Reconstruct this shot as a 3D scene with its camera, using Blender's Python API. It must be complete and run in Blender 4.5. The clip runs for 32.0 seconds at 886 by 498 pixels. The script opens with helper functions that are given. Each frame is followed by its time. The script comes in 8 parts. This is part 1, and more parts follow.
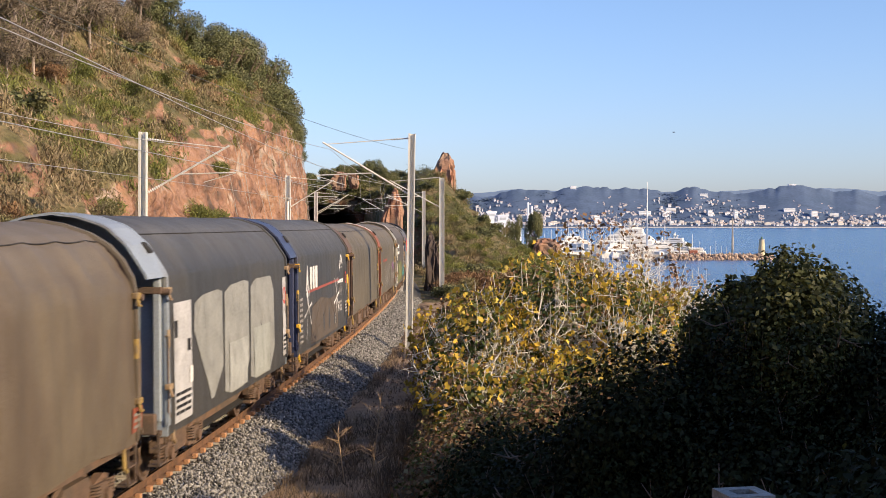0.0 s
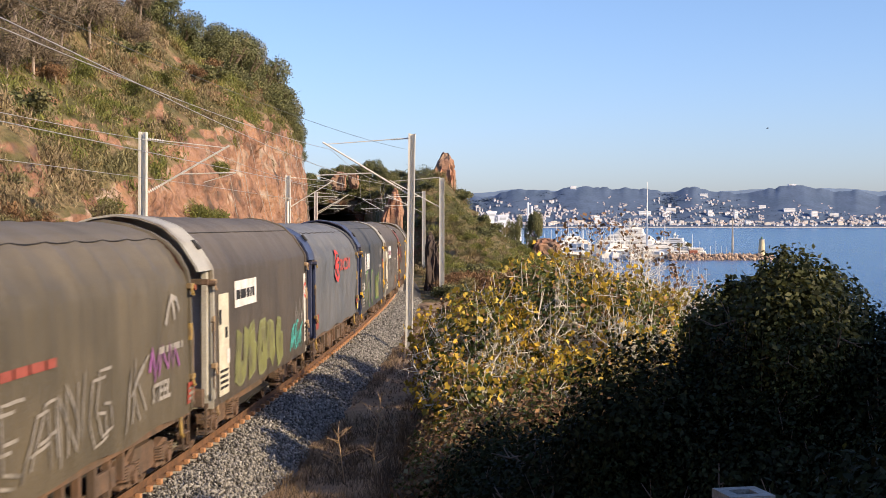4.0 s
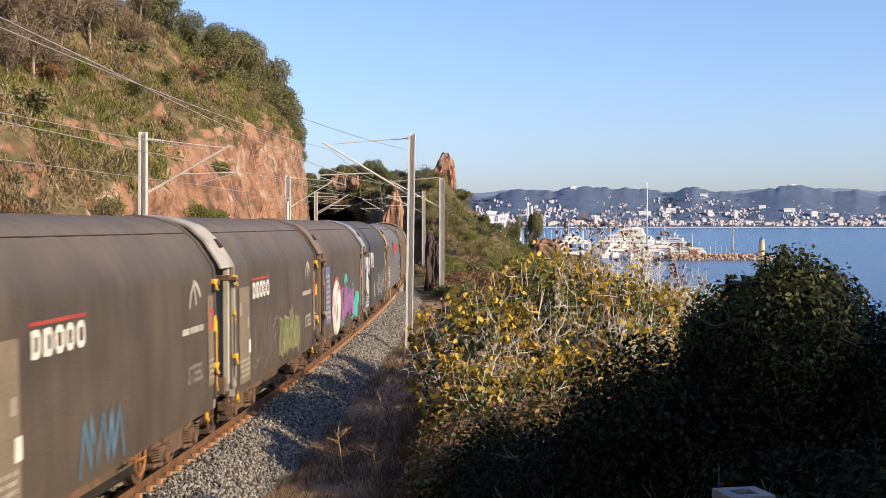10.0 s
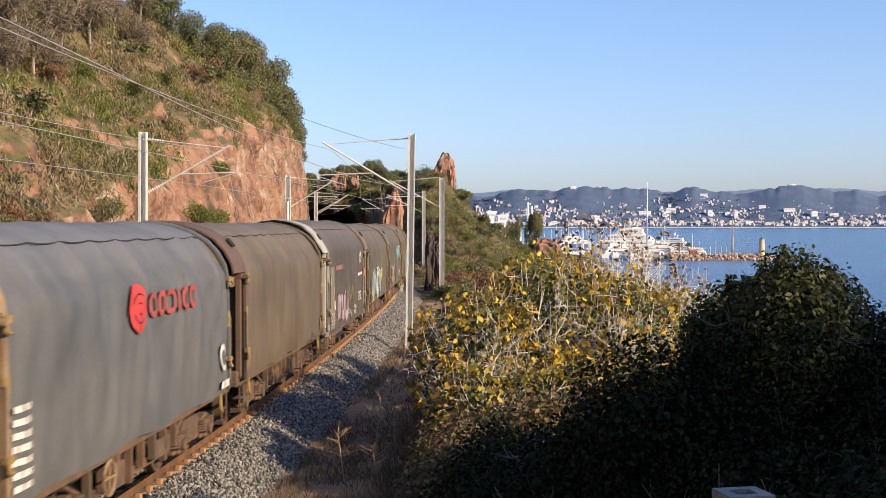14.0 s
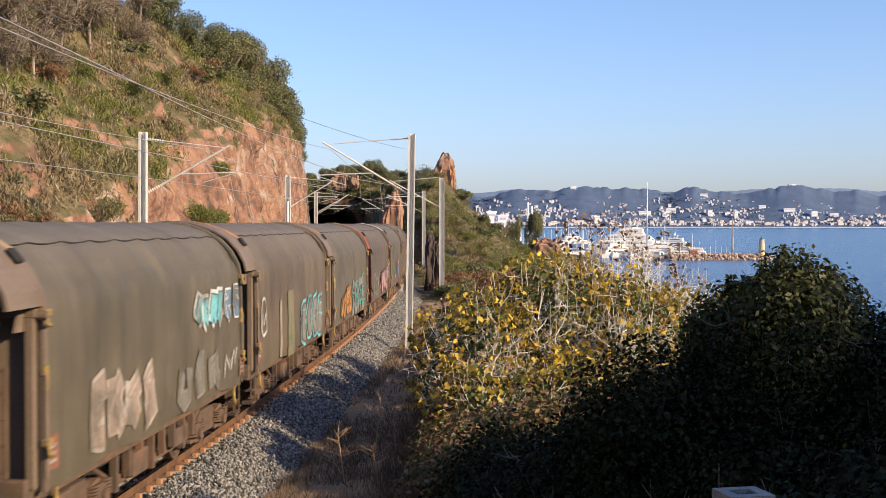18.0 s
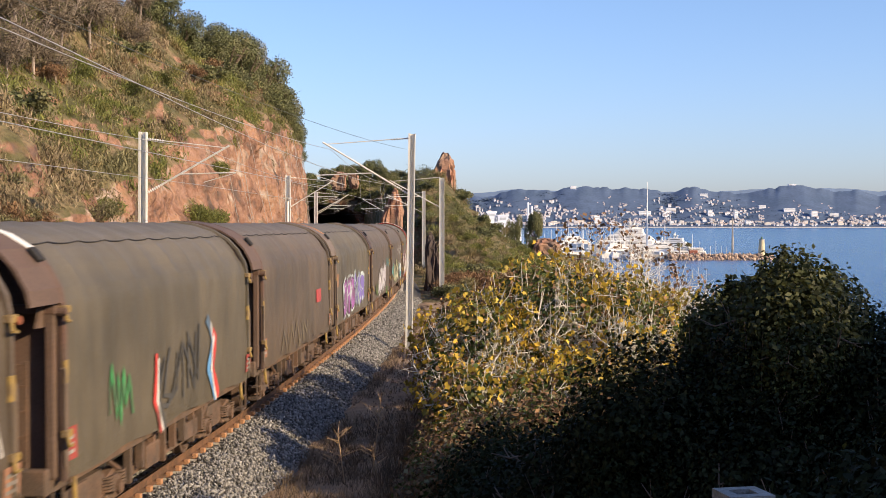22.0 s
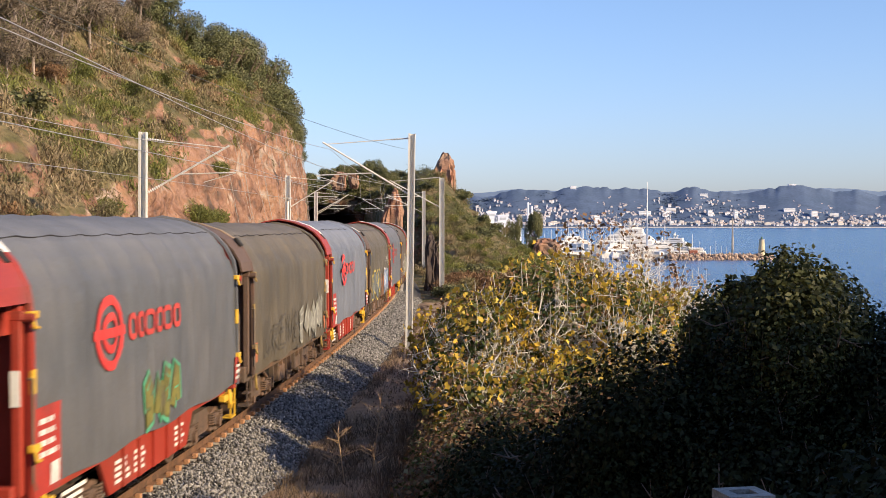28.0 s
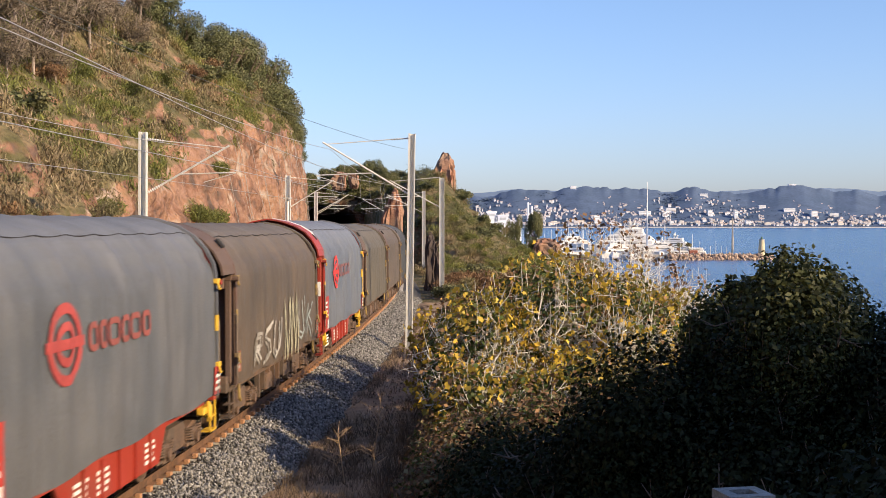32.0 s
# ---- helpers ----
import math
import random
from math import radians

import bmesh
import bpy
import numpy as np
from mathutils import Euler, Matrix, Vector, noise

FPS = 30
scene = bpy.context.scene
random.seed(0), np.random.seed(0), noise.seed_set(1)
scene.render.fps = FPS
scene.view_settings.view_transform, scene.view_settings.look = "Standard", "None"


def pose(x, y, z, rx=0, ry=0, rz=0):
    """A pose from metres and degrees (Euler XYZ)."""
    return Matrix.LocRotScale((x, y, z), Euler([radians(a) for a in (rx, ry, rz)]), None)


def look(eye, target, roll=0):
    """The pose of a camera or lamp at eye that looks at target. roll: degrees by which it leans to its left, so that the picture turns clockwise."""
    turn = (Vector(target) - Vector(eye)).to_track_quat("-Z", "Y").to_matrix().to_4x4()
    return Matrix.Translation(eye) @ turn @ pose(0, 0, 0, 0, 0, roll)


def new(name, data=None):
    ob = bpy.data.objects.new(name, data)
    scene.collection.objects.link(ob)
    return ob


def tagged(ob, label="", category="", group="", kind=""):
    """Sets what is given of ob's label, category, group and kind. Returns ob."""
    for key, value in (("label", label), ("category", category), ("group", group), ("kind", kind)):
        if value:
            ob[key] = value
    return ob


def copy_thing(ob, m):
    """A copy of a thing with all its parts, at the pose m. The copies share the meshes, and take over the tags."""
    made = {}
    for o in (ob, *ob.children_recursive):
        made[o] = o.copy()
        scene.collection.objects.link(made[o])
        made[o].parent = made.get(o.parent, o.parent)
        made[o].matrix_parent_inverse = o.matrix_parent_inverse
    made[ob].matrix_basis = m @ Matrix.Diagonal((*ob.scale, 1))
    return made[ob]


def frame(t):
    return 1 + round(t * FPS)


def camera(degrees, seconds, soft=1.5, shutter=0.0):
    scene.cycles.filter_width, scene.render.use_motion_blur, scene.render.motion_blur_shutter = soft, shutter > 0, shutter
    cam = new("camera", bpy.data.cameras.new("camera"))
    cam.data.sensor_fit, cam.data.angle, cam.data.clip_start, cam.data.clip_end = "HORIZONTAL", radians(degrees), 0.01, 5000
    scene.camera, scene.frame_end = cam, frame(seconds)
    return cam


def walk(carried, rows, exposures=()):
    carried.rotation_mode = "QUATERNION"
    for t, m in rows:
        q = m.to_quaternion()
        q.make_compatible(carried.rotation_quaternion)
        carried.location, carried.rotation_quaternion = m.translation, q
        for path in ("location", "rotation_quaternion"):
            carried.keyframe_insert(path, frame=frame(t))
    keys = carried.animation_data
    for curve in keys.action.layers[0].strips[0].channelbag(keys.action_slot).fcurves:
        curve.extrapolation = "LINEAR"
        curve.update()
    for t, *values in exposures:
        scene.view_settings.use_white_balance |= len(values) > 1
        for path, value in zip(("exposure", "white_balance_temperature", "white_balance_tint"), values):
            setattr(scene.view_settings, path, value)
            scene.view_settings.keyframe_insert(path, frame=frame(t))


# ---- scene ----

EYE = Vector((0.0, 0.0, 4.115))
cam = camera(37.64, 32.0, soft=0.85, shutter=0.35)
walk(cam, [(0.0, pose(*EYE, 90 - 1.133, 0, 0)), (32.0, pose(*EYE, 90 - 1.133, 0, 0))], exposures=[(0.0, 0.53, 6000, 21), (32.0, 0.53, 6000, 21)])

# ---- light ----
SUN_AZ, SUN_EL = 120.0, 22.0   # degrees clockwise from +y, and above the horizon
world = bpy.data.worlds.new("sky")
scene.world = world
world.use_nodes = True
wn = world.node_tree.nodes
sky = wn.new("ShaderNodeTexSky")
sky.sky_type, sky.sun_disc = "NISHITA", False
sky.sun_elevation, sky.sun_rotation = radians(SUN_EL), radians(SUN_AZ)
sky.altitude, sky.air_density, sky.dust_density, sky.ozone_density = 0, 1.0, 0.9, 3.6
wn["Background"].inputs["Strength"].default_value = 0.125
# thin sea haze all round the horizon
wc, ws, wr, wm = wn.new("ShaderNodeTexCoord"), wn.new("ShaderNodeSeparateXYZ"), wn.new("ShaderNodeMapRange"), wn.new("ShaderNodeMixRGB")
world.node_tree.links.new(wc.outputs["Generated"], ws.inputs[0])
world.node_tree.links.new(ws.outputs["Z"], wr.inputs["Value"])
wr.inputs["From Min"].default_value, wr.inputs["From Max"].default_value = 0.0, 0.20
wr.inputs["To Min"].default_value, wr.inputs["To Max"].default_value = 1.0, 0.0
wm.blend_type = "MULTIPLY"
wm.inputs[2].default_value = (0.94, 0.955, 1.10, 1)
world.node_tree.links.new(wr.outputs[0], wm.inputs[0])
world.node_tree.links.new(sky.outputs[0], wm.inputs[1])
world.node_tree.links.new(wm.outputs[0], wn["Background"].inputs["Color"])
sun_data = bpy.data.lights.new("sun", "SUN")
sun_data.energy, sun_data.angle, sun_data.color = 5.0, radians(0.53), (1.0, 0.77, 0.41)
sun = new("sun", sun_data)
SUN_DIR = Vector((math.sin(radians(SUN_AZ)) * math.cos(radians(SUN_EL)), math.cos(radians(SUN_AZ)) * math.cos(radians(SUN_EL)), math.sin(radians(SUN_EL))))
sun.matrix_world = look(SUN_DIR * 60, (0, 0, 0))

# ---- materials ----
MATS = {}


def mat(name, color, rough=0.8, metal=0.0, vary=0.25, scale=3.0, fine=40.0, bump=0.15, second=None, mix_scale=0.7, mix_at=0.5, per_object=0.0, per_island=0.0, spec=0.4, translucent=0.0):
    """A surface with a base colour, an optional second colour in patches, grain at two scales and fine relief."""
    if name in MATS:
        return MATS[name]
    m = bpy.data.materials.new(name)
    m.use_nodes = True
    nt = m.node_tree
    n, link = nt.nodes, nt.links.new
    b = n["Principled BSDF"]
    b.inputs["Metallic"].default_value = metal
    b.inputs["Specular IOR Level"].default_value = spec
    tc = n.new("ShaderNodeTexCoord")
    big, small = n.new("ShaderNodeTexNoise"), n.new("ShaderNodeTexNoise")
    for nd, sc, det in ((big, scale, 4), (small, fine, 3)):
        nd.inputs["Scale"].default_value, nd.inputs["Detail"].default_value = sc, det
        link(tc.outputs["Object"], nd.inputs["Vector"])
    col = n.new("ShaderNodeRGB")
    col.outputs[0].default_value = (*color, 1)
    out = col.outputs[0]
    if second:
        patch, ramp, mx = n.new("ShaderNodeTexNoise"), n.new("ShaderNodeValToRGB"), n.new("ShaderNodeMixRGB")
        patch.inputs["Scale"].default_value, patch.inputs["Detail"].default_value = mix_scale, 5
        link(tc.outputs["Object"], patch.inputs["Vector"])
        ramp.color_ramp.elements[0].position, ramp.color_ramp.elements[1].position = mix_at - 0.08, mix_at + 0.08
        link(patch.outputs["Fac"], ramp.inputs[0])
        link(ramp.outputs[0], mx.inputs[0])
        link(out, mx.inputs[1])
        mx.inputs[2].default_value = (*second, 1)
        out = mx.outputs[0]
    total = n.new("ShaderNodeMath")
    total.operation = "ADD"
    link(big.outputs["Fac"], total.inputs[0])
    link(small.outputs["Fac"], total.inputs[1])
    val = n.new("ShaderNodeMapRange")
    val.inputs["From Min"].default_value, val.inputs["From Max"].default_value = 0.6, 1.4
    val.inputs["To Min"].default_value, val.inputs["To Max"].default_value = 1 - vary, 1 + vary
    link(total.outputs[0], val.inputs["Value"])
    v = val.outputs[0]
    for amount, node, sock in ((per_object, "ShaderNodeObjectInfo", "Random"), (per_island, "ShaderNodeNewGeometry", "Random Per Island")):
        if amount:
            r, rr, mu = n.new(node), n.new("ShaderNodeMapRange"), n.new("ShaderNodeMath")
            rr.inputs["To Min"].default_value, rr.inputs["To Max"].default_value = 1 - amount, 1 + amount
            link(r.outputs[sock], rr.inputs["Value"])
            mu.operation = "MULTIPLY"
            link(v, mu.inputs[0])
            link(rr.outputs[0], mu.inputs[1])
            v = mu.outputs[0]
    sc = n.new("ShaderNodeVectorMath")
    sc.operation = "SCALE"
    link(out, sc.inputs[0])
    link(v, sc.inputs["Scale"])
    link(sc.outputs[0], b.inputs["Base Color"])
    rg = n.new("ShaderNodeMapRange")
    rg.inputs["To Min"].default_value, rg.inputs["To Max"].default_value = max(0.02, rough - 0.12), min(1.0, rough + 0.12)
    link(big.outputs["Fac"], rg.inputs["Value"])
    link(rg.outputs[0], b.inputs["Roughness"])
    if bump:
        bp = n.new("ShaderNodeBump")
        bp.inputs["Strength"].default_value, bp.inputs["Distance"].default_value = bump, 0.03
        link(total.outputs[0], bp.inputs["Height"])
        link(bp.outputs[0], b.inputs["Normal"])
    if translucent:
        tr, ms = n.new("ShaderNodeBsdfTranslucent"), n.new("ShaderNodeMixShader")
        link(sc.outputs[0], tr.inputs["Color"])
        ms.inputs[0].default_value = translucent
        link(b.outputs[0], ms.inputs[1])
        link(tr.outputs[0], ms.inputs[2])
        link(ms.outputs[0], n["Material Output"].inputs[0])
    MATS[name] = m
    return m


STEEL = mat("galvanised", (0.42, 0.42, 0.40), 0.45, 0.6, 0.12, 2, 60, 0.05)
MAST_PAINT = mat("mast_paint", (0.64, 0.62, 0.57), 0.55, 0.2, 0.15, 2, 60, 0.05)
WIRE = mat("wire", (0.40, 0.40, 0.40), 0.5, 0.5, 0.1, 5, 50, 0)
DARK_WIRE = mat("dark_wire", (0.08, 0.09, 0.08), 0.6, 0.3, 0.1, 5, 50, 0)
CERAMIC = mat("ceramic", (0.62, 0.60, 0.56), 0.3, 0, 0.1, 5, 50, 0)
RUST = mat("rail_rust", (0.150, 0.078, 0.042), 0.85, 0.1, 0.4, 4, 60, 0.3, (0.10, 0.056, 0.034), 3.0)
RAILTOP = mat("rail_head", (0.45, 0.43, 0.40), 0.25, 1.0, 0.1, 4, 60, 0.02)
CONCRETE = mat("concrete", (0.36, 0.33, 0.29), 0.9, 0, 0.2, 3, 50, 0.3)
BALLAST = mat("ballast_bed", (0.06, 0.058, 0.056), 0.95, 0, 0.5, 9, 30, 0.8)
STONE = mat("ballast_stone", (0.20, 0.195, 0.19), 0.9, 0, 0.3, 6, 40, 0.3, per_island=0.75)
DIRT = mat("dirt", (0.30, 0.205, 0.125), 0.95, 0, 0.45, 1.5, 22, 0.9, (0.19, 0.130, 0.08), 0.9, 0.55)
ROCK = mat("red_rock", (0.31, 0.165, 0.105), 0.95, 0, 0.45, 0.8, 6, 1.0, (0.22, 0.15, 0.11), 0.35, 0.52)
UNDER = mat("underframe_dirt", (0.105, 0.076, 0.058), 0.85, 0.1, 0.4, 3, 40, 0.3, (0.15, 0.092, 0.062), 1.5)
BLACK = mat("black_steel", (0.025, 0.023, 0.022), 0.8, 0.1, 0.3, 3, 40, 0.2)
WHEEL = mat("wheel_steel", (0.16, 0.11, 0.085), 0.6, 0.5, 0.3, 4, 40, 0.1)
YELLOW = mat("safety_yellow", (0.62, 0.38, 0.03), 0.5, 0, 0.2, 5, 40, 0.05)
WHITE = mat("white_paint", (0.74, 0.73, 0.70), 0.6, 0, 0.1, 5, 40, 0.05)

# ---- helpers for meshes ----


def obj(name, bm, material, parent=None, label="", smooth=False):
    me = bpy.data.meshes.new(name)
    bm.normal_update()
    if smooth:
        for f in bm.faces:
            f.smooth = True
    bm.to_mesh(me)
    bm.free()
    me.materials.append(material)
    ob = new(name, me)
    if parent:
        ob.parent = parent
    if label:
        tagged(ob, label)
    return ob


def part(name, bm, material, parent, label="", smooth=False):
    return obj(name, bm, material, parent, label, smooth)


def fill(me, verts, faces):
    """Writes arrays of vertices and equal-sided faces into a mesh."""
    n, k = faces.shape
    me.vertices.add(len(verts))
    me.vertices.foreach_set("co", np.ascontiguousarray(verts, dtype=np.float32).ravel())
    me.loops.add(n * k)
    me.loops.foreach_set("vertex_index", np.ascontiguousarray(faces, dtype=np.int32).ravel())
    me.polygons.add(n)
    me.polygons.foreach_set("loop_start", np.arange(0, n * k, k, dtype=np.int32))
    me.update(calc_edges=True)


def raw(name, verts, faces, material, parent=None, smooth=False):
    me = bpy.data.meshes.new(name)
    if isinstance(verts, np.ndarray):
        fill(me, verts, faces)
    else:
        me.from_pydata([tuple(v) for v in verts], [], [tuple(f) for f in faces])
    me.materials.append(material)
    if smooth:
        me.shade_smooth()
    ob = new(name, me)
    if parent:
        ob.parent = parent
    return ob


def share(ob, parent, m=None, material=None):
    """Another object on the same mesh."""
    o = new(ob.name.split(".")[0], ob.data)
    o.parent = parent
    if m is not None:
        o.matrix_basis = m
    if material:
        o.material_slots[0].link = "OBJECT"
        o.material_slots[0].material = material
    return o


def empty(name, m=None):
    e = new(name)
    e.empty_display_size = 0.3
    if m is not None:
        e.matrix_basis = m
    return e


def box(bm, x0, x1, y0, y1, z0, z1, bevel=0.0):
    r = bmesh.ops.create_cube(bm, size=1)
    for v in r["verts"]:
        v.co = Vector(((x0 + x1) / 2 + v.co.x * (x1 - x0), (y0 + y1) / 2 + v.co.y * (y1 - y0), (z0 + z1) / 2 + v.co.z * (z1 - z0)))
    if bevel:
        es = list({e for v in r["verts"] for e in v.link_edges})
        bmesh.ops.bevel(bm, geom=es, offset=bevel, segments=1, affect="EDGES")
    return bm


def tube(bm, a, b, r, r2=None, seg=8, caps=True):
    a, b = Vector(a), Vector(b)
    q = (b - a).to_track_quat("Z", "Y").to_matrix().to_4x4()
    bmesh.ops.create_cone(bm, cap_ends=caps, segments=seg, radius1=r, radius2=r if r2 is None else r2, depth=(b - a).length, matrix=Matrix.Translation((a + b) / 2) @ q)
    return bm


def rope(bm, pts, r, seg=5):
    """One unbroken round strand through points."""
    pts = [Vector(p) for p in pts]
    rings = []
    for i, p in enumerate(pts):
        d = pts[min(i + 1, len(pts) - 1)] - pts[max(i - 1, 0)]
        q = d.to_track_quat("Z", "Y")
        rings.append([bm.verts.new(p + q @ Vector((r * math.cos(6.2832 * k / seg), r * math.sin(6.2832 * k / seg), 0))) for k in range(seg)])
    for a, b in zip(rings, rings[1:]):
        for k in range(seg):
            bm.faces.new((a[k], a[(k + 1) % seg], b[(k + 1) % seg], b[k]))
    return bm


def bmn():
    return bmesh.new()


# ---- the line: centre of the near track, by distance along it ----
S_TAB = np.arange(-140.0, 900.0, 0.5)
HEAD = np.where(S_TAB < -10, 0.0765, np.where(S_TAB < 60, 0.0675 - 0.0009 * S_TAB, np.where(S_TAB < 190, 0.0135 - 0.0018 * (S_TAB - 60), -0.2205)))
TX = np.concatenate([[0], np.cumsum(np.sin((HEAD[1:] + HEAD[:-1]) / 2) * 0.5)])
TY = np.concatenate([[0], np.cumsum(np.cos((HEAD[1:] + HEAD[:-1]) / 2) * 0.5)])
i0 = int(np.argmin(abs(S_TAB)))
TX, TY = TX - TX[i0] - 5.5365 - 0.75, TY - TY[i0] + 10.0
GRADE = -0.0014


def rail_z(s):
    return GRADE * float(np.clip(s, -40, 150))


def at(s, w=0.0, z=0.0):
    """The point at distance s along the line, w metres to the right of the near track's centre, z above its rails."""
    x, y, h = np.interp(s, S_TAB, TX), np.interp(s, S_TAB, TY), np.interp(s, S_TAB, HEAD)
    return Vector((x + w * math.cos(h), y - w * math.sin(h), z + rail_z(s)))


def heading(s):
    return float(np.interp(s, S_TAB, HEAD))


def to_line(x, y):
    """Arrays of (s, w) for plan points."""
    x, y = np.asarray(x, float), np.asarray(y, float)
    s = np.clip(y - 10.0, -139, 899)
    for _ in range(8):
        px, py, h = np.interp(s, S_TAB, TX), np.interp(s, S_TAB, TY), np.interp(s, S_TAB, HEAD)
        s = np.clip(s + ((x - px) * np.sin(h) + (y - py) * np.cos(h)), -139.5, 899)
    px, py, h = np.interp(s, S_TAB, TX), np.interp(s, S_TAB, TY), np.interp(s, S_TAB, HEAD)
    return s, (x - px) * np.cos(h) - (y - py) * np.sin(h)


def smooth(a, b, x):
    t = np.clip((np.asarray(x, float) - a) / (b - a), 0, 1)
    return t * t * (3 - 2 * t)


RNG = np.random.default_rng(7)
NOISE_TAB = RNG.random((64, 64))


def noise2(x, y, size):
    """Smooth value noise in -1..1 on arrays."""
    x, y = np.asarray(x, float) / size, np.asarray(y, float) / size
    xi, yi = np.floor(x).astype(int), np.floor(y).astype(int)
    fx, fy = x - xi, y - yi
    fx, fy = fx * fx * (3 - 2 * fx), fy * fy * (3 - 2 * fy)

    def g(i, j):
        return NOISE_TAB[(xi + i) % 64, (yi + j) % 64]
    return ((g(0, 0) * (1 - fx) + g(1, 0) * fx) * (1 - fy) + (g(0, 1) * (1 - fx) + g(1, 1) * fx) * fy) * 2 - 1


SEA_Z = -9.9


def foot_w(s):
    """Where the cut face meets the ground, from the near track's centre."""
    return np.interp(s, [30, 60, 95, 110], [-9.0, -8.4, -7.3, -6.8])


def cut_h(s):
    """Height of the cut face."""
    return np.interp(s, [-140, 0, 25, 40, 52, 66, 90, 112, 130, 146, 152], [1.5, 2.0, 3.0, 4.8, 6.6, 9.6, 12.4, 13.2, 11.5, 8.0, 2.0])


def face_k(s):
    """How far the cut face leans back for each metre of its height."""
    return np.interp(s, [70, 100], [0.27, 0.11])


def ground_z(x, y):
    s, w = to_line(x, y)
    bed = -0.55 + GRADE * np.clip(s, -40, 150)
    # the seaward side
    n1 = noise2(x, y, 7.0) * 0.5 + noise2(x, y, 2.3) * 0.18
    seaward = -0.85 - 0.42 * np.clip(w - 5.0, 0, None) + n1 * smooth(4, 8, w)
    bank = 3.35 * np.exp(-((np.asarray(x) - 1.8) ** 2 / 22 + (np.asarray(y) + 3.0) ** 2 / 40)) * smooth(3.0, 6.5, w)
    # knoll over the far cutting, falling to the sea on the right
    knoll = (6.9 + noise2(x, y, 11) * 1.0) * smooth(138, 158, s) * smooth(29, 5, w) + (4.0 + noise2(x, y, 9)) * smooth(95, 150, s) * smooth(4, 8, w) * smooth(21, 9, w)
    seaward = np.maximum(seaward, np.maximum(-11.5, -0.85 + knoll - 0.30 * np.clip(w - 20, 0, None)))
    seaward = np.maximum(seaward + bank, -11.5)
    # the hillside on the left
    ft = foot_w(s)
    d = ft - w + noise2(x, y, 6) * 0.9 * smooth(0.3, 2, ft - w) + noise2(x, y, 2.1) * 0.4
    hc = cut_h(s)
    fk = face_k(s)
    face = hc * smooth(0, 1, d / (fk * hc + 0.5))
    upper = 1.0 * np.clip(d - fk * hc - 0.25, 0, None)
    rise = np.minimum(face + np.minimum(upper, np.interp(s, [58, 70, 80, 90, 100, 130], [30, 14, 8, 4.4, 3.2, 2.8]) * (1 + 0.12 * noise2(x, y, 23))), 44) * smooth(156, 136, s + 0.35 * np.clip(d, 0, 30))
    rise = rise + noise2(x, y, 3.1) * 0.3 * smooth(0.5, 3, d)
    low = 2.0 * smooth(0, 12, d)
    tun = (12.5 + noise2(x, y, 9) * 1.8) * smooth(150, 170, s)
    left = bed + np.maximum(np.maximum(rise, low * smooth(120, 150, s)), np.where(w < ft, tun * smooth(0, 3, d + 2), 0))
    # the ridge that holds the tunnel
    ridge = (10.2 + noise2(x, y, 13) * 1.5) * smooth(176, 181, s)
    z = np.where(w < ft + 0.9, left, np.where(w > 2.3, seaward, bed))
    over = np.where(w > 0, smooth(17, 6, w), smooth(34, 9, np.abs(w + 1.9))) * ridge + bed
    z = np.where(s > 176, np.maximum(np.where(np.abs(w + 1.9) < 40, over, SEA_Z - 2), np.where(w < ft, left, SEA_Z - 2)), z)
    z = np.where((w > 1.6) & (w <= 2.6) & (s <= 176), bed + (w - 1.6) * (-0.3), z)
    # the far side falls away behind the hill
    z = np.where(w < -75, np.maximum(z - 0.5 * (-75 - w), SEA_Z - 2), z)
    return z


def gz(x, y):
    return float(ground_z(np.array([x]), np.array([y]))[0])

# ---- ground ----


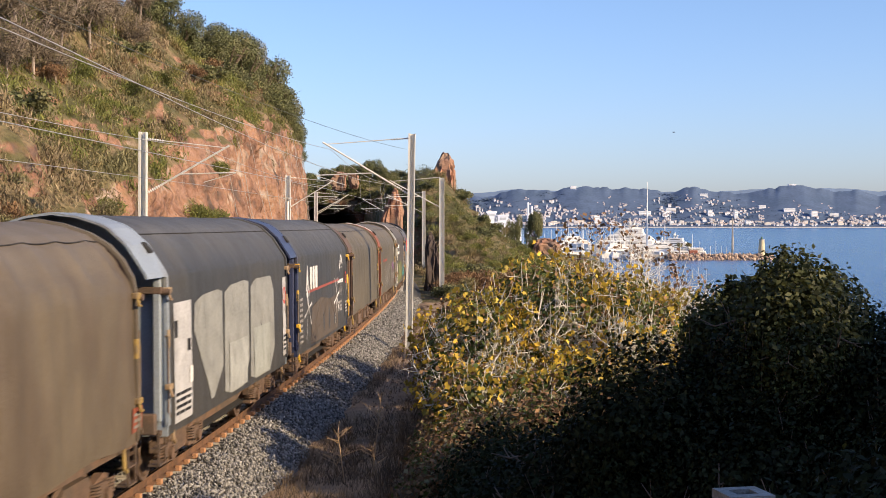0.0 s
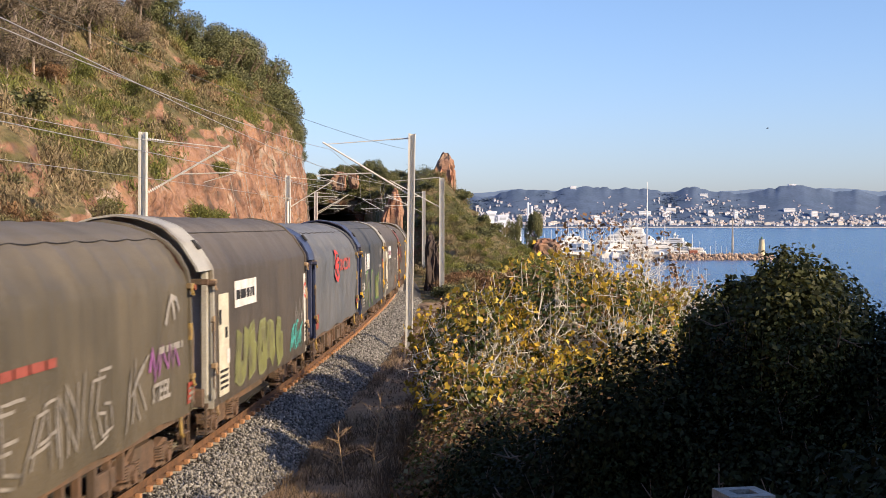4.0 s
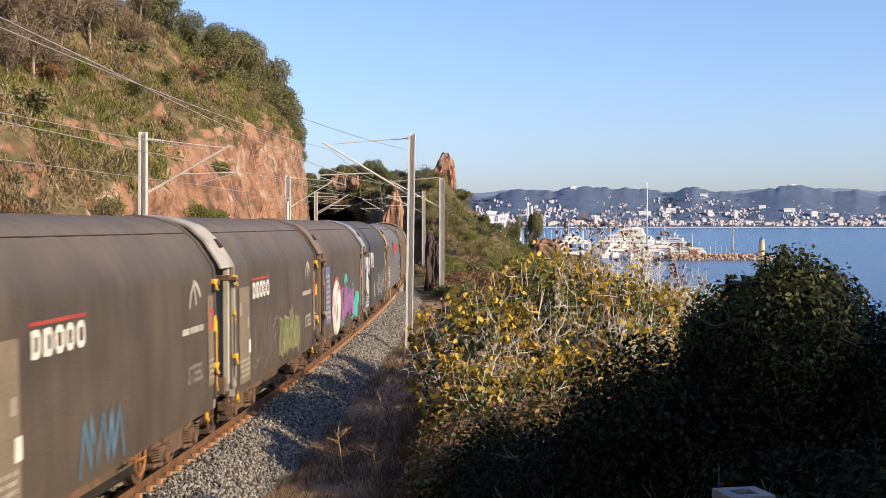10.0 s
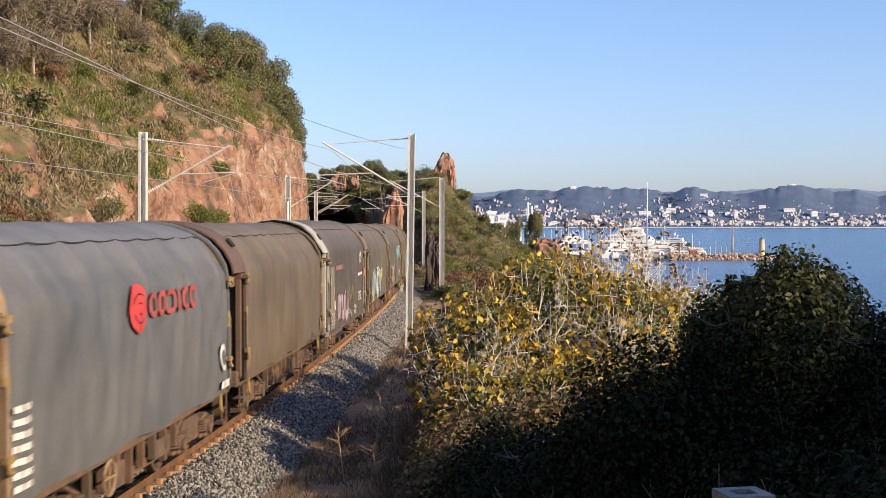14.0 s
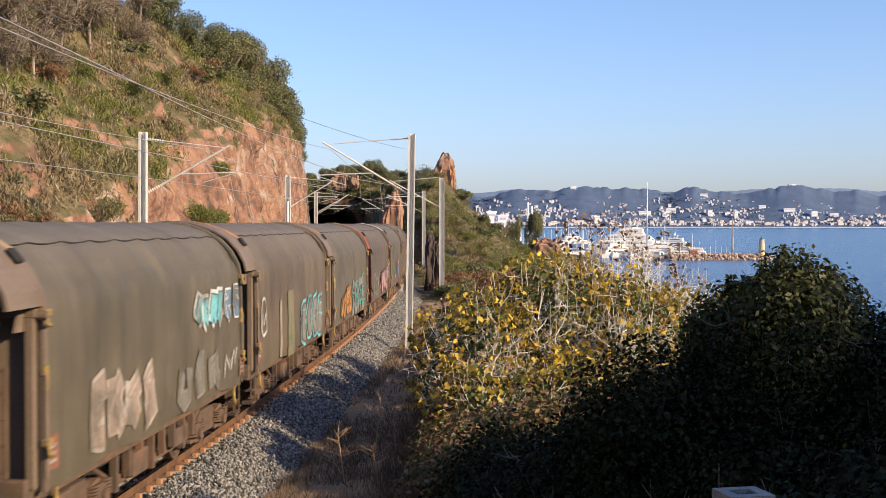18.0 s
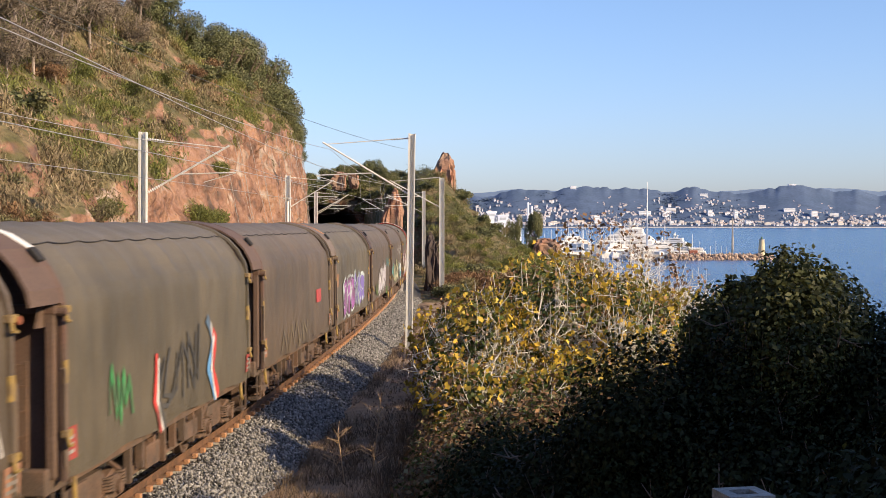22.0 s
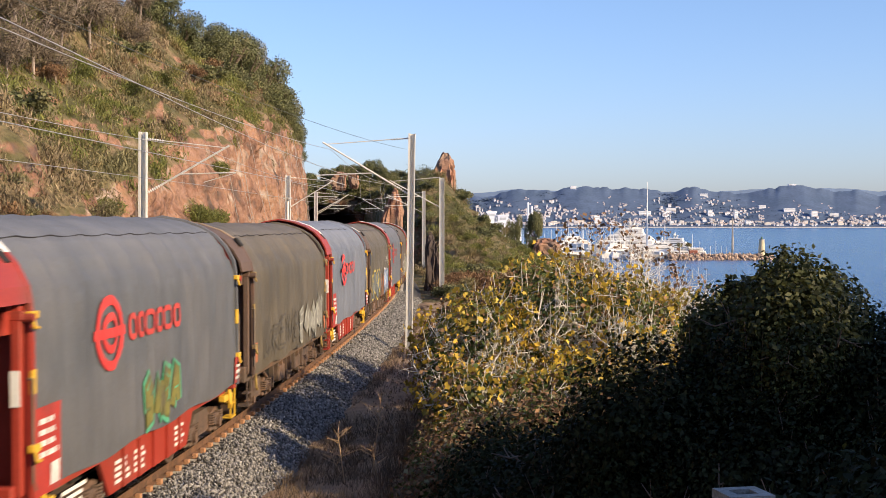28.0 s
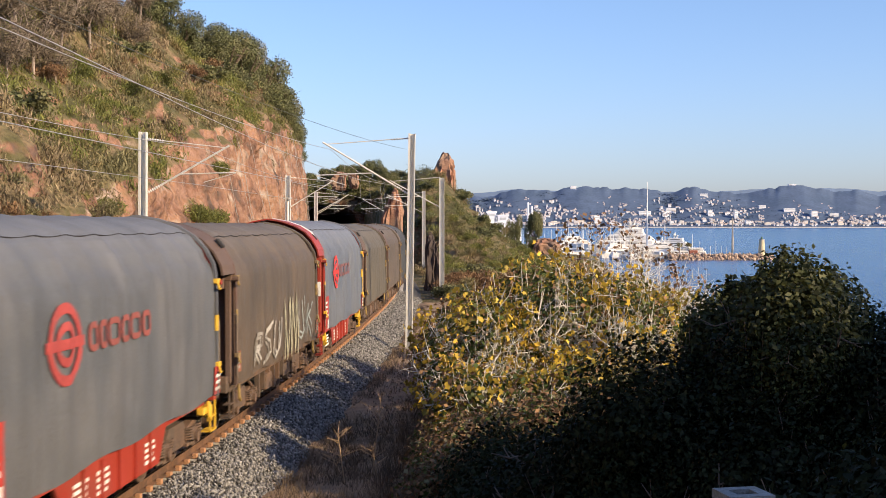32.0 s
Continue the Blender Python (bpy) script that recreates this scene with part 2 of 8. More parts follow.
def ground_material():
    m = bpy.data.materials.new("hillside_ground")
    m.use_nodes = True
    n, link = m.node_tree.nodes, m.node_tree.links.new
    b = n["Principled BSDF"]
    tc, geo, sep = n.new("ShaderNodeTexCoord"), n.new("ShaderNodeNewGeometry"), n.new("ShaderNodeSeparateXYZ")
    link(geo.outputs["Normal"], sep.inputs[0])

    def nz(scale, detail=6, dist=0.0):
        t = n.new("ShaderNodeTexNoise")
        t.inputs["Scale"].default_value, t.inputs["Detail"].default_value, t.inputs["Distortion"].default_value = scale, detail, dist
        link(tc.outputs["Object"], t.inputs["Vector"])
        return t.outputs["Fac"]

    def ramp(src, stops):
        r = n.new("ShaderNodeValToRGB")
        e = r.color_ramp.elements
        while len(e) < len(stops):
            e.new(0.5)
        for k, (p, c) in zip(e, stops):
            k.position, k.color = p, (*c, 1)
        link(src, r.inputs[0])
        return r.outputs[0]
    rock = ramp(nz(0.55, 14, 0.5), [(0.34, (0.13, 0.095, 0.08)), (0.44, (0.25, 0.135, 0.090)), (0.50, (0.31, 0.190, 0.140)), (0.57, (0.33, 0.185, 0.115)), (0.64, (0.38, 0.285, 0.225)), (0.74, (0.46, 0.38, 0.31))])
    streak_map = n.new("ShaderNodeMapping")
    streak_map.inputs["Scale"].default_value = (2.2, 2.2, 0.30)
    link(tc.outputs["Object"], streak_map.inputs[0])
    st = n.new("ShaderNodeTexNoise")
    st.inputs["Scale"].default_value, st.inputs["Detail"].default_value = 1.1, 6
    link(streak_map.outputs[0], st.inputs["Vector"])
    dark = n.new("ShaderNodeMixRGB")
    dark.blend_type = "MULTIPLY"
    dark.inputs[0].default_value = 0.5
    link(rock, dark.inputs[1])
    link(ramp(st.outputs["Fac"], [(0.35, (0.5, 0.47, 0.45)), (0.6, (1.05, 1.03, 1.0))]), dark.inputs[2])
    crack = n.new("ShaderNodeTexVoronoi")
    crack.feature = "DISTANCE_TO_EDGE"
    crack.inputs["Scale"].default_value = 0.55
    warp = n.new("ShaderNodeMixRGB")
    warp.blend_type = "LINEAR_LIGHT"
    warp.inputs[0].default_value = 0.35
    wn2 = n.new("ShaderNodeTexNoise")
    wn2.inputs["Scale"].default_value, wn2.inputs["Detail"].default_value = 0.9, 5
    link(tc.outputs["Object"], wn2.inputs["Vector"])
    link(tc.outputs["Object"], warp.inputs[1])
    link(wn2.outputs["Color"], warp.inputs[2])
    link(warp.outputs[0], crack.inputs["Vector"])
    cracked = n.new("ShaderNodeMixRGB")
    cracked.blend_type = "MULTIPLY"
    cracked.inputs[0].default_value = 0.22
    link(dark.outputs[0], cracked.inputs[1])
    link(ramp(crack.outputs["Distance"], [(0.0, (0.35, 0.32, 0.30)), (0.10, (1, 1, 1))]), cracked.inputs[2])
    soil = ramp(nz(0.45, 8, 0.6), [(0.40, (0.085, 0.082, 0.036)), (0.52, (0.13, 0.112, 0.055)), (0.62, (0.20, 0.150, 0.085)), (0.74, (0.27, 0.195, 0.125))])
    steep = n.new("ShaderNodeMath")
    steep.operation = "ADD"
    link(sep.outputs["Z"], steep.inputs[0])
    wob = n.new("ShaderNodeMapRange")
    wob.inputs["To Min"].default_value, wob.inputs["To Max"].default_value = -0.22, 0.22
    link(nz(0.6, 4), wob.inputs["Value"])
    link(wob.outputs[0], steep.inputs[1])
    mx = n.new("ShaderNodeMixRGB")
    link(ramp(steep.outputs[0], [(0.50, (0, 0, 0)), (0.62, (1, 1, 1))]), mx.inputs[0])
    link(cracked.outputs[0], mx.inputs[1])
    link(soil, mx.inputs[2])
    link(mx.outputs[0], b.inputs["Base Color"])
    b.inputs["Roughness"].default_value = 0.95
    b.inputs["Specular IOR Level"].default_value = 0.2
    bp = n.new("ShaderNodeBump")
    ad = n.new("ShaderNodeMath")
    ad.operation = "ADD"
    link(nz(2.6, 14), ad.inputs[0])
    link(nz(0.9, 10), ad.inputs[1])
    bp.inputs["Strength"].default_value, bp.inputs["Distance"].default_value = 1.0, 0.45
    link(ad.outputs[0], bp.inputs["Height"])
    link(bp.outputs[0], b.inputs["Normal"])
    return m


GROUND = ground_material()
BORE_W, BORE_HALF, PORTAL = -1.9, 4.6, 176.5


def build_ground():
    ss = np.concatenate([np.arange(-139, 0, 4.0), np.arange(0, 20, 1.0), np.arange(20, 150, 0.42), np.arange(150, 200, 0.9), np.arange(200, 660, 8.0)])
    ws = np.concatenate([np.arange(-150, -50, 8.0), np.arange(-50, -26, 1.6), np.arange(-26, -17, 0.6), np.arange(-17, -6.6, 0.11), np.arange(-6.6, 2.4, 0.75), np.arange(2.4, 12, 0.5), np.arange(12, 32, 1.2), np.arange(32, 90, 6.0)])
    S, W = np.meshgrid(ss, ws, indexing="ij")
    hx, px, py = np.interp(S, S_TAB, HEAD), np.interp(S, S_TAB, TX), np.interp(S, S_TAB, TY)
    X, Y = px + W * np.cos(hx), py - W * np.sin(hx)
    Z = ground_z(X, Y)
    # broken rock: push the face in and out as well as up and down
    face = smooth(-0.2, 1.0, foot_w(S) - W) * smooth(11, 5, foot_w(S) - W)
    chip = np.round(noise2(S * 0.9 + 17, Z * 1.1, 1.6) * 3) / 3
    push = (noise2(S, Z * 1.3, 3.3) * 0.45 + noise2(S * 1.2 + 9, Z * 1.7, 1.2) * 0.30 + np.abs(noise2(S * 0.8 + 3, Z * 2.2, 2.0)) * 0.30 + chip * 0.14 + noise2(S * 1.7, Z * 1.3 + 40, 0.55) * 0.16) * face
    X = X + push * np.cos(hx)
    Z = Z + noise2(X + 31, Y, 0.9) * 0.10 * smooth(2.6, 4.5, np.abs(W + 2.0) - 2.0)
    n, k = S.shape
    verts = np.stack([X, Y, Z], -1).reshape(-1, 3)
    idx = np.arange(n * k).reshape(n, k)
    a, b, c, d = idx[:-1, :-1], idx[1:, :-1], idx[1:, 1:], idx[:-1, 1:]
    keep = ~((S[:-1, :-1] > PORTAL - 3.2) & (S[:-1, :-1] < PORTAL + 7) & (np.abs(W[:-1, :-1] - BORE_W) < BORE_HALF + 0.6))
    faces = np.stack([a, d, c, b], -1)[keep]
    g = raw("ground", verts, faces, GROUND, smooth=True)
    tagged(g, "red rock hillside and scrubby soil falling to the sea", "ground", kind="structure")


build_ground()


def build_portal():
    bm = bmn()
    n = 18
    # the lining of the bore
    rings = []
    for s in list(np.arange(PORTAL - 0.5, PORTAL + 20, 4.0)) + list(np.arange(PORTAL + 24, 650, 14.0)):
        ring = []
        for i in range(n + 1):
            a = math.pi * i / n
            w, z = BORE_W + BORE_HALF * math.cos(a), 2.6 + 4.6 * math.sin(a)
            ring.append(bm.verts.new(at(s, w, z)))
        ring = [bm.verts.new(at(s, BORE_W + BORE_HALF, -0.8))] + ring + [bm.verts.new(at(s, BORE_W - BORE_HALF, -0.8))]
        rings.append(ring)
    for r0, r1 in zip(rings, rings[1:]):
        for i in range(len(r0) - 1):
            bm.faces.new((r0[i], r0[i + 1], r1[i + 1], r1[i]))
    ob = obj("tunnel_lining", bm, mat("tunnel_stone", (0.12, 0.10, 0.085), 0.95, 0, 0.3, 1, 12, 0.5), smooth=True)
    tagged(ob, "dark stone lining of the railway tunnel", "tunnel", kind="structure")
    bm = bmn()
    inner, outer = [], []
    for i in range(n + 1):
        a = math.pi * i / n
        inner.append((BORE_W + BORE_HALF * math.cos(a), 2.6 + 4.6 * math.sin(a)))
        outer.append((BORE_W + (BORE_HALF + 6.0) * math.cos(a) * 1.0, 2.6 + (6.9 + 0.8 * math.sin(i * 2.3)) * math.sin(a)))
    inner = [(BORE_W + BORE_HALF, -1)] + inner + [(BORE_W - BORE_HALF, -1)]
    outer = [(BORE_W + BORE_HALF + 6, -1)] + outer + [(BORE_W - BORE_HALF - 6, -1)]
    vi = [[bm.verts.new(at(PORTAL - 2.5 + ds + 0.5 * math.sin(j * 1.7), w, z)) for j, (w, z) in enumerate(inner)] for ds in (0.0, 2.5)]
    vo = [[bm.verts.new(at(PORTAL - 2.0 + ds + 1.0 * math.sin(j * 2.1), w, z)) for j, (w, z) in enumerate(outer)] for ds in (0.0, 3.5)]
    for i in range(len(inner) - 1):
        bm.faces.new((vi[0][i], vo[0][i], vo[0][i + 1], vi[0][i + 1]))
        bm.faces.new((vi[0][i], vi[0][i + 1], vi[1][i + 1], vi[1][i]))
        bm.faces.new((vo[0][i], vo[1][i], vo[1][i + 1], vo[0][i + 1]))
    bmesh.ops.subdivide_edges(bm, edges=bm.edges[:], cuts=3, use_grid_fill=True, fractal=0.6, seed=3)
    # shade of the cutting is painted in as a darker red rock
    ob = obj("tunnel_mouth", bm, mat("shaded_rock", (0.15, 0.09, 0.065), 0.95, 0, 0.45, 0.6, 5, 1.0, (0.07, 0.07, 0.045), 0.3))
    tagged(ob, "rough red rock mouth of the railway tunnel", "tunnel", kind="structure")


build_portal()


def sea_material():
    m = bpy.data.materials.new("sea_water")
    m.use_nodes = True
    n, link = m.node_tree.nodes, m.node_tree.links.new
    b = n["Principled BSDF"]
    b.inputs["Roughness"].default_value = 0.18
    b.inputs["IOR"].default_value = 1.33
    b.inputs["Specular IOR Level"].default_value = 0.14
    tc, mp = n.new("ShaderNodeTexCoord"), n.new("ShaderNodeMapping")
    mp.inputs["Scale"].default_value = (0.012, 0.004, 1)
    link(tc.outputs["Object"], mp.inputs[0])
    t = n.new("ShaderNodeTexNoise")
    t.inputs["Scale"].default_value, t.inputs["Detail"].default_value = 1.0, 6
    link(mp.outputs[0], t.inputs["Vector"])
    r = n.new("ShaderNodeValToRGB")
    r.color_ramp.elements[0].position, r.color_ramp.elements[0].color = 0.4, (0.010, 0.082, 0.235, 1)
    r.color_ramp.elements[1].position, r.color_ramp.elements[1].color = 0.65, (0.022, 0.120, 0.31, 1)
    link(t.outputs["Fac"], r.inputs[0])
    link(r.outputs[0], b.inputs["Base Color"])
    wv = n.new("ShaderNodeTexNoise")
    wv.inputs["Scale"].default_value, wv.inputs["Detail"].default_value = 0.9, 5
    link(tc.outputs["Object"], wv.inputs["Vector"])
    bp = n.new("ShaderNodeBump")
    bp.inputs["Strength"].default_value, bp.inputs["Distance"].default_value = 0.6, 0.35
    link(wv.outputs["Fac"], bp.inputs["Height"])
    link(bp.outputs[0], b.inputs["Normal"])
    return m


def build_sea():
    e = 4950
    ob = raw("water", [(-e, -e, SEA_Z), (e, -e, SEA_Z), (e, e, SEA_Z), (-e, e, SEA_Z)], [(0, 1, 2, 3)], sea_material())
    tagged(ob, "calm deep blue bay water with faint ripples", "sea", kind="structure")


build_sea()

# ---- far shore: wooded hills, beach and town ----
# distance haze is painted into these blue-grey base colours
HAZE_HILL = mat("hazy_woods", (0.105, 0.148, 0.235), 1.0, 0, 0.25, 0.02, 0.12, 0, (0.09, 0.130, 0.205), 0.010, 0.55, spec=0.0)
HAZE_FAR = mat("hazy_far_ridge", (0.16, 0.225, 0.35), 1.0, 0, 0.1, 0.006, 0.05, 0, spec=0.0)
SHORE_Y = 4250.0


def crest(x, spans):
    """Height of a skyline above the eye's level by the direction in which it lies."""
    return np.interp(x, [p[0] for p in spans], [p[1] for p in spans])


def build_hills():
    # (direction across the view, tangent of its height) for the main ridge and a pale one behind it
    main = [(-0.35, 0.020), (-0.1, 0.021), (0.0, 0.0195), (0.035, 0.0205), (0.055, 0.0262), (0.085, 0.0245), (0.105, 0.0287), (0.135, 0.0268), (0.155, 0.0262), (0.175, 0.0232), (0.192, 0.0285), (0.205, 0.0250), (0.235, 0.0228), (0.258, 0.0282), (0.278, 0.0285), (0.300, 0.0246), (0.318, 0.0262), (0.335, 0.0215), (0.37, 0.026), (0.5, 0.02), (0.9, 0.015)]
    far = [(-0.4, 0.024), (0.02, 0.0225), (0.055, 0.0262), (0.09, 0.0250), (0.2, 0.024), (0.25, 0.0265), (0.31, 0.027), (0.335, 0.0245), (0.36, 0.0285), (0.5, 0.025), (0.9, 0.02)]
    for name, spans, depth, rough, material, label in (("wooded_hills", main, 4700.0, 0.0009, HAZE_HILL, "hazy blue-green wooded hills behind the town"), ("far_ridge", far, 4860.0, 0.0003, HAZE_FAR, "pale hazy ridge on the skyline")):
        verts, faces = [], []
        dirs = np.linspace(-0.55, 0.62, 700)
        base_top = crest(dirs, spans)
        bumps = rough * (noise2(dirs * 4000, dirs * 0, 20) + 0.7 * noise2(dirs * 4000, dirs * 0 + 50, 6))
        rows = np.linspace(0, 1, 14)
        for r in rows:
            y = (SHORE_Y + 30 if depth < 4800 else depth - 60) * (1 - r) + depth * r
            prof = r ** 1.15
            zz = SEA_Z + 3 + (EYE.z + (base_top + bumps * r ** 8) * y - SEA_Z - 3) * prof + 2.5 * noise2(dirs * 4000 + 90 * r, dirs * 300 + r * 330, 70) * math.sin(math.pi * r)
            for dx, z in zip(dirs, zz):
                verts.append((dx * y, y, z))
        k = len(dirs)
        for i in range(len(rows) - 1):
            for j in range(k - 1):
                faces.append((i * k + j, i * k + j + 1, (i + 1) * k + j + 1, (i + 1) * k + j))
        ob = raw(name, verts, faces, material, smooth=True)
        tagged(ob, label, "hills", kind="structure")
    bm = bmn()
    box(bm, -2400, 2700, SHORE_Y - 10, SHORE_Y + 45, SEA_Z - 2, SEA_Z + 2.2)
    tagged(obj("beach", bm, mat("pale_sand", (0.62, 0.58, 0.54), 1, 0, 0.1, 0.05, 1, 0)), "long pale sand beach of the far shore", "beach", kind="structure")


build_hills()

# ---- track ----


def sweep(profile, s0, s1, step, w0, name, material, label, cat, parent=None, z=0.0):
    """A profile of (w, z) swept along the line."""
    verts, faces = [], []
    sv = np.arange(s0, s1 + 0.01, step)
    k = len(profile)
    for s in sv:
        for w, zz in profile:
            verts.append(at(s, w0 + w, zz + z))
    for i in range(len(sv) - 1):
        for j in range(k - 1):
            faces.append((i * k + j, (i + 1) * k + j, (i + 1) * k + j + 1, i * k + j + 1))
    ob = raw(name, verts, faces, material, parent)
    if cat:
        tagged(ob, label, cat, kind="structure")
    return ob


RAIL = [(-0.075, -0.172), (-0.075, -0.158), (-0.012, -0.13), (-0.012, -0.045), (-0.036, -0.03), (-0.036, 0.0), (0.036, 0.0), (0.036, -0.03), (0.012, -0.045), (0.012, -0.13), (0.075, -0.158), (0.075, -0.172)]
BED = [(-6.6, -0.95), (-5.6, -0.35), (-5.1, -0.24), (1.30, -0.24), (1.55, -0.30), (2.55, -0.86), (2.9, -1.1)]
sweep(BED, -120, 640, 2.0, 0, "ballast_bed", BALLAST, "grey crushed stone bed under two tracks", "ballast")
for k, (w, side) in enumerate(((-0.753, "far rail"), (0.753, "near rail"), (-4.553, "far rail"), (-3.047, "near rail"))):
    r = sweep(RAIL, -120, 640, 1.5, w, "rail", RUST, "rusty brown steel running rail on clipped sleepers", "rail")
    h = sweep([(-0.026, 0.0025), (0.026, 0.0025)], -120, 640, 1.5, w, "running_surface", RAILTOP, "", "", parent=r)


def build_sleepers():
    bm = bmn()
    box(bm, -1.2, 1.2, -0.13, 0.13, -0.40, -0.205, 0.02)
    first = obj("sleeper", bm, CONCRETE)
    bm = bmn()
    box(bm, 0.80, 0.90, -0.06, 0.06, -0.21, -0.115, 0.012)
    clip = obj("rail_clip", bm, mat("clip_rust", (0.40, 0.22, 0.12), 0.8, 0.2, 0.3, 5, 50, 0.1), first)
    group = "sleepers of the near track"
    tagged(first, "weathered concrete railway sleeper with rusty rail clips", "sleeper", group)
    first.matrix_basis = Matrix.Translation(at(2, 0, 0)) @ pose(0, 0, 0, 0, 0, -math.degrees(heading(2)))
    for s in np.arange(2.6, 130, 0.6):
        copy_thing(first, Matrix.Translation(at(s, 0, 0)) @ pose(0, 0, 0, 0, 0, -math.degrees(heading(s))))
    # the second track, mostly behind the train
    verts, faces = [], []
    for s in np.arange(0, 176, 0.6):
        for a, b, c, d in (((-1.2, -0.13), (1.2, -0.13), (1.2, 0.13), (-1.2, 0.13)),):
            i = len(verts)
            for w, q in (a, b, c, d):
                verts.append(at(s + q, -3.8 + w, -0.175))
            for w, q in (a, b, c, d):
                verts.append(at(s + q, -3.8 + w, -0.36))
            faces += [(i, i + 1, i + 2, i + 3), (i, i + 4, i + 5, i + 1), (i + 1, i + 5, i + 6, i + 2), (i + 2, i + 6, i + 7, i + 3), (i + 3, i + 7, i + 4, i)]
    tagged(raw("sleeper_row", verts, faces, CONCRETE), "weathered concrete sleepers of the second track", "sleepers", kind="stuff")


build_sleepers()


def stone_field(name, spots, lo, hi, material, label, seed):
    """Loose angular stones, in one object."""
    rg = np.random.default_rng(seed)
    base = np.array([(1, 0, 0), (-1, 0, 0), (0, 1, 0), (0, -1, 0), (0, 0, 1), (0, 0, -1)], float)
    tri = np.array([(0, 2, 4), (2, 1, 4), (1, 3, 4), (3, 0, 4), (2, 0, 5), (1, 2, 5), (3, 1, 5), (0, 3, 5)])
    n = len(spots)
    size = rg.uniform(lo, hi, (n, 1, 1)) * rg.uniform(0.6, 1.2, (n, 1, 3))
    v = base[None] * size + rg.normal(0, 0.25, (n, 6, 3)) * size
    a = rg.uniform(0, 6.28, n)
    tlt = rg.uniform(-0.8, 0.8, n)
    c, s_ = np.cos(a)[:, None], np.sin(a)[:, None]
    x, y, z = v[..., 0] * c - v[..., 1] * s_, v[..., 0] * s_ + v[..., 1] * c, v[..., 2]
    ct, st = np.cos(tlt)[:, None], np.sin(tlt)[:, None]
    v = np.stack([x, y * ct - z * st, y * st + z * ct], -1) + np.asarray(spots)[:, None, :]
    f = (tri[None] + (np.arange(n) * 6)[:, None, None]).reshape(-1, 3)
    ob = raw(name, v.reshape(-1, 3), f, material)
    tagged(ob, label, "stones", kind="stuff")


def build_ballast_stones():
    rg = np.random.default_rng(5)
    pts = []
    for s0, s1, per in ((9, 24, 1500), (24, 45, 850), (45, 75, 330)):
        n = int((s1 - s0) * per)
        s, w = rg.uniform(s0, s1, n), rg.uniform(0.87, 2.75, n) + np.abs(0.12 * rg.normal(size=n))
        z = np.interp(w, [p[0] for p in BED], [p[1] for p in BED])
        for a, b, c in zip(s, w, z):
            pts.append(at(a, b, c + rg.uniform(-0.03, 0.06)))
        n = int((s1 - s0) * per * 0.35)
        for a, b in zip(rg.uniform(s0, s1, n), rg.uniform(-1.4, 0.7, n)):
            pts.append(at(a, b, -0.235))
    stone_field("ballast_stones", pts, 0.020, 0.046, STONE, "pale grey angular ballast stones beside the rail", 6)


build_ballast_stones()


def build_path():
    """The trodden earth path between ballast and bushes, with ruts."""
    rg = np.random.default_rng(3)
    sv, wv = np.arange(4, 70, 0.35), np.linspace(2.35, 4.7, 12)
    verts, faces = [], []
    for s in sv:
        for j, w in enumerate(wv):
            edge = 0.12 * math.sin(s * 0.9) + 0.08 * math.sin(s * 2.3)
            p = at(s, w + edge)
            dip = -0.05 * math.exp(-((w - 3.3) / 0.45) ** 2) + 0.05 * float(noise2(np.array([s]), np.array([w]), 0.8)[0])
            verts.append((p.x, p.y, gz(p.x, p.y) + 0.15 + dip - (0.12 if j in (0, 11) else 0)))
    k = len(wv)
    for i in range(len(sv) - 1):
        for j in range(k - 1):
            faces.append((i * k + j, i * k + j + 1, (i + 1) * k + j + 1, (i + 1) * k + j))
    tagged(raw("path", verts, faces, DIRT, smooth=True), "trodden brown earth path beside the ballast", "path", kind="structure")


build_path()

rg_path = np.random.default_rng(15)
pebbles = np.array([at(s_, w_)[:] for s_, w_ in zip(rg_path.uniform(12, 45, 2600), rg_path.uniform(2.5, 4.6, 2600))])
pebbles[:, 2] = ground_z(pebbles[:, 0], pebbles[:, 1]) + 0.13
stone_field("path_pebbles", pebbles, 0.012, 0.045, mat("pebble", (0.26, 0.19, 0.14), 0.95, 0, 0.3, 6, 40, 0.3, per_island=0.6), "loose pebbles and clods on the earth path", 16)

# ---- covered coil wagons ----
LENGTH, HALF = 12.04, 5.52
LEAD, TAIL = -5.27, 5.17   # where the cover begins and ends on the longer underframe
FACET = [(1.42, 0.86), (1.43, 1.20), (1.42, 2.0), (1.41, 2.8), (1.40, 3.31), (1.37, 3.39), (1.10, 3.80), (0.83, 4.04), (0.72, 4.10), (0.38, 4.21), (0.0, 4.26)]
ROUND = [(1.42, 1.06), (1.43, 1.30), (1.42, 2.0), (1.41, 2.8), (1.395, 3.18), (1.36, 3.36), (1.22, 3.61), (1.02, 3.82), (0.74, 3.98), (0.38, 4.10), (0.0, 4.16)]
TALL = [(x, z + 0.09 * max(0.0, (z - 1.3) / 2.8)) for x, z in ROUND]


def full(profile, grow=0.0):
    out = []
    for x, z in profile:
        k = grow * (z > 1.1)
        out.append((x + grow * min(1, x / 0.7), z + k * (1 - min(1, x / 1.4) * 0.9)))
    return out + [(-x, z) for x, z in reversed(out[:-1])]


def dense(profile, n=5):
    pts = []
    for a, b in zip(profile, profile[1:]):
        for i in range(n):
            pts.append((a[0] + (b[0] - a[0]) * i / n, a[1] + (b[1] - a[1]) * i / n))
    return pts + [profile[-1]]


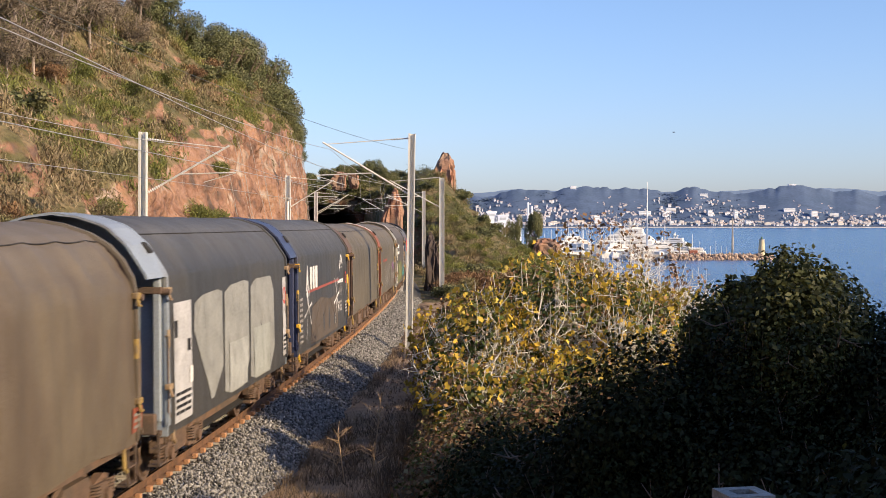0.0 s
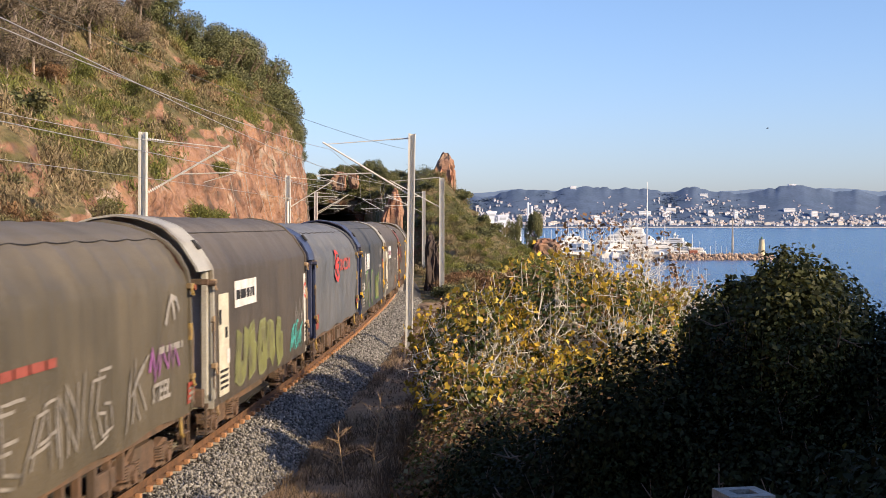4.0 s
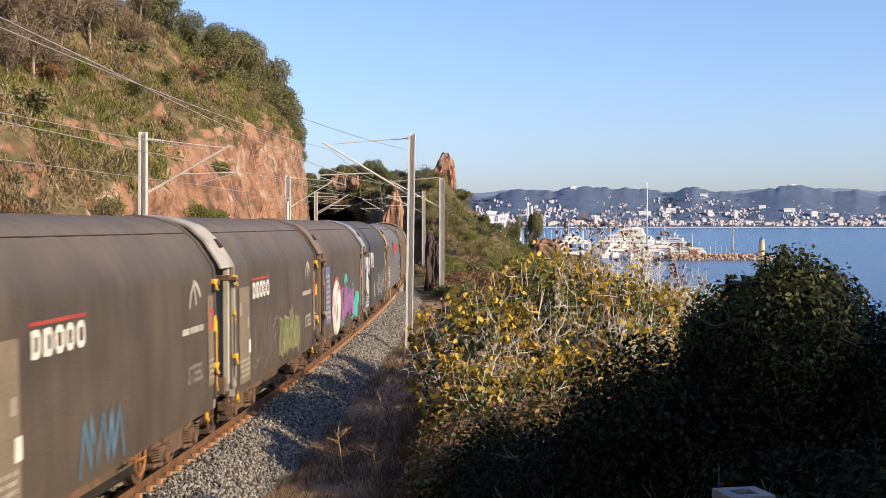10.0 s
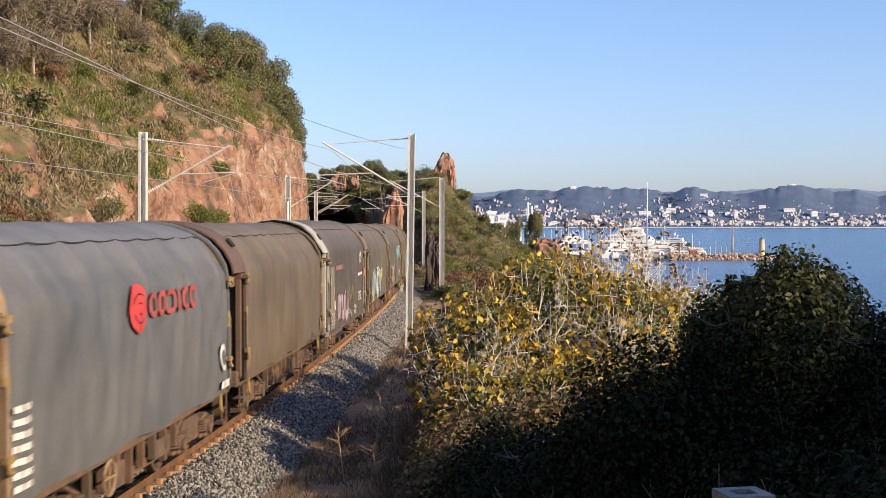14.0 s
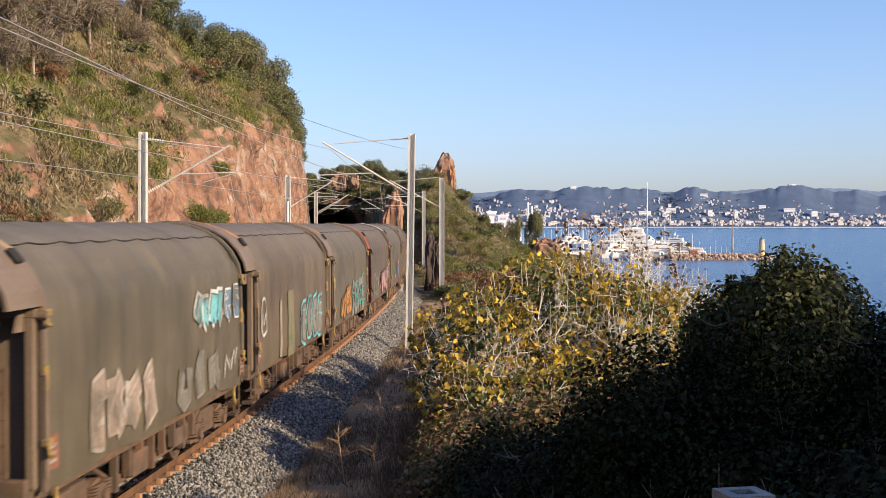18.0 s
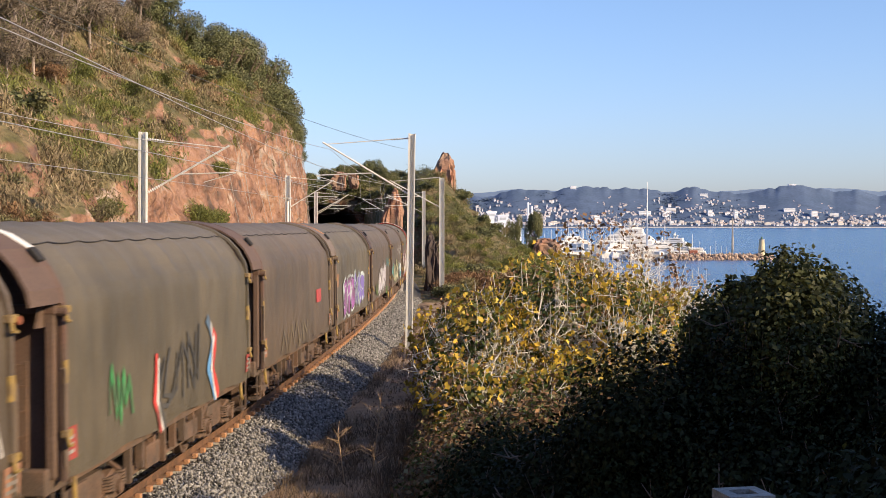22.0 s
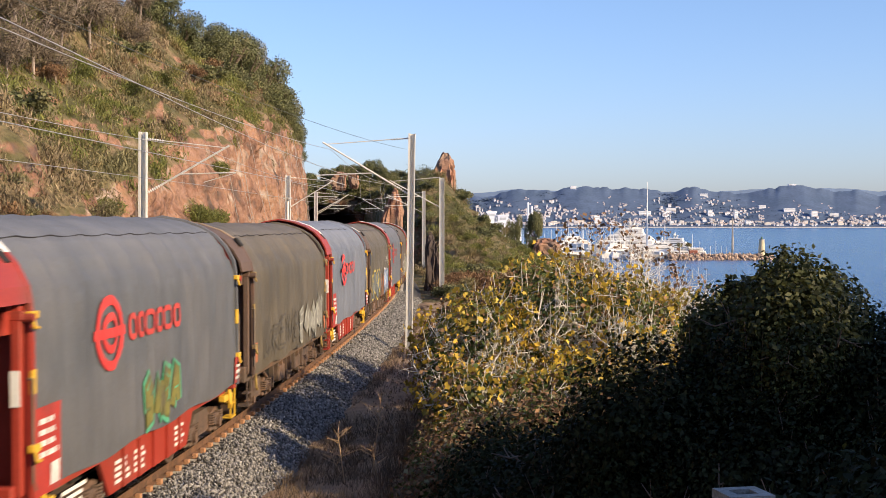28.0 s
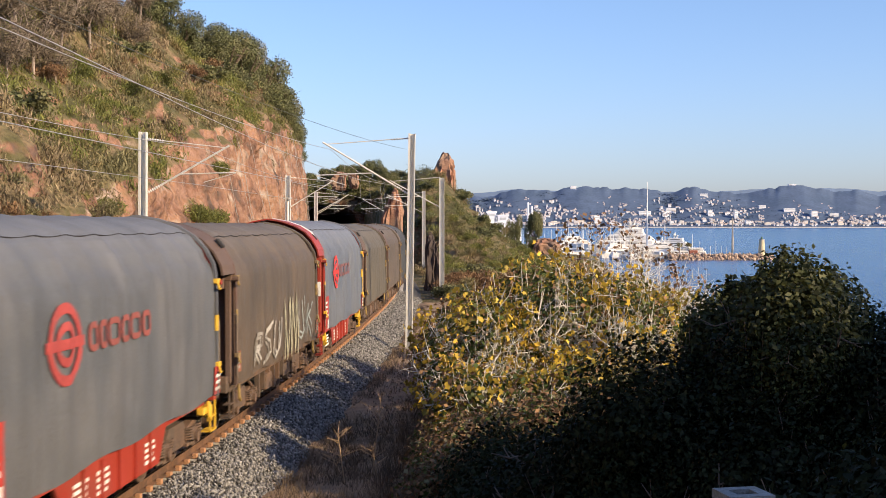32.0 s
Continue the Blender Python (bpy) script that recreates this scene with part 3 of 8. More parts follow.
def drape(y, z, kind):
    """How far the cover is drawn in (metres) at a place on its length and height."""
    if kind == 0:
        return 0.004 * math.sin(y * 5.1) + 0.003 * math.sin(y * 11 + z * 2)
    kind = (0, 1, 2, 3, 1, 3)[kind]
    bay = abs(math.sin(math.pi * (y + 5.5) / 1.12))
    hang = max(0.0, 1 - abs(z - 3.55) / 0.42)
    fold = 0.008 * math.sin(y * 5.6 + 0.6 * math.sin(z * 1.3)) + 0.006 * math.sin(y * 13 + z * 1.7 + kind) + 0.022 * noise.noise(Vector((y * 1.9, z * 0.9, kind * 3.7))) + 0.010 * noise.noise(Vector((y * 4.5, z * 3.0, kind * 5.1)))
    sag = 0.075 * bay ** 0.6 * hang if kind == 1 else (0.095 * bay ** 0.5 * hang + 0.012 * math.sin(y * 3.1 + z * 3.0))
    if z > 3.75:
        sag += 0.018 * bay
    if kind == 3:
        fold += 0.026 * math.sin(y * 2.3 + z * 2.2 + 1.5 * math.sin(y * 0.9)) * smooth(1.0, 2.0, z) + 0.014 * math.sin(y * 8 - z * 4 + 2 * math.sin(y * 1.7 + z)) + 0.03 * noise.noise(Vector((y * 2.6 + z * 1.4, z * 0.7 - y * 0.5, 7.7)))
    return float(sag + fold * smooth(0.9, 1.6, z) * (1 if z < 3.3 else 0.3))


def side_x(y, z, kind, profile):
    zs, xs = [p[1] for p in profile], [p[0] for p in profile]
    return float(np.interp(z, zs, xs)) - drape(y, z, kind)


def cover_mesh(kind, profile):
    pts = full(dense(profile, 4))
    ys = np.linspace(LEAD + 0.02, TAIL - 0.02, 110)
    verts, faces = [], []
    k = len(pts)
    for y in ys:
        for j, (x, z) in enumerate(pts):
            a, b = pts[max(j - 1, 0)], pts[min(j + 1, k - 1)]
            nx, nz = -(b[1] - a[1]), (b[0] - a[0])
            ln = math.hypot(nx, nz) or 1
            d = drape(y, z, kind)
            low = 0.03 * math.sin(y * 2.1 + kind) * (z < 1.1) * (kind > 0)
            verts.append((x + nx / ln * d, y, z + nz / ln * d + low))
    for i in range(len(ys) - 1):
        for j in range(k - 1):
            faces.append((i * k + j, i * k + j + 1, (i + 1) * k + j + 1, (i + 1) * k + j))
    me = bpy.data.meshes.new("cover")
    me.from_pydata(verts, [], faces)
    me.shade_smooth()
    me.materials.append(BLACK)
    return me


COVERS = {0: cover_mesh(0, FACET), 1: cover_mesh(1, ROUND), 2: cover_mesh(2, ROUND), 3: cover_mesh(3, ROUND), 4: cover_mesh(4, TALL), 5: cover_mesh(5, TALL)}
PROFILE = {0: FACET, 1: ROUND, 2: ROUND, 3: ROUND, 4: TALL, 5: TALL}


def cover_material(name, color, dirt, amount=0.5, rough=0.62, roof_light=(0.21, 0.185, 0.155)):
    """Coated cloth, streaked from the roof down, with roof brightness painted in as a paler top."""
    if name in MATS:
        return MATS[name]
    m = mat(name, color, rough, 0, 0.18, 1.6, 22, 0.32, dirt, 0.55, 1.0 - amount, spec=0.35)
    n, link = m.node_tree.nodes, m.node_tree.links.new
    b = n["Principled BSDF"]
    src = b.inputs["Base Color"].links[0].from_socket
    tc, mp, t, r, mx, oi, av = (n.new("ShaderNode" + k) for k in ("TexCoord", "Mapping", "TexNoise", "ValToRGB", "MixRGB", "ObjectInfo", "VectorMath"))
    link(oi.outputs["Random"], av.inputs[1])
    av.operation = "ADD"
    link(tc.outputs["Object"], av.inputs[0])
    mp.inputs["Scale"].default_value = (0.3, 1.7, 0.25)
    link(av.outputs[0], mp.inputs[0])
    t.inputs["Scale"].default_value, t.inputs["Detail"].default_value = 1.5, 6
    link(mp.outputs[0], t.inputs["Vector"])
    r.color_ramp.elements[0].position, r.color_ramp.elements[0].color = 0.36, (0.84, 0.83, 0.82, 1)
    r.color_ramp.elements[1].position, r.color_ramp.elements[1].color = 0.66, (1.08, 1.07, 1.05, 1)
    link(t.outputs["Fac"], r.inputs[0])
    mx.blend_type = "MULTIPLY"
    mx.inputs[0].default_value = 0.7
    link(src, mx.inputs[1])
    link(r.outputs[0], mx.inputs[2])
    # roof brightness painted into the colour, in patches, paler with height
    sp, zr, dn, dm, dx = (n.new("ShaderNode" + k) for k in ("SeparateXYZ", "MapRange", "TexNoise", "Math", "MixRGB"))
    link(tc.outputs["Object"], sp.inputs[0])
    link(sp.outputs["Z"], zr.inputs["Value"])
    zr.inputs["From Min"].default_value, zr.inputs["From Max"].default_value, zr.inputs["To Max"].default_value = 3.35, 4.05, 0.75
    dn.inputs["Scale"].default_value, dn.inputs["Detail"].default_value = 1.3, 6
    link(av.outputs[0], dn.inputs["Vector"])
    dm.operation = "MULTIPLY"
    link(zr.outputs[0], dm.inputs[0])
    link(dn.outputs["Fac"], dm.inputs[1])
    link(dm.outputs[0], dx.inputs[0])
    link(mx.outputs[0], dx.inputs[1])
    dx.inputs[2].default_value = (*roof_light, 1)
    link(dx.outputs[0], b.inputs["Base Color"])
    return m


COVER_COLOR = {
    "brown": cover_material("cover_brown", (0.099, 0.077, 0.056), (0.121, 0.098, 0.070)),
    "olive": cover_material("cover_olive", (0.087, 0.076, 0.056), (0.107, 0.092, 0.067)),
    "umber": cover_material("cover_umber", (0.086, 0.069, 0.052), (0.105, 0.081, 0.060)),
    "slate": cover_material("cover_slate", (0.043, 0.045, 0.049), (0.052, 0.051, 0.050), roof_light=(0.155, 0.155, 0.155)),
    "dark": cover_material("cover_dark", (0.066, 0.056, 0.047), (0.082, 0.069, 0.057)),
    "grey": cover_material("cover_grey", (0.096, 0.104, 0.118), (0.112, 0.116, 0.126), roof_light=(0.22, 0.232, 0.26)),
    "pale": cover_material("cover_pale", (0.122, 0.138, 0.172), (0.142, 0.156, 0.188), roof_light=(0.27, 0.30, 0.36)),
    "blue": cover_material("cover_blue", (0.108, 0.126, 0.160), (0.126, 0.138, 0.160), roof_light=(0.24, 0.26, 0.31)),
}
PAINT = {
    "steelblue": mat("paint_steel_blue", (0.27, 0.31, 0.36), 0.45, 0.1, 0.2, 1.5, 30, 0.05, (0.2, 0.19, 0.17), 0.8, 0.66),
    "navy": mat("paint_navy", (0.040, 0.050, 0.105), 0.45, 0, 0.2, 1.5, 30, 0.05, (0.08, 0.07, 0.07), 0.8, 0.66),
    "grey": mat("paint_grey", (0.37, 0.36, 0.325), 0.5, 0, 0.2, 1.5, 30, 0.05, (0.2, 0.17, 0.13), 0.8, 0.62),
    "dark": mat("paint_dark", (0.165, 0.125, 0.095), 0.6, 0, 0.25, 1.5, 30, 0.05, (0.14, 0.10, 0.07), 0.8, 0.6),
    "red": mat("paint_red", (0.31, 0.040, 0.023), 0.5, 0, 0.2, 1.5, 30, 0.05, (0.22, 0.06, 0.04), 0.8, 0.62),
    "maroon": mat("paint_maroon", (0.17, 0.045, 0.035), 0.55, 0, 0.2, 1.5, 30, 0.05, (0.13, 0.06, 0.045), 0.8, 0.6),
    "rust": mat("paint_rust", (0.25, 0.085, 0.045), 0.7, 0, 0.3, 1.5, 30, 0.1, (0.15, 0.07, 0.045), 0.9, 0.55),
    "brown": mat("paint_brown", (0.112, 0.074, 0.056), 0.7, 0, 0.3, 1.5, 30, 0.1, (0.125, 0.070, 0.048), 0.9, 0.6),
    "tan": mat("paint_tan", (0.30, 0.215, 0.125), 0.6, 0, 0.25, 1.5, 30, 0.05, (0.2, 0.13, 0.08), 0.9, 0.6),
    "orange": mat("paint_orange", (0.40, 0.19, 0.075), 0.7, 0, 0.3, 1.5, 30, 0.05, (0.22, 0.10, 0.05), 0.9, 0.55),
    "white": WHITE,
}


def mesh_of(name, build, material, smooth_it=False):
    bm = bmn()
    build(bm)
    bm.normal_update()
    if smooth_it:
        for f in bm.faces:
            f.smooth = True
    me = bpy.data.meshes.new(name)
    bm.to_mesh(me)
    bm.free()
    me.materials.append(material)
    return me


def put(name, me, parent, material=None, m=None, label=""):
    o = new(name, me)
    o.parent = parent
    if m is not None:
        o.matrix_basis = m
    if material is not None and material is not me.materials[0]:
        o.material_slots[0].link = "OBJECT"
        o.material_slots[0].material = material
    if label:
        tagged(o, label)
    return o


def plate(profile, y0, y1, grow):
    def build(bm):
        pts = full(profile, grow)
        a = [bm.verts.new((x, y0, z)) for x, z in pts]
        b = [bm.verts.new((x, y1, z)) for x, z in pts]
        bm.faces.new(list(reversed(a)))
        bm.faces.new(b)
        for i in range(len(pts)):
            j = (i + 1) % len(pts)
            bm.faces.new((a[i], a[j], b[j], b[i]))
    return build


def band(profile, y0, y1, lo, hi, z_from):
    """A rib over the cover, from the height z_from up and over, between two offsets."""
    def build(bm):
        pin, pout = full(dense(profile, 2), lo), full(dense(profile, 2), hi)
        keep = [i for i, p in enumerate(pout) if p[1] >= z_from]
        rows = [[bm.verts.new((p[i][0], y, p[i][1])) for i in keep] for p, y in ((pin, y0), (pout, y0), (pout, y1), (pin, y1))]
        for r0, r1 in ((0, 1), (1, 2), (2, 3)):
            for i in range(len(keep) - 1):
                bm.faces.new((rows[r0][i], rows[r0][i + 1], rows[r1][i + 1], rows[r1][i]))
    return build


def spring_build(bm):
    rope(bm, [(0.105 * math.cos(i * math.pi / 4), 0.105 * math.sin(i * math.pi / 4), 0.02 + 0.0055 * i) for i in range(42)], 0.018, 5)


def side_frame_build(bm):
    prof = [(-1.32, 0.52), (-1.32, 0.66), (-1.05, 0.72), (-0.62, 0.62), (-0.45, 0.78), (0.45, 0.78), (0.62, 0.62), (1.05, 0.72), (1.32, 0.66), (1.32, 0.52), (1.0, 0.55), (0.62, 0.40), (0.4, 0.36), (-0.4, 0.36), (-0.62, 0.40), (-1.0, 0.55)]
    a = [bm.verts.new((-0.06, y, z)) for y, z in prof]
    b = [bm.verts.new((0.06, y, z)) for y, z in prof]
    bm.faces.new(a)
    bm.faces.new(list(reversed(b)))
    for i in range(len(prof)):
        j = (i + 1) % len(prof)
        bm.faces.new((a[i], b[i], b[j], a[j]))


def axlebox_build(bm):
    box(bm, -0.12, 0.13, -0.17, 0.17, 0.30, 0.62, 0.03)
    tube(bm, (0.10, 0, 0.46), (0.19, 0, 0.46), 0.10, seg=10)
    box(bm, -0.10, 0.10, -0.42, 0.42, 0.33, 0.40, 0.015)


def wheelset_build(bm):
    for sx in (-1, 1):
        tube(bm, (sx * 0.685, 0, 0), (sx * 0.82, 0, 0), 0.46, seg=24)
        tube(bm, (sx * 0.665, 0, 0), (sx * 0.69, 0, 0), 0.485, seg=24)
        tube(bm, (sx * 0.82, 0, 0), (sx * 0.85, 0, 0), 0.40, 0.36, seg=24)
        for i in range(4):
            a = i * math.pi / 2
            box(bm, sx * 0.85 - 0.012, sx * 0.85 + 0.012, 0.22 * math.cos(a) - 0.04, 0.22 * math.cos(a) + 0.04, 0.22 * math.sin(a) - 0.04, 0.22 * math.sin(a) + 0.04)
    tube(bm, (-0.95, 0, 0), (0.95, 0, 0), 0.08, seg=10)


def belly_build(bm):
    prof = [(-4.9, 0.93), (-2.45, 0.93), (-2.05, 0.42), (2.05, 0.42), (2.45, 0.93), (4.9, 0.93), (4.9, 1.12), (-4.9, 1.12)]
    for sx in (-1, 1):
        a = [bm.verts.new((sx * 1.26, y, z)) for y, z in prof]
        b = [bm.verts.new((sx * 1.20, y, z)) for y, z in prof]
        bm.faces.new(a if sx < 0 else list(reversed(a)))
        bm.faces.new(b if sx > 0 else list(reversed(b)))
        for i in range(len(prof)):
            j = (i + 1) % len(prof)
            bm.faces.new((a[i], b[i], b[j], a[j]))
        for y in (-1.5, -0.75, 0.0, 0.75, 1.5):
            box(bm, sx * 1.26 - (0.0 if sx > 0 else 0.05), sx * 1.26 + (0.05 if sx > 0 else 0.0), y - 0.03, y + 0.03, 0.44, 0.98)


def floor_build(bm):
    box(bm, -1.19, 1.19, -5.5, 5.5, 0.93, 1.06)
    box(bm, -0.35, 0.35, -5.6, 5.6, 0.78, 0.93)
    for sx in (-1, 1):
        bmesh.ops.create_cube(bm, size=1, matrix=Matrix.Translation((sx * 0.6, 0, 0.62)) @ pose(0, 0, 0, 0, sx * 28, 0) @ Matrix.Diagonal((1.0, 4.2, 0.06, 1)))
    tube(bm, (-0.5, 2.5, 0.62), (0.3, 2.5, 0.62), 0.19, seg=12)
    tube(bm, (0.9, -2.6, 0.7), (0.9, 2.6, 0.7), 0.03, seg=6)


def buffer_build(bm):
    tube(bm, (0, 0, 1.06), (0, -0.30, 1.06), 0.10, seg=12)
    tube(bm, (0, -0.28, 1.06), (0, -0.44, 1.06), 0.075, seg=12)
    tube(bm, (0, -0.43, 1.06), (0, -0.48, 1.06), 0.225, seg=18)
    box(bm, -0.17, 0.17, 0.0, 0.03, 0.89, 1.23)


def hook_build(bm):
    box(bm, -0.05, 0.05, -0.42, 0.0, 1.0, 1.10, 0.015)
    tube(bm, (-0.10, -0.38, 1.0), (-0.10, -0.48, 0.72), 0.022, seg=6)
    tube(bm, (0.10, -0.38, 1.0), (0.10, -0.48, 0.72), 0.022, seg=6)
    tube(bm, (-0.12, -0.48, 0.72), (0.12, -0.48, 0.72), 0.03, seg=6)


def headstock_build(bm):
    box(bm, -1.32, 1.32, -0.08, 0.06, 0.92, 1.24, 0.02)


def post_build(bm):
    box(bm, -0.055, 0.055, -0.12, 0.0, 1.1, 3.34, 0.012)


def gusset_build(bm):
    pts = [(0.0, 3.15), (0.0, 3.75), (-0.34, 3.15)]
    a = [bm.verts.new((-0.02, y, z)) for y, z in pts]
    b = [bm.verts.new((0.02, y, z)) for y, z in pts]
    bm.faces.new(a)
    bm.faces.new(list(reversed(b)))
    for i in range(3):
        j = (i + 1) % 3
        bm.faces.new((a[i], b[i], b[j], a[j]))


def crossbar_build(bm):
    box(bm, -1.36, 1.38, -0.16, -0.04, 3.05, 3.16, 0.012)
    tube(bm, (1.30, -0.10, 3.08), (1.50, -0.10, 3.08), 0.05, seg=10)
    tube(bm, (-1.30, -0.10, 3.08), (-1.50, -0.10, 3.08), 0.05, seg=10)


def latch_build(bm):
    box(bm, -0.02, 0.07, -0.10, 0.10, -0.04, 0.05, 0.012)
    tube(bm, (0.05, -0.06, 0.0), (0.10, -0.12, -0.12), 0.022, seg=6)
    tube(bm, (0.10, -0.12, -0.12), (0.08, 0.04, -0.14), 0.022, seg=6)


def rod_build(bm):
    tube(bm, (0, 0, 0), (0, 0, 1.15), 0.016, seg=6)
    tube(bm, (0, 0, 0), (0, 0.10, -0.10), 0.016, seg=6)
    tube(bm, (0, 0, 1.15), (-0.05, 0, 1.15), 0.016, seg=6)


def step_build(bm):
    for y in (-0.18, 0.18):
        box(bm, -0.015, 0.015, y - 0.02, y + 0.02, 0.42, 0.95)
    box(bm, -0.16, 0.02, -0.2, 0.2, 0.42, 0.45)
    box(bm, -0.12, 0.02, -0.2, 0.2, 0.68, 0.70)


def panel_build(bm):
    box(bm, -0.02, 0.012, -0.5, 0.5, -0.5, 0.5, 0.0)


def bracket_build(bm):
    box(bm, -0.10, 0.04, -0.32, 0.32, 0.86, 0.99, 0.02)
    box(bm, -0.04, 0.04, 0.18, 0.30, 0.68, 0.88, 0.015)


def handwheel_build(bm):
    rope(bm, [(0.05, 0.24 * math.cos(math.pi * i / 8), 0.24 * math.sin(math.pi * i / 8)) for i in range(17)], 0.02, 5)
    for i in range(4):
        a = math.pi * i / 2
        tube(bm, (0.05, 0, 0), (0.05, 0.24 * math.cos(a), 0.24 * math.sin(a)), 0.014, seg=5)
    tube(bm, (-0.1, 0, 0), (0.07, 0, 0), 0.03, seg=6)


def ladder_build(bm):
    for x in (-0.18, 0.18):
        box(bm, x - 0.02, x + 0.02, -0.2, -0.16, 1.1, 2.5)
    for z in (1.3, 1.6, 1.9, 2.2, 2.45):
        box(bm, -0.18, 0.18, -0.2, -0.17, z - 0.015, z + 0.015)


def sill_facet_build(bm):
    prof = [(-5.0, 0.90), (-2.5, 0.90), (-2.2, 0.62), (-1.6, 0.50), (1.6, 0.50), (2.2, 0.62), (2.5, 0.90), (5.0, 0.90), (5.0, 1.02), (-5.0, 1.02)]
    for sx in (-1, 1):
        a = [bm.verts.new((sx * 1.02, y, z)) for y, z in prof]
        b = [bm.verts.new((sx * 0.96, y, z)) for y, z in prof]
        bm.faces.new(a if sx < 0 else list(reversed(a)))
        bm.faces.new(b if sx > 0 else list(reversed(b)))
        for i in range(len(prof)):
            j = (i + 1) % len(prof)
            bm.faces.new((a[i], b[i], b[j], a[j]))
        box(bm, sx * 1.3 - 0.05, sx * 1.3 + 0.05, -5.35, 5.35, 0.88, 0.96)


def sill_round_build(bm):
    for sx in (-1, 1):
        box(bm, sx * 1.25 - 0.05, sx * 1.25 + 0.05, -5.4, 5.4, 0.92, 1.14, 0.01)
        for k, y in enumerate(np.arange(-2.1, 2.2, 0.6)):
            box(bm, sx * 1.22 - 0.05, sx * 1.22 + 0.05, y - 0.05, y + 0.05, 0.52 if k % 3 else 0.40, 0.93)
        box(bm, sx * 1.10 - 0.04, sx * 1.10 + 0.04, -2.2, 2.2, 0.42, 0.55)
        box(bm, sx * 1.2 - 0.12, sx * 1.2 + 0.08, -1.35, -0.65, 0.45, 0.80, 0.02)
        box(bm, sx * 1.22 - 0.02, sx * 1.22 + 0.05, 0.9, 1.75, 0.50, 0.78, 0.01)
        box(bm, sx * 1.30 - 0.02, sx * 1.30 + 0.03, -5.0, -4.1, 0.55, 0.86, 0.01)
        tube(bm, (sx * 1.16, -2.2, 0.6), (sx * 1.16, -3.0, 0.92), 0.035, seg=6)
        tube(bm, (sx * 1.16, 2.2, 0.6), (sx * 1.16, 3.0, 0.92), 0.035, seg=6)


M = {
    "sill_f": mesh_of("side_sill", sill_facet_build, UNDER), "sill_r": mesh_of("side_sill", sill_round_build, UNDER),
    "side_frame": mesh_of("side_frame", side_frame_build, UNDER), "axlebox": mesh_of("axlebox", axlebox_build, UNDER), "spring": mesh_of("spring", spring_build, UNDER),
    "wheelset": mesh_of("wheelset", wheelset_build, WHEEL), "belly": mesh_of("belly", belly_build, UNDER), "floor": mesh_of("floor", floor_build, BLACK),
    "buffer": mesh_of("buffer", buffer_build, UNDER), "hook": mesh_of("hook", hook_build, UNDER), "headstock": mesh_of("headstock", headstock_build, UNDER),
    "post": mesh_of("post", post_build, UNDER), "gusset": mesh_of("gusset", gusset_build, UNDER), "crossbar": mesh_of("crossbar", crossbar_build, UNDER),
    "latch": mesh_of("latch", latch_build, YELLOW), "rod": mesh_of("rod", rod_build, YELLOW), "step": mesh_of("step", step_build, UNDER), "panel": mesh_of("panel", panel_build, WHITE),
    "bracket": mesh_of("bracket", bracket_build, YELLOW), "eye": mesh_of("lifting_eye", lambda bm: (box(bm, -0.10, 0.10, -0.09, 0.09, 0.0, 0.05, 0.01)), BLACK), "yellow_plate": mesh_of("yellow_plate", lambda bm: box(bm, -0.02, 0.03, -0.06, 0.06, -0.14, 0.14, 0.008), YELLOW), "lever": mesh_of("lever", lambda bm: (tube(bm, (0, 0, 0), (0.03, -0.05, -0.26), 0.03, seg=6), tube(bm, (0.03, -0.05, -0.26), (0.03, 0.06, -0.33), 0.03, seg=6)), YELLOW),
    "handwheel": mesh_of("handwheel", handwheel_build, YELLOW), "ladder": mesh_of("ladder", ladder_build, UNDER),
}
for kk, prof in (("f", FACET), ("r", ROUND), ("t", TALL)):
    M["end_" + kk] = mesh_of("end_wall", plate(prof, -0.03, 0.03, 0.012), UNDER)
    M["rib_" + kk] = mesh_of("end_rib", band(prof, -0.06, 0.05, -0.02, 0.035, 1.02), UNDER)
    M["hood_" + kk] = mesh_of("end_hood", band(prof, -1.05, -0.04, -0.01, 0.030, 3.16), UNDER)
    M["cap_" + kk] = mesh_of("roof_stripe", band(prof, -0.165, 0.055, 0.0, 0.042, 3.80), WHITE)
    M["seam_" + kk] = mesh_of("roof_seam", (lambda q: lambda bm: [rope(bm, [(sx * q[0], y, q[1] - q[2] * abs(math.sin(math.pi * (y + 5.5) / 1.12)) ** 0.6) for y in np.arange(LEAD + 0.1, TAIL - 0.09, 0.14)], 0.010, 4) for sx in (-1, 1)])((0.93, 3.96, 0.0) if kk == "f" else (0.90, 3.90, 0.035) if kk == "r" else (0.90, 3.985, 0.035)), BLACK)
WORN_YELLOW = mat("worn_yellow", (0.30, 0.205, 0.06), 0.6, 0, 0.3, 5, 40, 0.05, (0.15, 0.105, 0.055), 5, 0.55)
MIRROR = pose(0, 0, 0, 0, 0, 180)
WHEELS = []


def bogie(parent, y, color):
    b = empty("bogie")
    b.parent = parent
    b.matrix_basis = pose(0, y, 0)
    for sx in (-1, 1):
        put("side_frame", M["side_frame"], b, color, pose(sx * 1.08, 0, 0))
        for dy in (-0.9, 0.9):
            put("axlebox", M["axlebox"], b, color, pose(sx * 1.10, dy, 0, 0, 0, 0 if sx > 0 else 180))
            for e in (-0.27, 0.27):
                put("spring", M["spring"], b, color, pose(sx * 1.15, dy + e, 0.40))
    for dy in (-0.9, 0.9):
        w = put("wheelset", M["wheelset"], b, None, pose(0, dy, 0.47))
        WHEELS.append((w, parent, dy))
    return b


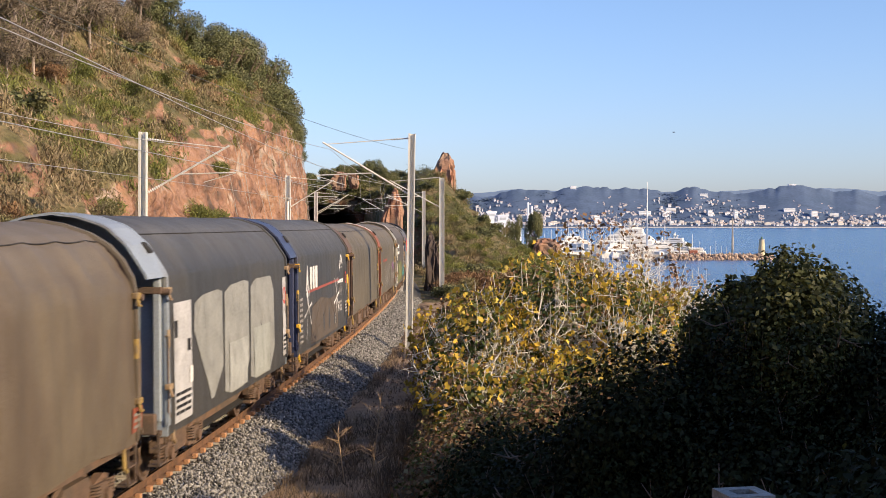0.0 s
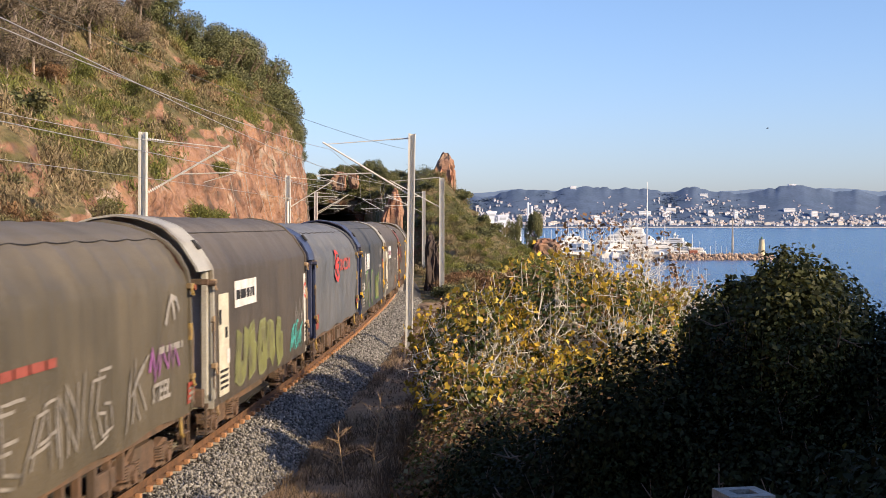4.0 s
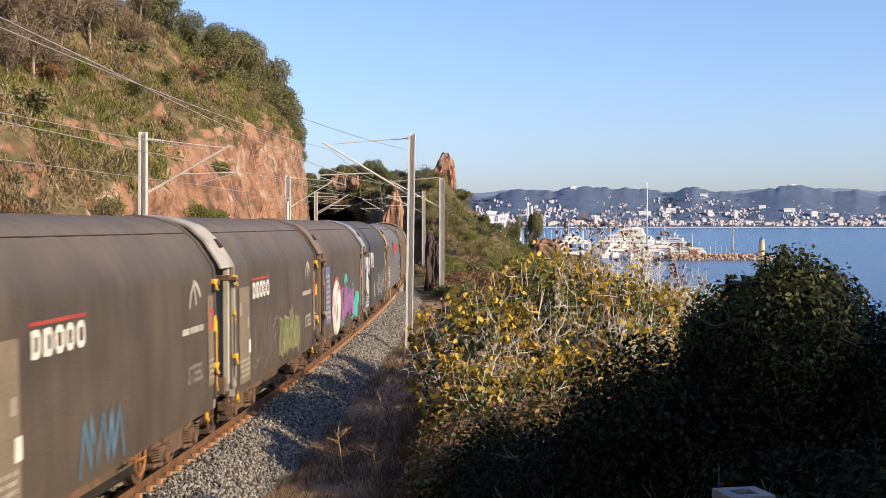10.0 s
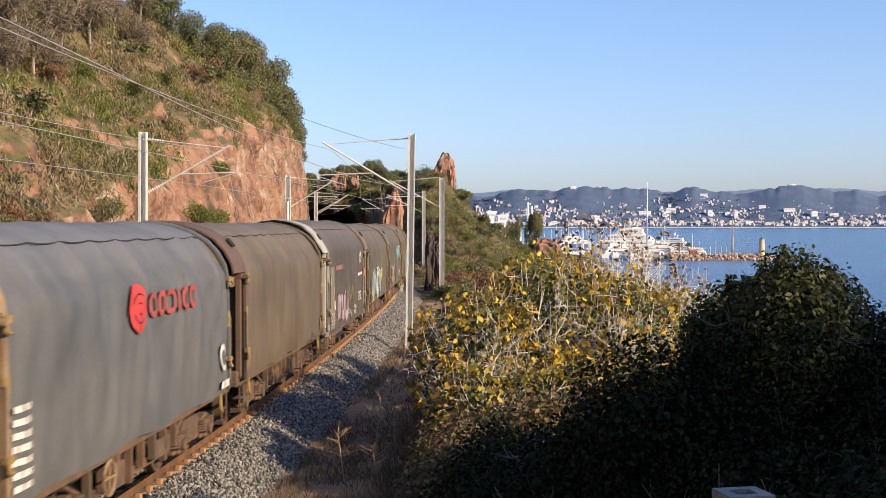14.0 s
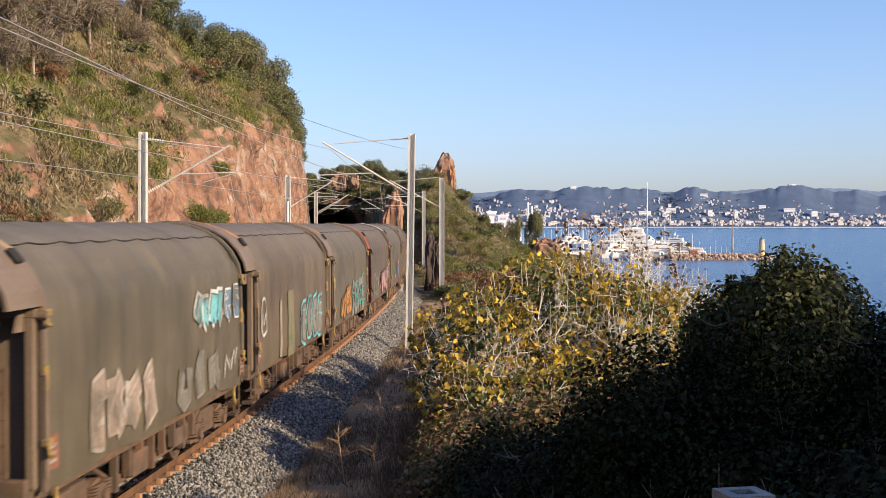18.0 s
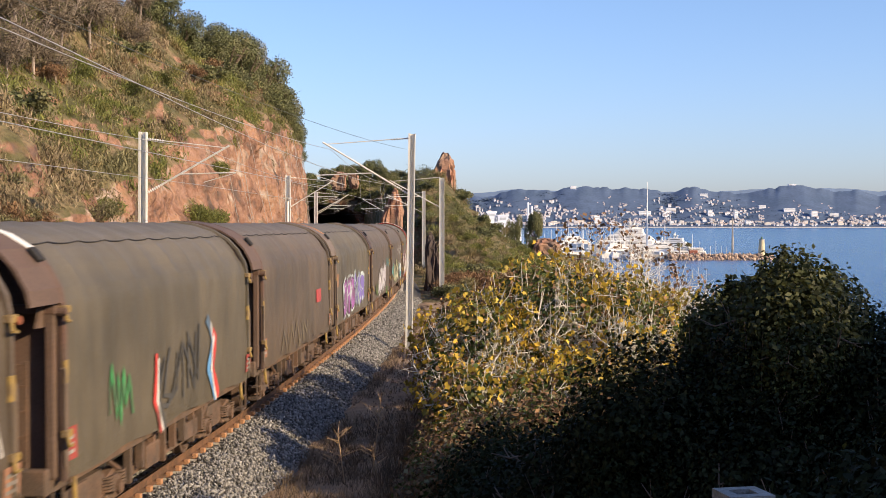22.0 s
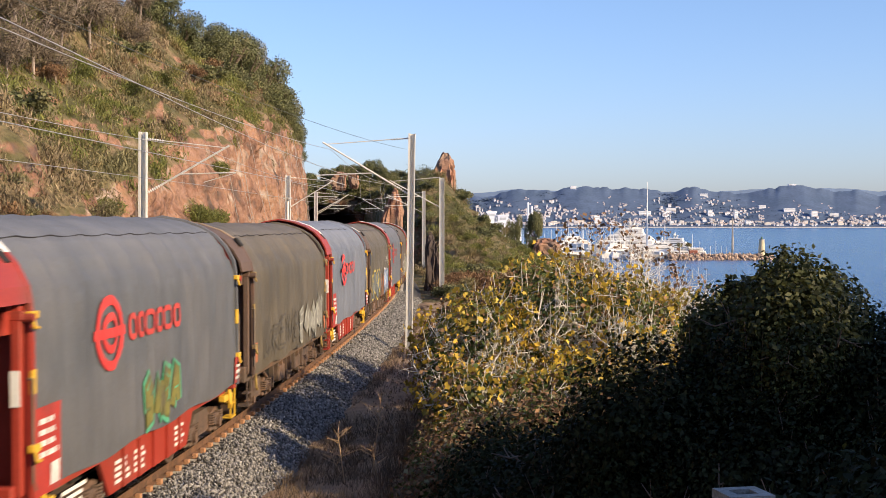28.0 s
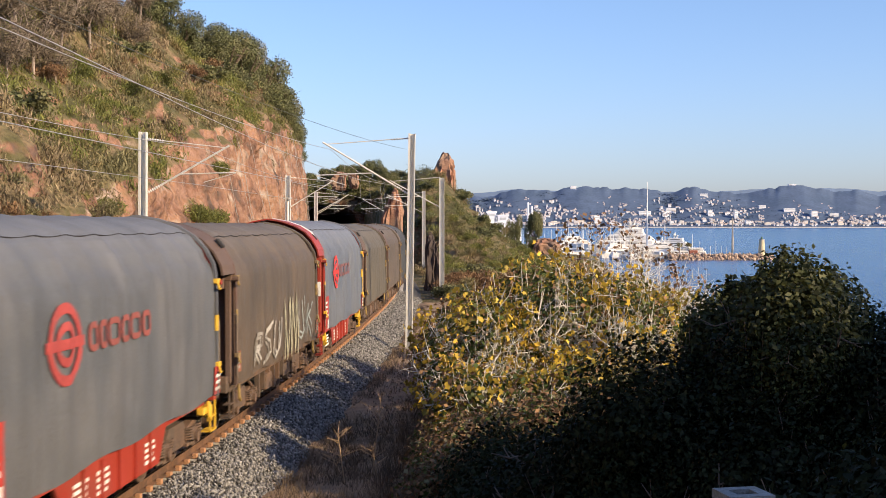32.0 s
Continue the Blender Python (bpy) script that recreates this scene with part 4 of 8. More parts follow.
def wagon(index, kind, cover, hoop, cap, under, label):
    """One four-axle coil wagon under a sliding cover. kind 0 has facetted metal ends, the others a draped cover on hoops."""
    e = empty("covered_wagon")
    tagged(e, label, "freight wagon", "wagons of the train")
    key = "f" if kind == 0 else "r" if kind < 4 else "t"
    hp, up = PAINT[hoop], UNDER if under is None else PAINT[under]
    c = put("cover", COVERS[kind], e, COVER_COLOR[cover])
    put("roof_seam", M["seam_" + key], e)
    paint = hp
    for sy in (-1, 1):
        turn = Matrix() if sy < 0 else MIRROR
        end = LEAD if sy < 0 else TAIL
        base, frame_end = pose(0, end, 0) @ turn, pose(0, sy * HALF, 0) @ turn
        put("end_wall", M["end_" + key], e, paint, base)
        put("end_rib", M["rib_" + key], e, paint if sy < 0 else COVER_COLOR[cover], base)
        if sy < 0:
            put("end_hood", M["hood_" + key], e, paint, base)
            # dark square hole of the hood, drawn as an added black box
            put("lifting_eye", M["eye"], e, None, base @ pose(1.16, -0.22, 3.745, 0, 50, 0))
        if cap and sy < 0:
            put("roof_stripe", M["cap_" + key], e, PAINT[cap], base)
        for x in (-1.3, -0.45, 0.45, 1.3):
            put("post", M["post"], e, paint if sy < 0 else UNDER, base @ pose(x, -0.03, 0))
        if kind:
            for x in (-1.22, -0.6, 0.6, 1.22):
                put("gusset", M["gusset"], e, paint, base @ pose(x, -0.03, -0.25 if abs(x) > 1 else 0.1))
        put("crossbar", M["crossbar"], e, paint if kind else UNDER, base)
        put("headstock", M["headstock"], e, up, frame_end)
        put("hook", M["hook"], e, None, frame_end)
        for x in (-0.875, 0.875):
            put("buffer", M["buffer"], e, None, frame_end @ pose(x, -0.06, 0))
        put("ladder", M["ladder"], e, UNDER, base @ pose(0.85, 0, 0))
        put("step", M["step"], e, YELLOW if under == "red" and sy > 0 else up, pose(1.33, sy * 5.25, 0))
        lm = YELLOW if index in (2, 7, 9, 10, 11, 28, 30, 32, 34) else WORN_YELLOW if kind else PAINT["tan"]
        put("latch", M["latch"], e, lm, pose(1.41, end, 3.10))
        put("latch", M["latch"], e, lm, pose(1.43, end, 1.62))
        put("yellow_plate", M["yellow_plate"], e, lm, pose(1.43, end, 2.36))
        put("lever", M["lever"], e, lm, pose(1.38, end - sy * 0.45, 1.02))
        put("rod", M["rod"], e, YELLOW if index in (2, 7, 9, 10, 30, 34) and sy > 0 else PAINT["dark"], pose(1.46, end + sy * 0.06, 1.25))
    put("fish_belly_sill" if under else "side_sill", M["belly" if under else "sill_f" if kind == 0 else "sill_r"], e, up)
    put("floor", M["floor"], e)
    for y in (-3.52, 3.52):
        bogie(e, y, UNDER)
    return e

# ---- the train: kind, cover, end paint, roof stripe, underframe ----
TRAIN = [
    (1, "brown", "brown", None, None, "dusty brown cloth-covered coil wagon, weathered"),
    (0, "slate", "steelblue", None, None, "dark grey coil wagon with steel-blue end and pale grey overpainted patches"),
    (0, "slate", "navy", None, None, "dark slate coil wagon with navy end and a red line"),
    (1, "olive", "brown", None, None, "plain olive-brown cloth-covered coil wagon with brown ends"),
    (1, "olive", "rust", "white", None, "grey-brown coil wagon with rust-red end and white outline graffiti"),
    (0, "dark", "grey", None, None, "dark brown coil wagon with white sign and green graffiti"),
    (3, "grey", "navy", None, None, "light grey cloth-covered coil wagon with a red roundel"),
    (0, "slate", "navy", None, None, "dark slate coil wagon with navy end, white blocks and green graffiti"),
    (0, "dark", "grey", None, None, "dark brown coil wagon with grey end, white sign and faded graffiti"),
    (1, "dark", "maroon", "white", None, "dark grey-brown coil wagon with maroon end and a faded red roundel"),
    (0, "dark", "grey", None, None, "dark grey-brown coil wagon with grey end and red-and-white lettering blocks"),
    (0, "dark", "grey", None, None, "dark grey-brown coil wagon with grey end and green graffiti"),
    (0, "dark", "dark", None, None, "dark brown coil wagon with white, purple and teal graffiti"),
    (0, "slate", "steelblue", None, None, "dark slate coil wagon with white lettering blocks and white outline graffiti"),
    (3, "grey", "tan", None, None, "creased grey cloth-covered coil wagon with tan end and a red roundel"),
    (2, "brown", "brown", None, None, "brown cloth-covered coil wagon with sagging folds"),
    (0, "dark", "grey", None, None, "dark brown coil wagon with grey end, white lettering and pink graffiti"),
    (2, "olive", "dark", "tan", None, "olive-brown coil wagon with pale blue and yellow graffiti"),
    (1, "olive", "dark", "tan", None, "olive-brown coil wagon with cyan letters and pale graffiti"),
    (1, "brown", "dark", "orange", None, "brown coil wagon with a white ring and grey-blue graffiti"),
    (1, "olive", "dark", "orange", None, "olive-brown coil wagon with orange and teal-edged graffiti"),
    (1, "umber", "rust", "tan", None, "dark brown coil wagon with rust-red end and pink graffiti"),
    (1, "olive", "brown", "white", None, "olive-grey coil wagon with red, white and blue graffiti"),
    (1, "umber", "brown", None, None, "plain dark brown coil wagon with a faded red patch"),
    (2, "olive", "dark", "orange", None, "olive-brown coil wagon with purple and blue graffiti"),
    (1, "umber", "brown", "tan", None, "brown coil wagon with large white letters and green scrawl"),
    (1, "umber", "brown", None, None, "brown coil wagon with cream, green and teal graffiti"),
    (2, "olive", "brown", None, None, "olive-brown coil wagon with big white and pink graffiti"),
    (4, "grey", "red", "white", "red", "grey cloth-covered coil wagon on a red frame with red roundel"),
    (2, "olive", "brown", "tan", None, "olive-brown coil wagon with pale scrawled graffiti"),
    (5, "pale", "red", "white", "red", "pale grey cloth-covered coil wagon on a red frame with red roundel"),
    (2, "olive", "brown", "white", None, "olive-brown coil wagon with yellow, blue and white graffiti"),
    (4, "grey", "red", "white", "red", "grey cloth-covered coil wagon on a red frame with faded roundel"),
    (1, "umber", "brown", None, None, "brown coil wagon with white scrawled graffiti"),
    (4, "blue", "red", "white", "red", "blue-grey cloth-covered coil wagon on a red frame"),
    (1, "olive", "brown", None, None, "olive-brown cloth-covered coil wagon"),
    (1, "umber", "brown", None, None, "dark brown cloth-covered coil wagon"),
    (1, "slate", "dark", None, None, "dark grey cloth-covered coil wagon"),
]
WAGONS = [wagon(i, *row) for i, row in enumerate(TRAIN)]

# ---- signs, boards and graffiti on the covers; u metres from the wagon's leading end, v above the rail ----
SPRAY = {}


def spray(color, worn=False):
    """Flat printed colour, or sprayed colour that dust and rain have worn thin in patches."""
    key = (color, worn)
    if key not in SPRAY:
        old = tuple(0.30 * c + 0.060 * k for c, k in zip(color, (1.05, 0.95, 0.78))) if worn else tuple(0.72 * c + 0.03 for c in color)
        SPRAY[key] = mat("spray_%02d" % len(SPRAY), color if not worn else tuple(0.90 * c + 0.006 for c in color), 0.72, 0, 0.30, 2.5, 25, 0.05, old, 1.9 if worn else 2.2, 0.55 if worn else 0.62, spec=0.25)
    return SPRAY[key]


W_, CREAM_, GREYW, TEAL, CYAN, PURPLE, VIOLET, PINK, GREEN, LIME = (0.60, 0.59, 0.58), (0.52, 0.49, 0.40), (0.27, 0.265, 0.25), (0.07, 0.36, 0.34), (0.16, 0.44, 0.50), (0.27, 0.10, 0.30), (0.17, 0.13, 0.38), (0.42, 0.26, 0.29), (0.10, 0.22, 0.06), (0.17, 0.18, 0.065)
RED_, ORANGE_, BLUE_, YEL_, INK, FADE_RED, SMOKE, DIM = (0.50, 0.055, 0.045), (0.42, 0.19, 0.05), (0.11, 0.27, 0.50), (0.50, 0.40, 0.09), (0.022, 0.022, 0.024), (0.26, 0.07, 0.055), (0.115, 0.110, 0.104), (0.28, 0.265, 0.25)


def lay(bm, w, lift):
    """Wraps a flat (u, v) mesh onto the side of wagon w."""
    kind = TRAIN[w][0]
    prof = PROFILE[kind]
    lift += (0.0, 0.012, 0.014, 0.040, 0.014, 0.040)[kind]
    for v in bm.verts:
        y, z = v.co.y - 5.52, v.co.z
        v.co = Vector((side_x(y, z, kind, prof) + lift, y, z))
    bmesh.ops.recalc_face_normals(bm, faces=bm.faces[:])
    return bm


def poly(bm, pts, cell=0.3):
    f = bm.faces.new([bm.verts.new((0, u, v)) for u, v in pts])
    r = bmesh.ops.triangulate(bm, faces=[f])
    for _ in range(4):
        long = [e for e in {e for f in r["faces"] if f.is_valid for e in f.edges} if e.calc_length() > cell]
        if not long:
            break
        r = {"faces": list(set(r["faces"]) | set(bmesh.ops.subdivide_edges(bm, edges=long, cuts=1)["geom_inner"]))}
        r["faces"] = [g for g in bm.faces]
    return bm


def rect(bm, u0, u1, v0, v1):
    n, k = max(1, int((u1 - u0) / 0.22)), max(1, int((v1 - v0) / 0.3))
    g = [[bm.verts.new((0, u0 + (u1 - u0) * i / n, v0 + (v1 - v0) * j / k)) for j in range(k + 1)] for i in range(n + 1)]
    for i in range(n):
        for j in range(k):
            bm.faces.new((g[i][j], g[i + 1][j], g[i + 1][j + 1], g[i][j + 1]))
    return bm


def stroke(bm, pts, width, closed=False):
    """A ribbon of the given width through points."""
    out = []
    seq = list(pts) + ([pts[0]] if closed else [])
    for a, b in zip(seq, seq[1:]):
        n = max(1, int(math.dist(a, b) / 0.16))
        out += [(a[0] + (b[0] - a[0]) * i / n, a[1] + (b[1] - a[1]) * i / n) for i in range(n)]
    out.append(seq[-1])
    rows = []
    for i, p in enumerate(out):
        a, b = out[max(i - 1, 0)], out[min(i + 1, len(out) - 1)]
        d = Vector((b[0] - a[0], b[1] - a[1]))
        d = d.normalized() if d.length else Vector((1, 0))
        rows.append((bm.verts.new((0, p[0] - d.y * width / 2, p[1] + d.x * width / 2)), bm.verts.new((0, p[0] + d.y * width / 2, p[1] - d.x * width / 2))))
    for a, b in zip(rows, rows[1:]):
        bm.faces.new((a[0], a[1], b[1], b[0]))
    return bm


def oval(cu, cv, ru, rv, n=20, a0=0.0, a1=2 * math.pi, power=1.0):
    out = []
    for i in range(n):
        a = a0 + (a1 - a0) * i / (n if a1 - a0 > 6.2 else n - 1)
        c, s = math.cos(a), math.sin(a)
        out.append((cu + ru * math.copysign(abs(c) ** power, c), cv + rv * math.copysign(abs(s) ** power, s)))
    return out


def mark(w, name, bm, color, lift=0.010, label=""):
    return part(name, lay(bm, w, lift), spray(color, name.startswith("graffiti")), WAGONS[w], label)


def plain(w, color, u0, u1, v0, v1, name="panel", lift=0.010, label=""):
    return mark(w, name, rect(bmn(), u0, u1, v0, v1), color, lift, label)


def bars(w, color, u0, u1, v0, v1, rows=3, seed=1, name="lettering", lift=0.016):
    """Lines of writing too small to read, as plain bars."""
    rg = np.random.default_rng(seed)
    bm = bmn()
    h = (v1 - v0) / rows
    for r in range(rows):
        u = u0
        while u < u1 - 0.03:
            ln = min(u1 - u, rg.uniform(0.12, 0.35) * max(1, (u1 - u0)))
            rect(bm, u, u + ln * 0.85, v0 + h * (r + 0.2), v0 + h * (r + 0.72))
            u += ln
    return mark(w, name, bm, color, lift)


def board(w, u0, u1, v0, v1, color, dark=INK, ring=False, seed=1):
    """A data panel with dark plates, small writing and, on some, a red ring."""
    plain(w, color, u0, u1, v0, v1, "data_panel", 0.014)
    rg = np.random.default_rng(seed)
    k = u1 - u0
    if ring:
        mark(w, "warning_ring", stroke(bmn(), oval((u0 + u1) / 2 - 0.05, v1 - 0.42, k * 0.30, 0.17, 16), 0.06, True), RED_, 0.022)
        plain(w, dark, u1 - 0.14, u1 - 0.04, v1 - 0.85, v1 - 0.55, "plate", 0.022)
    else:
        plain(w, dark, u0 + 0.02, u0 + 0.2, v1 - 0.55, v1 - 0.28, "plate", 0.022)
        plain(w, dark, u1 - 0.3, u1 - 0.12, v1 - 0.82, v1 - 0.62, "plate", 0.022)
        plain(w, W_, u1 - 0.2, u1 + 0.02, v0 + 0.55, v0 + 0.82, "plate", 0.024)
    bars(w, dark, u0 + 0.06, u1 - 0.1, v0 + 0.1, v0 + 0.5, 4, seed, lift=0.022)


def arrow_sign(w, u, v, color, size=1.0):
    """A white emblem of two leaf-like shapes and three plain blocks."""
    bm = bmn()
    poly(bm, [(u, v - 0.15), (u + 0.22 * size, v + 0.55 * size), (u + 0.30 * size, v + 0.55 * size), (u + 0.5 * size, v - 0.15), (u + 0.36 * size, v - 0.10), (u + 0.26 * size, v + 0.12), (u + 0.14 * size, v - 0.10)])
    poly(bm, [(u + 0.12, v - 0.22), (u + 0.25, v - 0.04), (u + 0.40, v - 0.22), (u + 0.25, v - 0.30)])
    for i in range(3):
        a = u + 0.70 * size + i * 0.5 * size
        poly(bm, [(a + 0.03, v + 0.5), (a + 0.42, v + 0.5), (a + 0.42, v + 0.30), (a + 0.34, v - 0.1), (a + 0.08, v - 0.1), (a, v + 0.2)])
    mark(w, "emblem", bm, color, 0.012, "white emblem and three white blocks")


def arch_sign(w, u, v, color, faded=False):
    """A pale emblem like a bent arch, with a line of plain bars below."""
    bm = bmn()
    stroke(bm, [(u - 0.36, v - 0.22), (u - 0.22, v + 0.02), (u - 0.02, v + 0.2), (u + 0.2, v + 0.14), (u + 0.42, v - 0.06)], 0.09)
    stroke(bm, [(u - 0.02, v + 0.18), (u + 0.10, v - 0.18)], 0.08)
    mark(w, "emblem", bm, color, 0.012)
    bars(w, color, u - 0.8, u + 0.6, v - 0.68, v - 0.48, 1, w, lift=0.012)


def words(w, text, u, v, h, color, shear=0.25, bold=0.012, wide=1.0, lift=0.012, name="lettering"):
    cu = bpy.data.curves.new("lettering", "FONT")
    cu.body, cu.size, cu.shear, cu.offset, cu.resolution_u = text, h, shear, bold, 2
    ob = new("lettering", cu)
    me = bpy.data.meshes.new_from_object(ob.evaluated_get(bpy.context.evaluated_depsgraph_get()))
    bpy.data.objects.remove(ob)
    bm = bmn()
    bm.from_mesh(me)
    for q in bm.verts:
        q.co = Vector((0, u + q.co.x * wide, v + q.co.y))
    mark(w, name, bm, color, lift)


def roundel(w, u, v, color, fade=None, r=0.46):
    """A ring with a bar through it, and a row of plain letter blocks."""
    bm = bmn()
    stroke(bm, oval(u, v, r * 1.08, r * 0.95, 26), 0.13, True)
    stroke(bm, oval(u, v, r * 0.58, r * 0.48, 18), 0.11, True)
    stroke(bm, [(u - r * 1.35, v), (u + r * 1.45, v)], 0.13)
    mark(w, "roundel", bm, color, 0.014, "red roundel")
    bm = bmn()
    a = u + r + 0.4
    for wd in (0.34, 0.26, 0.46, 0.34, 0.46, 0.32):
        stroke(bm, oval(a + wd / 2, v + 0.01, wd * 0.42, 0.15, 12, power=0.6), 0.085, True)
        a += wd + 0.09
    mark(w, "lettering", bm, fade or color, 0.014)


SKELETONS = [
    [[(0.05, 0.0), (0.30, 1.0), (0.75, 0.95), (0.95, 0.05)], [(0.20, 0.42), (0.85, 0.50)]],
    [[(0.90, 0.95), (0.25, 0.80), (0.20, 0.50), (0.80, 0.48), (0.85, 0.12), (0.10, 0.0)]],
    [[(0.15, 0.0), (0.20, 1.0)], [(0.22, 0.55), (0.90, 0.98)], [(0.40, 0.60), (0.95, 0.02)]],
    [[(0.10, 0.05), (0.15, 0.95), (0.80, 0.10), (0.90, 1.0)]],
    [[(0.85, 0.90), (0.30, 0.95), (0.12, 0.45), (0.35, 0.05), (0.90, 0.12), (0.88, 0.48), (0.55, 0.46)]],
    [[(0.10, 0.98), (0.15, 0.10), (0.55, 0.0), (0.88, 0.15), (0.92, 1.0)]],
    [[(0.92, 0.95), (0.18, 0.90), (0.15, 0.05), (0.92, 0.02)], [(0.18, 0.48), (0.75, 0.52)]],
    [[(0.12, 0.0), (0.15, 0.95), (0.75, 0.90), (0.80, 0.55), (0.22, 0.50), (0.90, 0.0)]],
]


def piece(w, u0, u1, v0, v1, n, fill, line, edge=None, seed=1, thick=0.05, inner=True, wobble=0.1):
    """Graffiti: n leaning, interlocked letter forms of thick strokes, outlined, with shine strokes and an optional bright edge."""
    rg = np.random.default_rng(seed + w * 13)
    v0 = max(v0, 0.94 if TRAIN[w][0] == 0 else 1.14)
    step = (u1 - u0) / n
    fat = min(0.40 * step, 0.26 * (v1 - v0)) * (1.0 if fill else 0.75)
    for i in range(n):
        bf, bl, be, bi = bmn(), bmn(), bmn(), bmn()
        a = u0 + step * i - 0.06 * step
        top, bot = v1 - rg.uniform(0, 0.22) * (v1 - v0) - fat / 2, v0 + rg.uniform(0, 0.08) * (v1 - v0) + fat / 2
        lean, wide = rg.uniform(-0.10, 0.30), step * rg.uniform(0.92, 1.12)
        for run in SKELETONS[int(rg.integers(len(SKELETONS)))]:
            pts = [(a + wide * (0.12 + 0.76 * x + lean * (y - 0.5)) + wobble * 0.4 * step * rg.normal(), bot + (top - bot) * y + wobble * 0.3 * rg.normal()) for x, y in run]
            if fill:
                stroke(bf, pts, fat)
                stroke(bl, pts, fat + 2 * thick)
                if inner and rg.random() < 0.7:
                    q = [(x - fat * 0.18, y + fat * 0.12) for x, y in pts[:2]]
                    stroke(bi, q, thick * 0.7)
            else:
                # two contour lines and nothing between
                for side in (-0.5, 0.5):
                    stroke(bl, [(x + side * fat, y + side * fat * 0.4) for x, y in pts], thick * 0.85)
            if edge:
                stroke(be, pts, fat + 2 * thick + 0.16)
        for bm, name, color, lift in ((be, "graffiti_edge", edge, 0.008 + 0.0006 * (i % 3)), (bl, "graffiti_outline", line, 0.0125 + 0.0006 * (i % 3)), (bf, "graffiti_fill", fill, 0.017 + 0.0006 * (i % 3)), (bi, "graffiti_shine", edge or line, 0.0215)):
            if color and len(bm.faces):
                mark(w, name, bm, color, lift)
            else:
                bm.free()


def scrawl(w, u0, u1, v0, v1, color, n=10, seed=1, thick=0.05, name="graffiti_tag"):
    """A quick tag: one restless line."""
    rg = np.random.default_rng(seed + w * 7)
    pts = []
    for i in range(n):
        pts.append((u0 + (u1 - u0) * (i + 0.3 * rg.normal()) / (n - 1), (v1 if i % 2 else max(v0, 0.9)) + rg.normal() * 0.06))
    mark(w, name, stroke(bmn(), pts, thick), color, 0.013)


def end_labels(w, color, seed=0):
    """Small enamel labels low at both ends of a cloth-covered wagon."""
    plain(w, color, 0.22, 0.62, 1.28, 1.68, "data_label")
    bars(w, DIM, 0.26, 0.56, 1.34, 1.6, 3, seed + 2)
    plain(w, color, 10.42, 10.86, 1.2, 1.55, "data_label")
    bars(w, (0.22, 0.20, 0.18), 10.46, 10.8, 1.24, 1.5, 3, seed)


PANEL_GREY, PANEL_WHITE, PANEL_TAN, PANEL_DARK = (0.40, 0.40, 0.41), (0.56, 0.55, 0.52), (0.17, 0.145, 0.11), (0.05, 0.05, 0.052)
# wagon by wagon
end_labels(0, (0.24, 0.07, 0.04))
board(1, 0.65, 1.75, 0.98, 2.88, PANEL_GREY, seed=1)
board(1, 10.2, 10.7, 1.1, 2.9, PANEL_GREY, ring=True, seed=2)
for k, (a, b, c, d) in enumerate(((1.95, 4.05, 1.05, 2.95), (4.2, 6.4, 0.95, 3.02), (6.55, 9.15, 0.95, 3.0))):
    pts = [(a, c + (1.3 if k == 0 else 0.1)), (a + 0.05, d - 0.15), (a + 0.6, d - 0.04 if k < 2 else d - 0.0), (b - 0.4, d), (b, d - (0.05 if k < 2 else 0.35)), (b + 0.02, c + 0.5), (b - 0.5 if k else b - 0.7, c), (a + 0.6 if k else b - 0.9, c)]
    mark(1, "painted_patch", poly(bmn(), pts), (0.23, 0.235, 0.225), 0.010, "pale grey painted-over patch")
plain(1, (0.29, 0.30, 0.29), 4.6, 6.2, 0.98, 1.9, "painted_patch", 0.018)
plain(1, (0.27, 0.285, 0.27), 6.9, 8.6, 0.98, 2.0, "painted_patch", 0.018)
arrow_sign(2, 1.75, 2.5, W_)
mark(2, "red_line", stroke(bmn(), [(1.95, 2.36), (8.6, 2.42)], 0.07), FADE_RED, 0.012)
mark(2, "washed_patch", poly(bmn(), [(2.6, 0.95), (2.7, 1.9), (4.5, 2.1), (6.5, 1.95), (8.2, 2.0), (8.4, 0.95)]), (0.088, 0.070, 0.056), 0.008, "brownish washed-out patch")
for u in (2.0, 7.9):
    bm = bmn()
    stroke(bm, [(u - 0.6, 1.75), (u + 0.7, 2.05)], 0.06)
    stroke(bm, [(u - 0.35, 2.5), (u + 0.6, 1.5)], 0.06)
    stroke(bm, [(u + 0.35, 2.5), (u - 0.3, 1.15)], 0.05)
    mark(2, "graffiti_star", bm, W_, 0.016)
arch_sign(2, 9.1, 2.95, W_)
scrawl(2, 8.5, 9.3, 1.9, 2.3, DIM, 9, 3)
words(2, "STEEL", 8.25, 1.45, 0.42, DIM)
board(2, 9.95, 10.65, 1.2, 2.85, PANEL_DARK, dark=(0.3, 0.29, 0.28), ring=True, seed=3)
bars(2, DIM, 0.65, 1.15, 1.1, 2.3, 9, 5)
end_labels(3, (0.16, 0.10, 0.07), 4)
piece(4, 2.6, 6.7, 0.95, 2.4, 4, None, DIM, seed=2, thick=0.05)
piece(4, 7.2, 8.4, 1.0, 2.5, 1, None, DIM, seed=5, thick=0.05)
bars(4, FADE_RED, 2.3, 4.6, 2.4, 2.62, 1, 6)
arch_sign(4, 9.6, 2.8, DIM)
scrawl(4, 8.3, 9.9, 1.9, 2.25, PURPLE, 11, 4, 0.07)
words(4, "STEEL", 8.4, 1.48, 0.38, DIM)
end_labels(4, (0.30, 0.06, 0.04), 7)
plain(5, W_, 2.1, 4.2, 2.52, 3.03, "sign_board", 0.012)
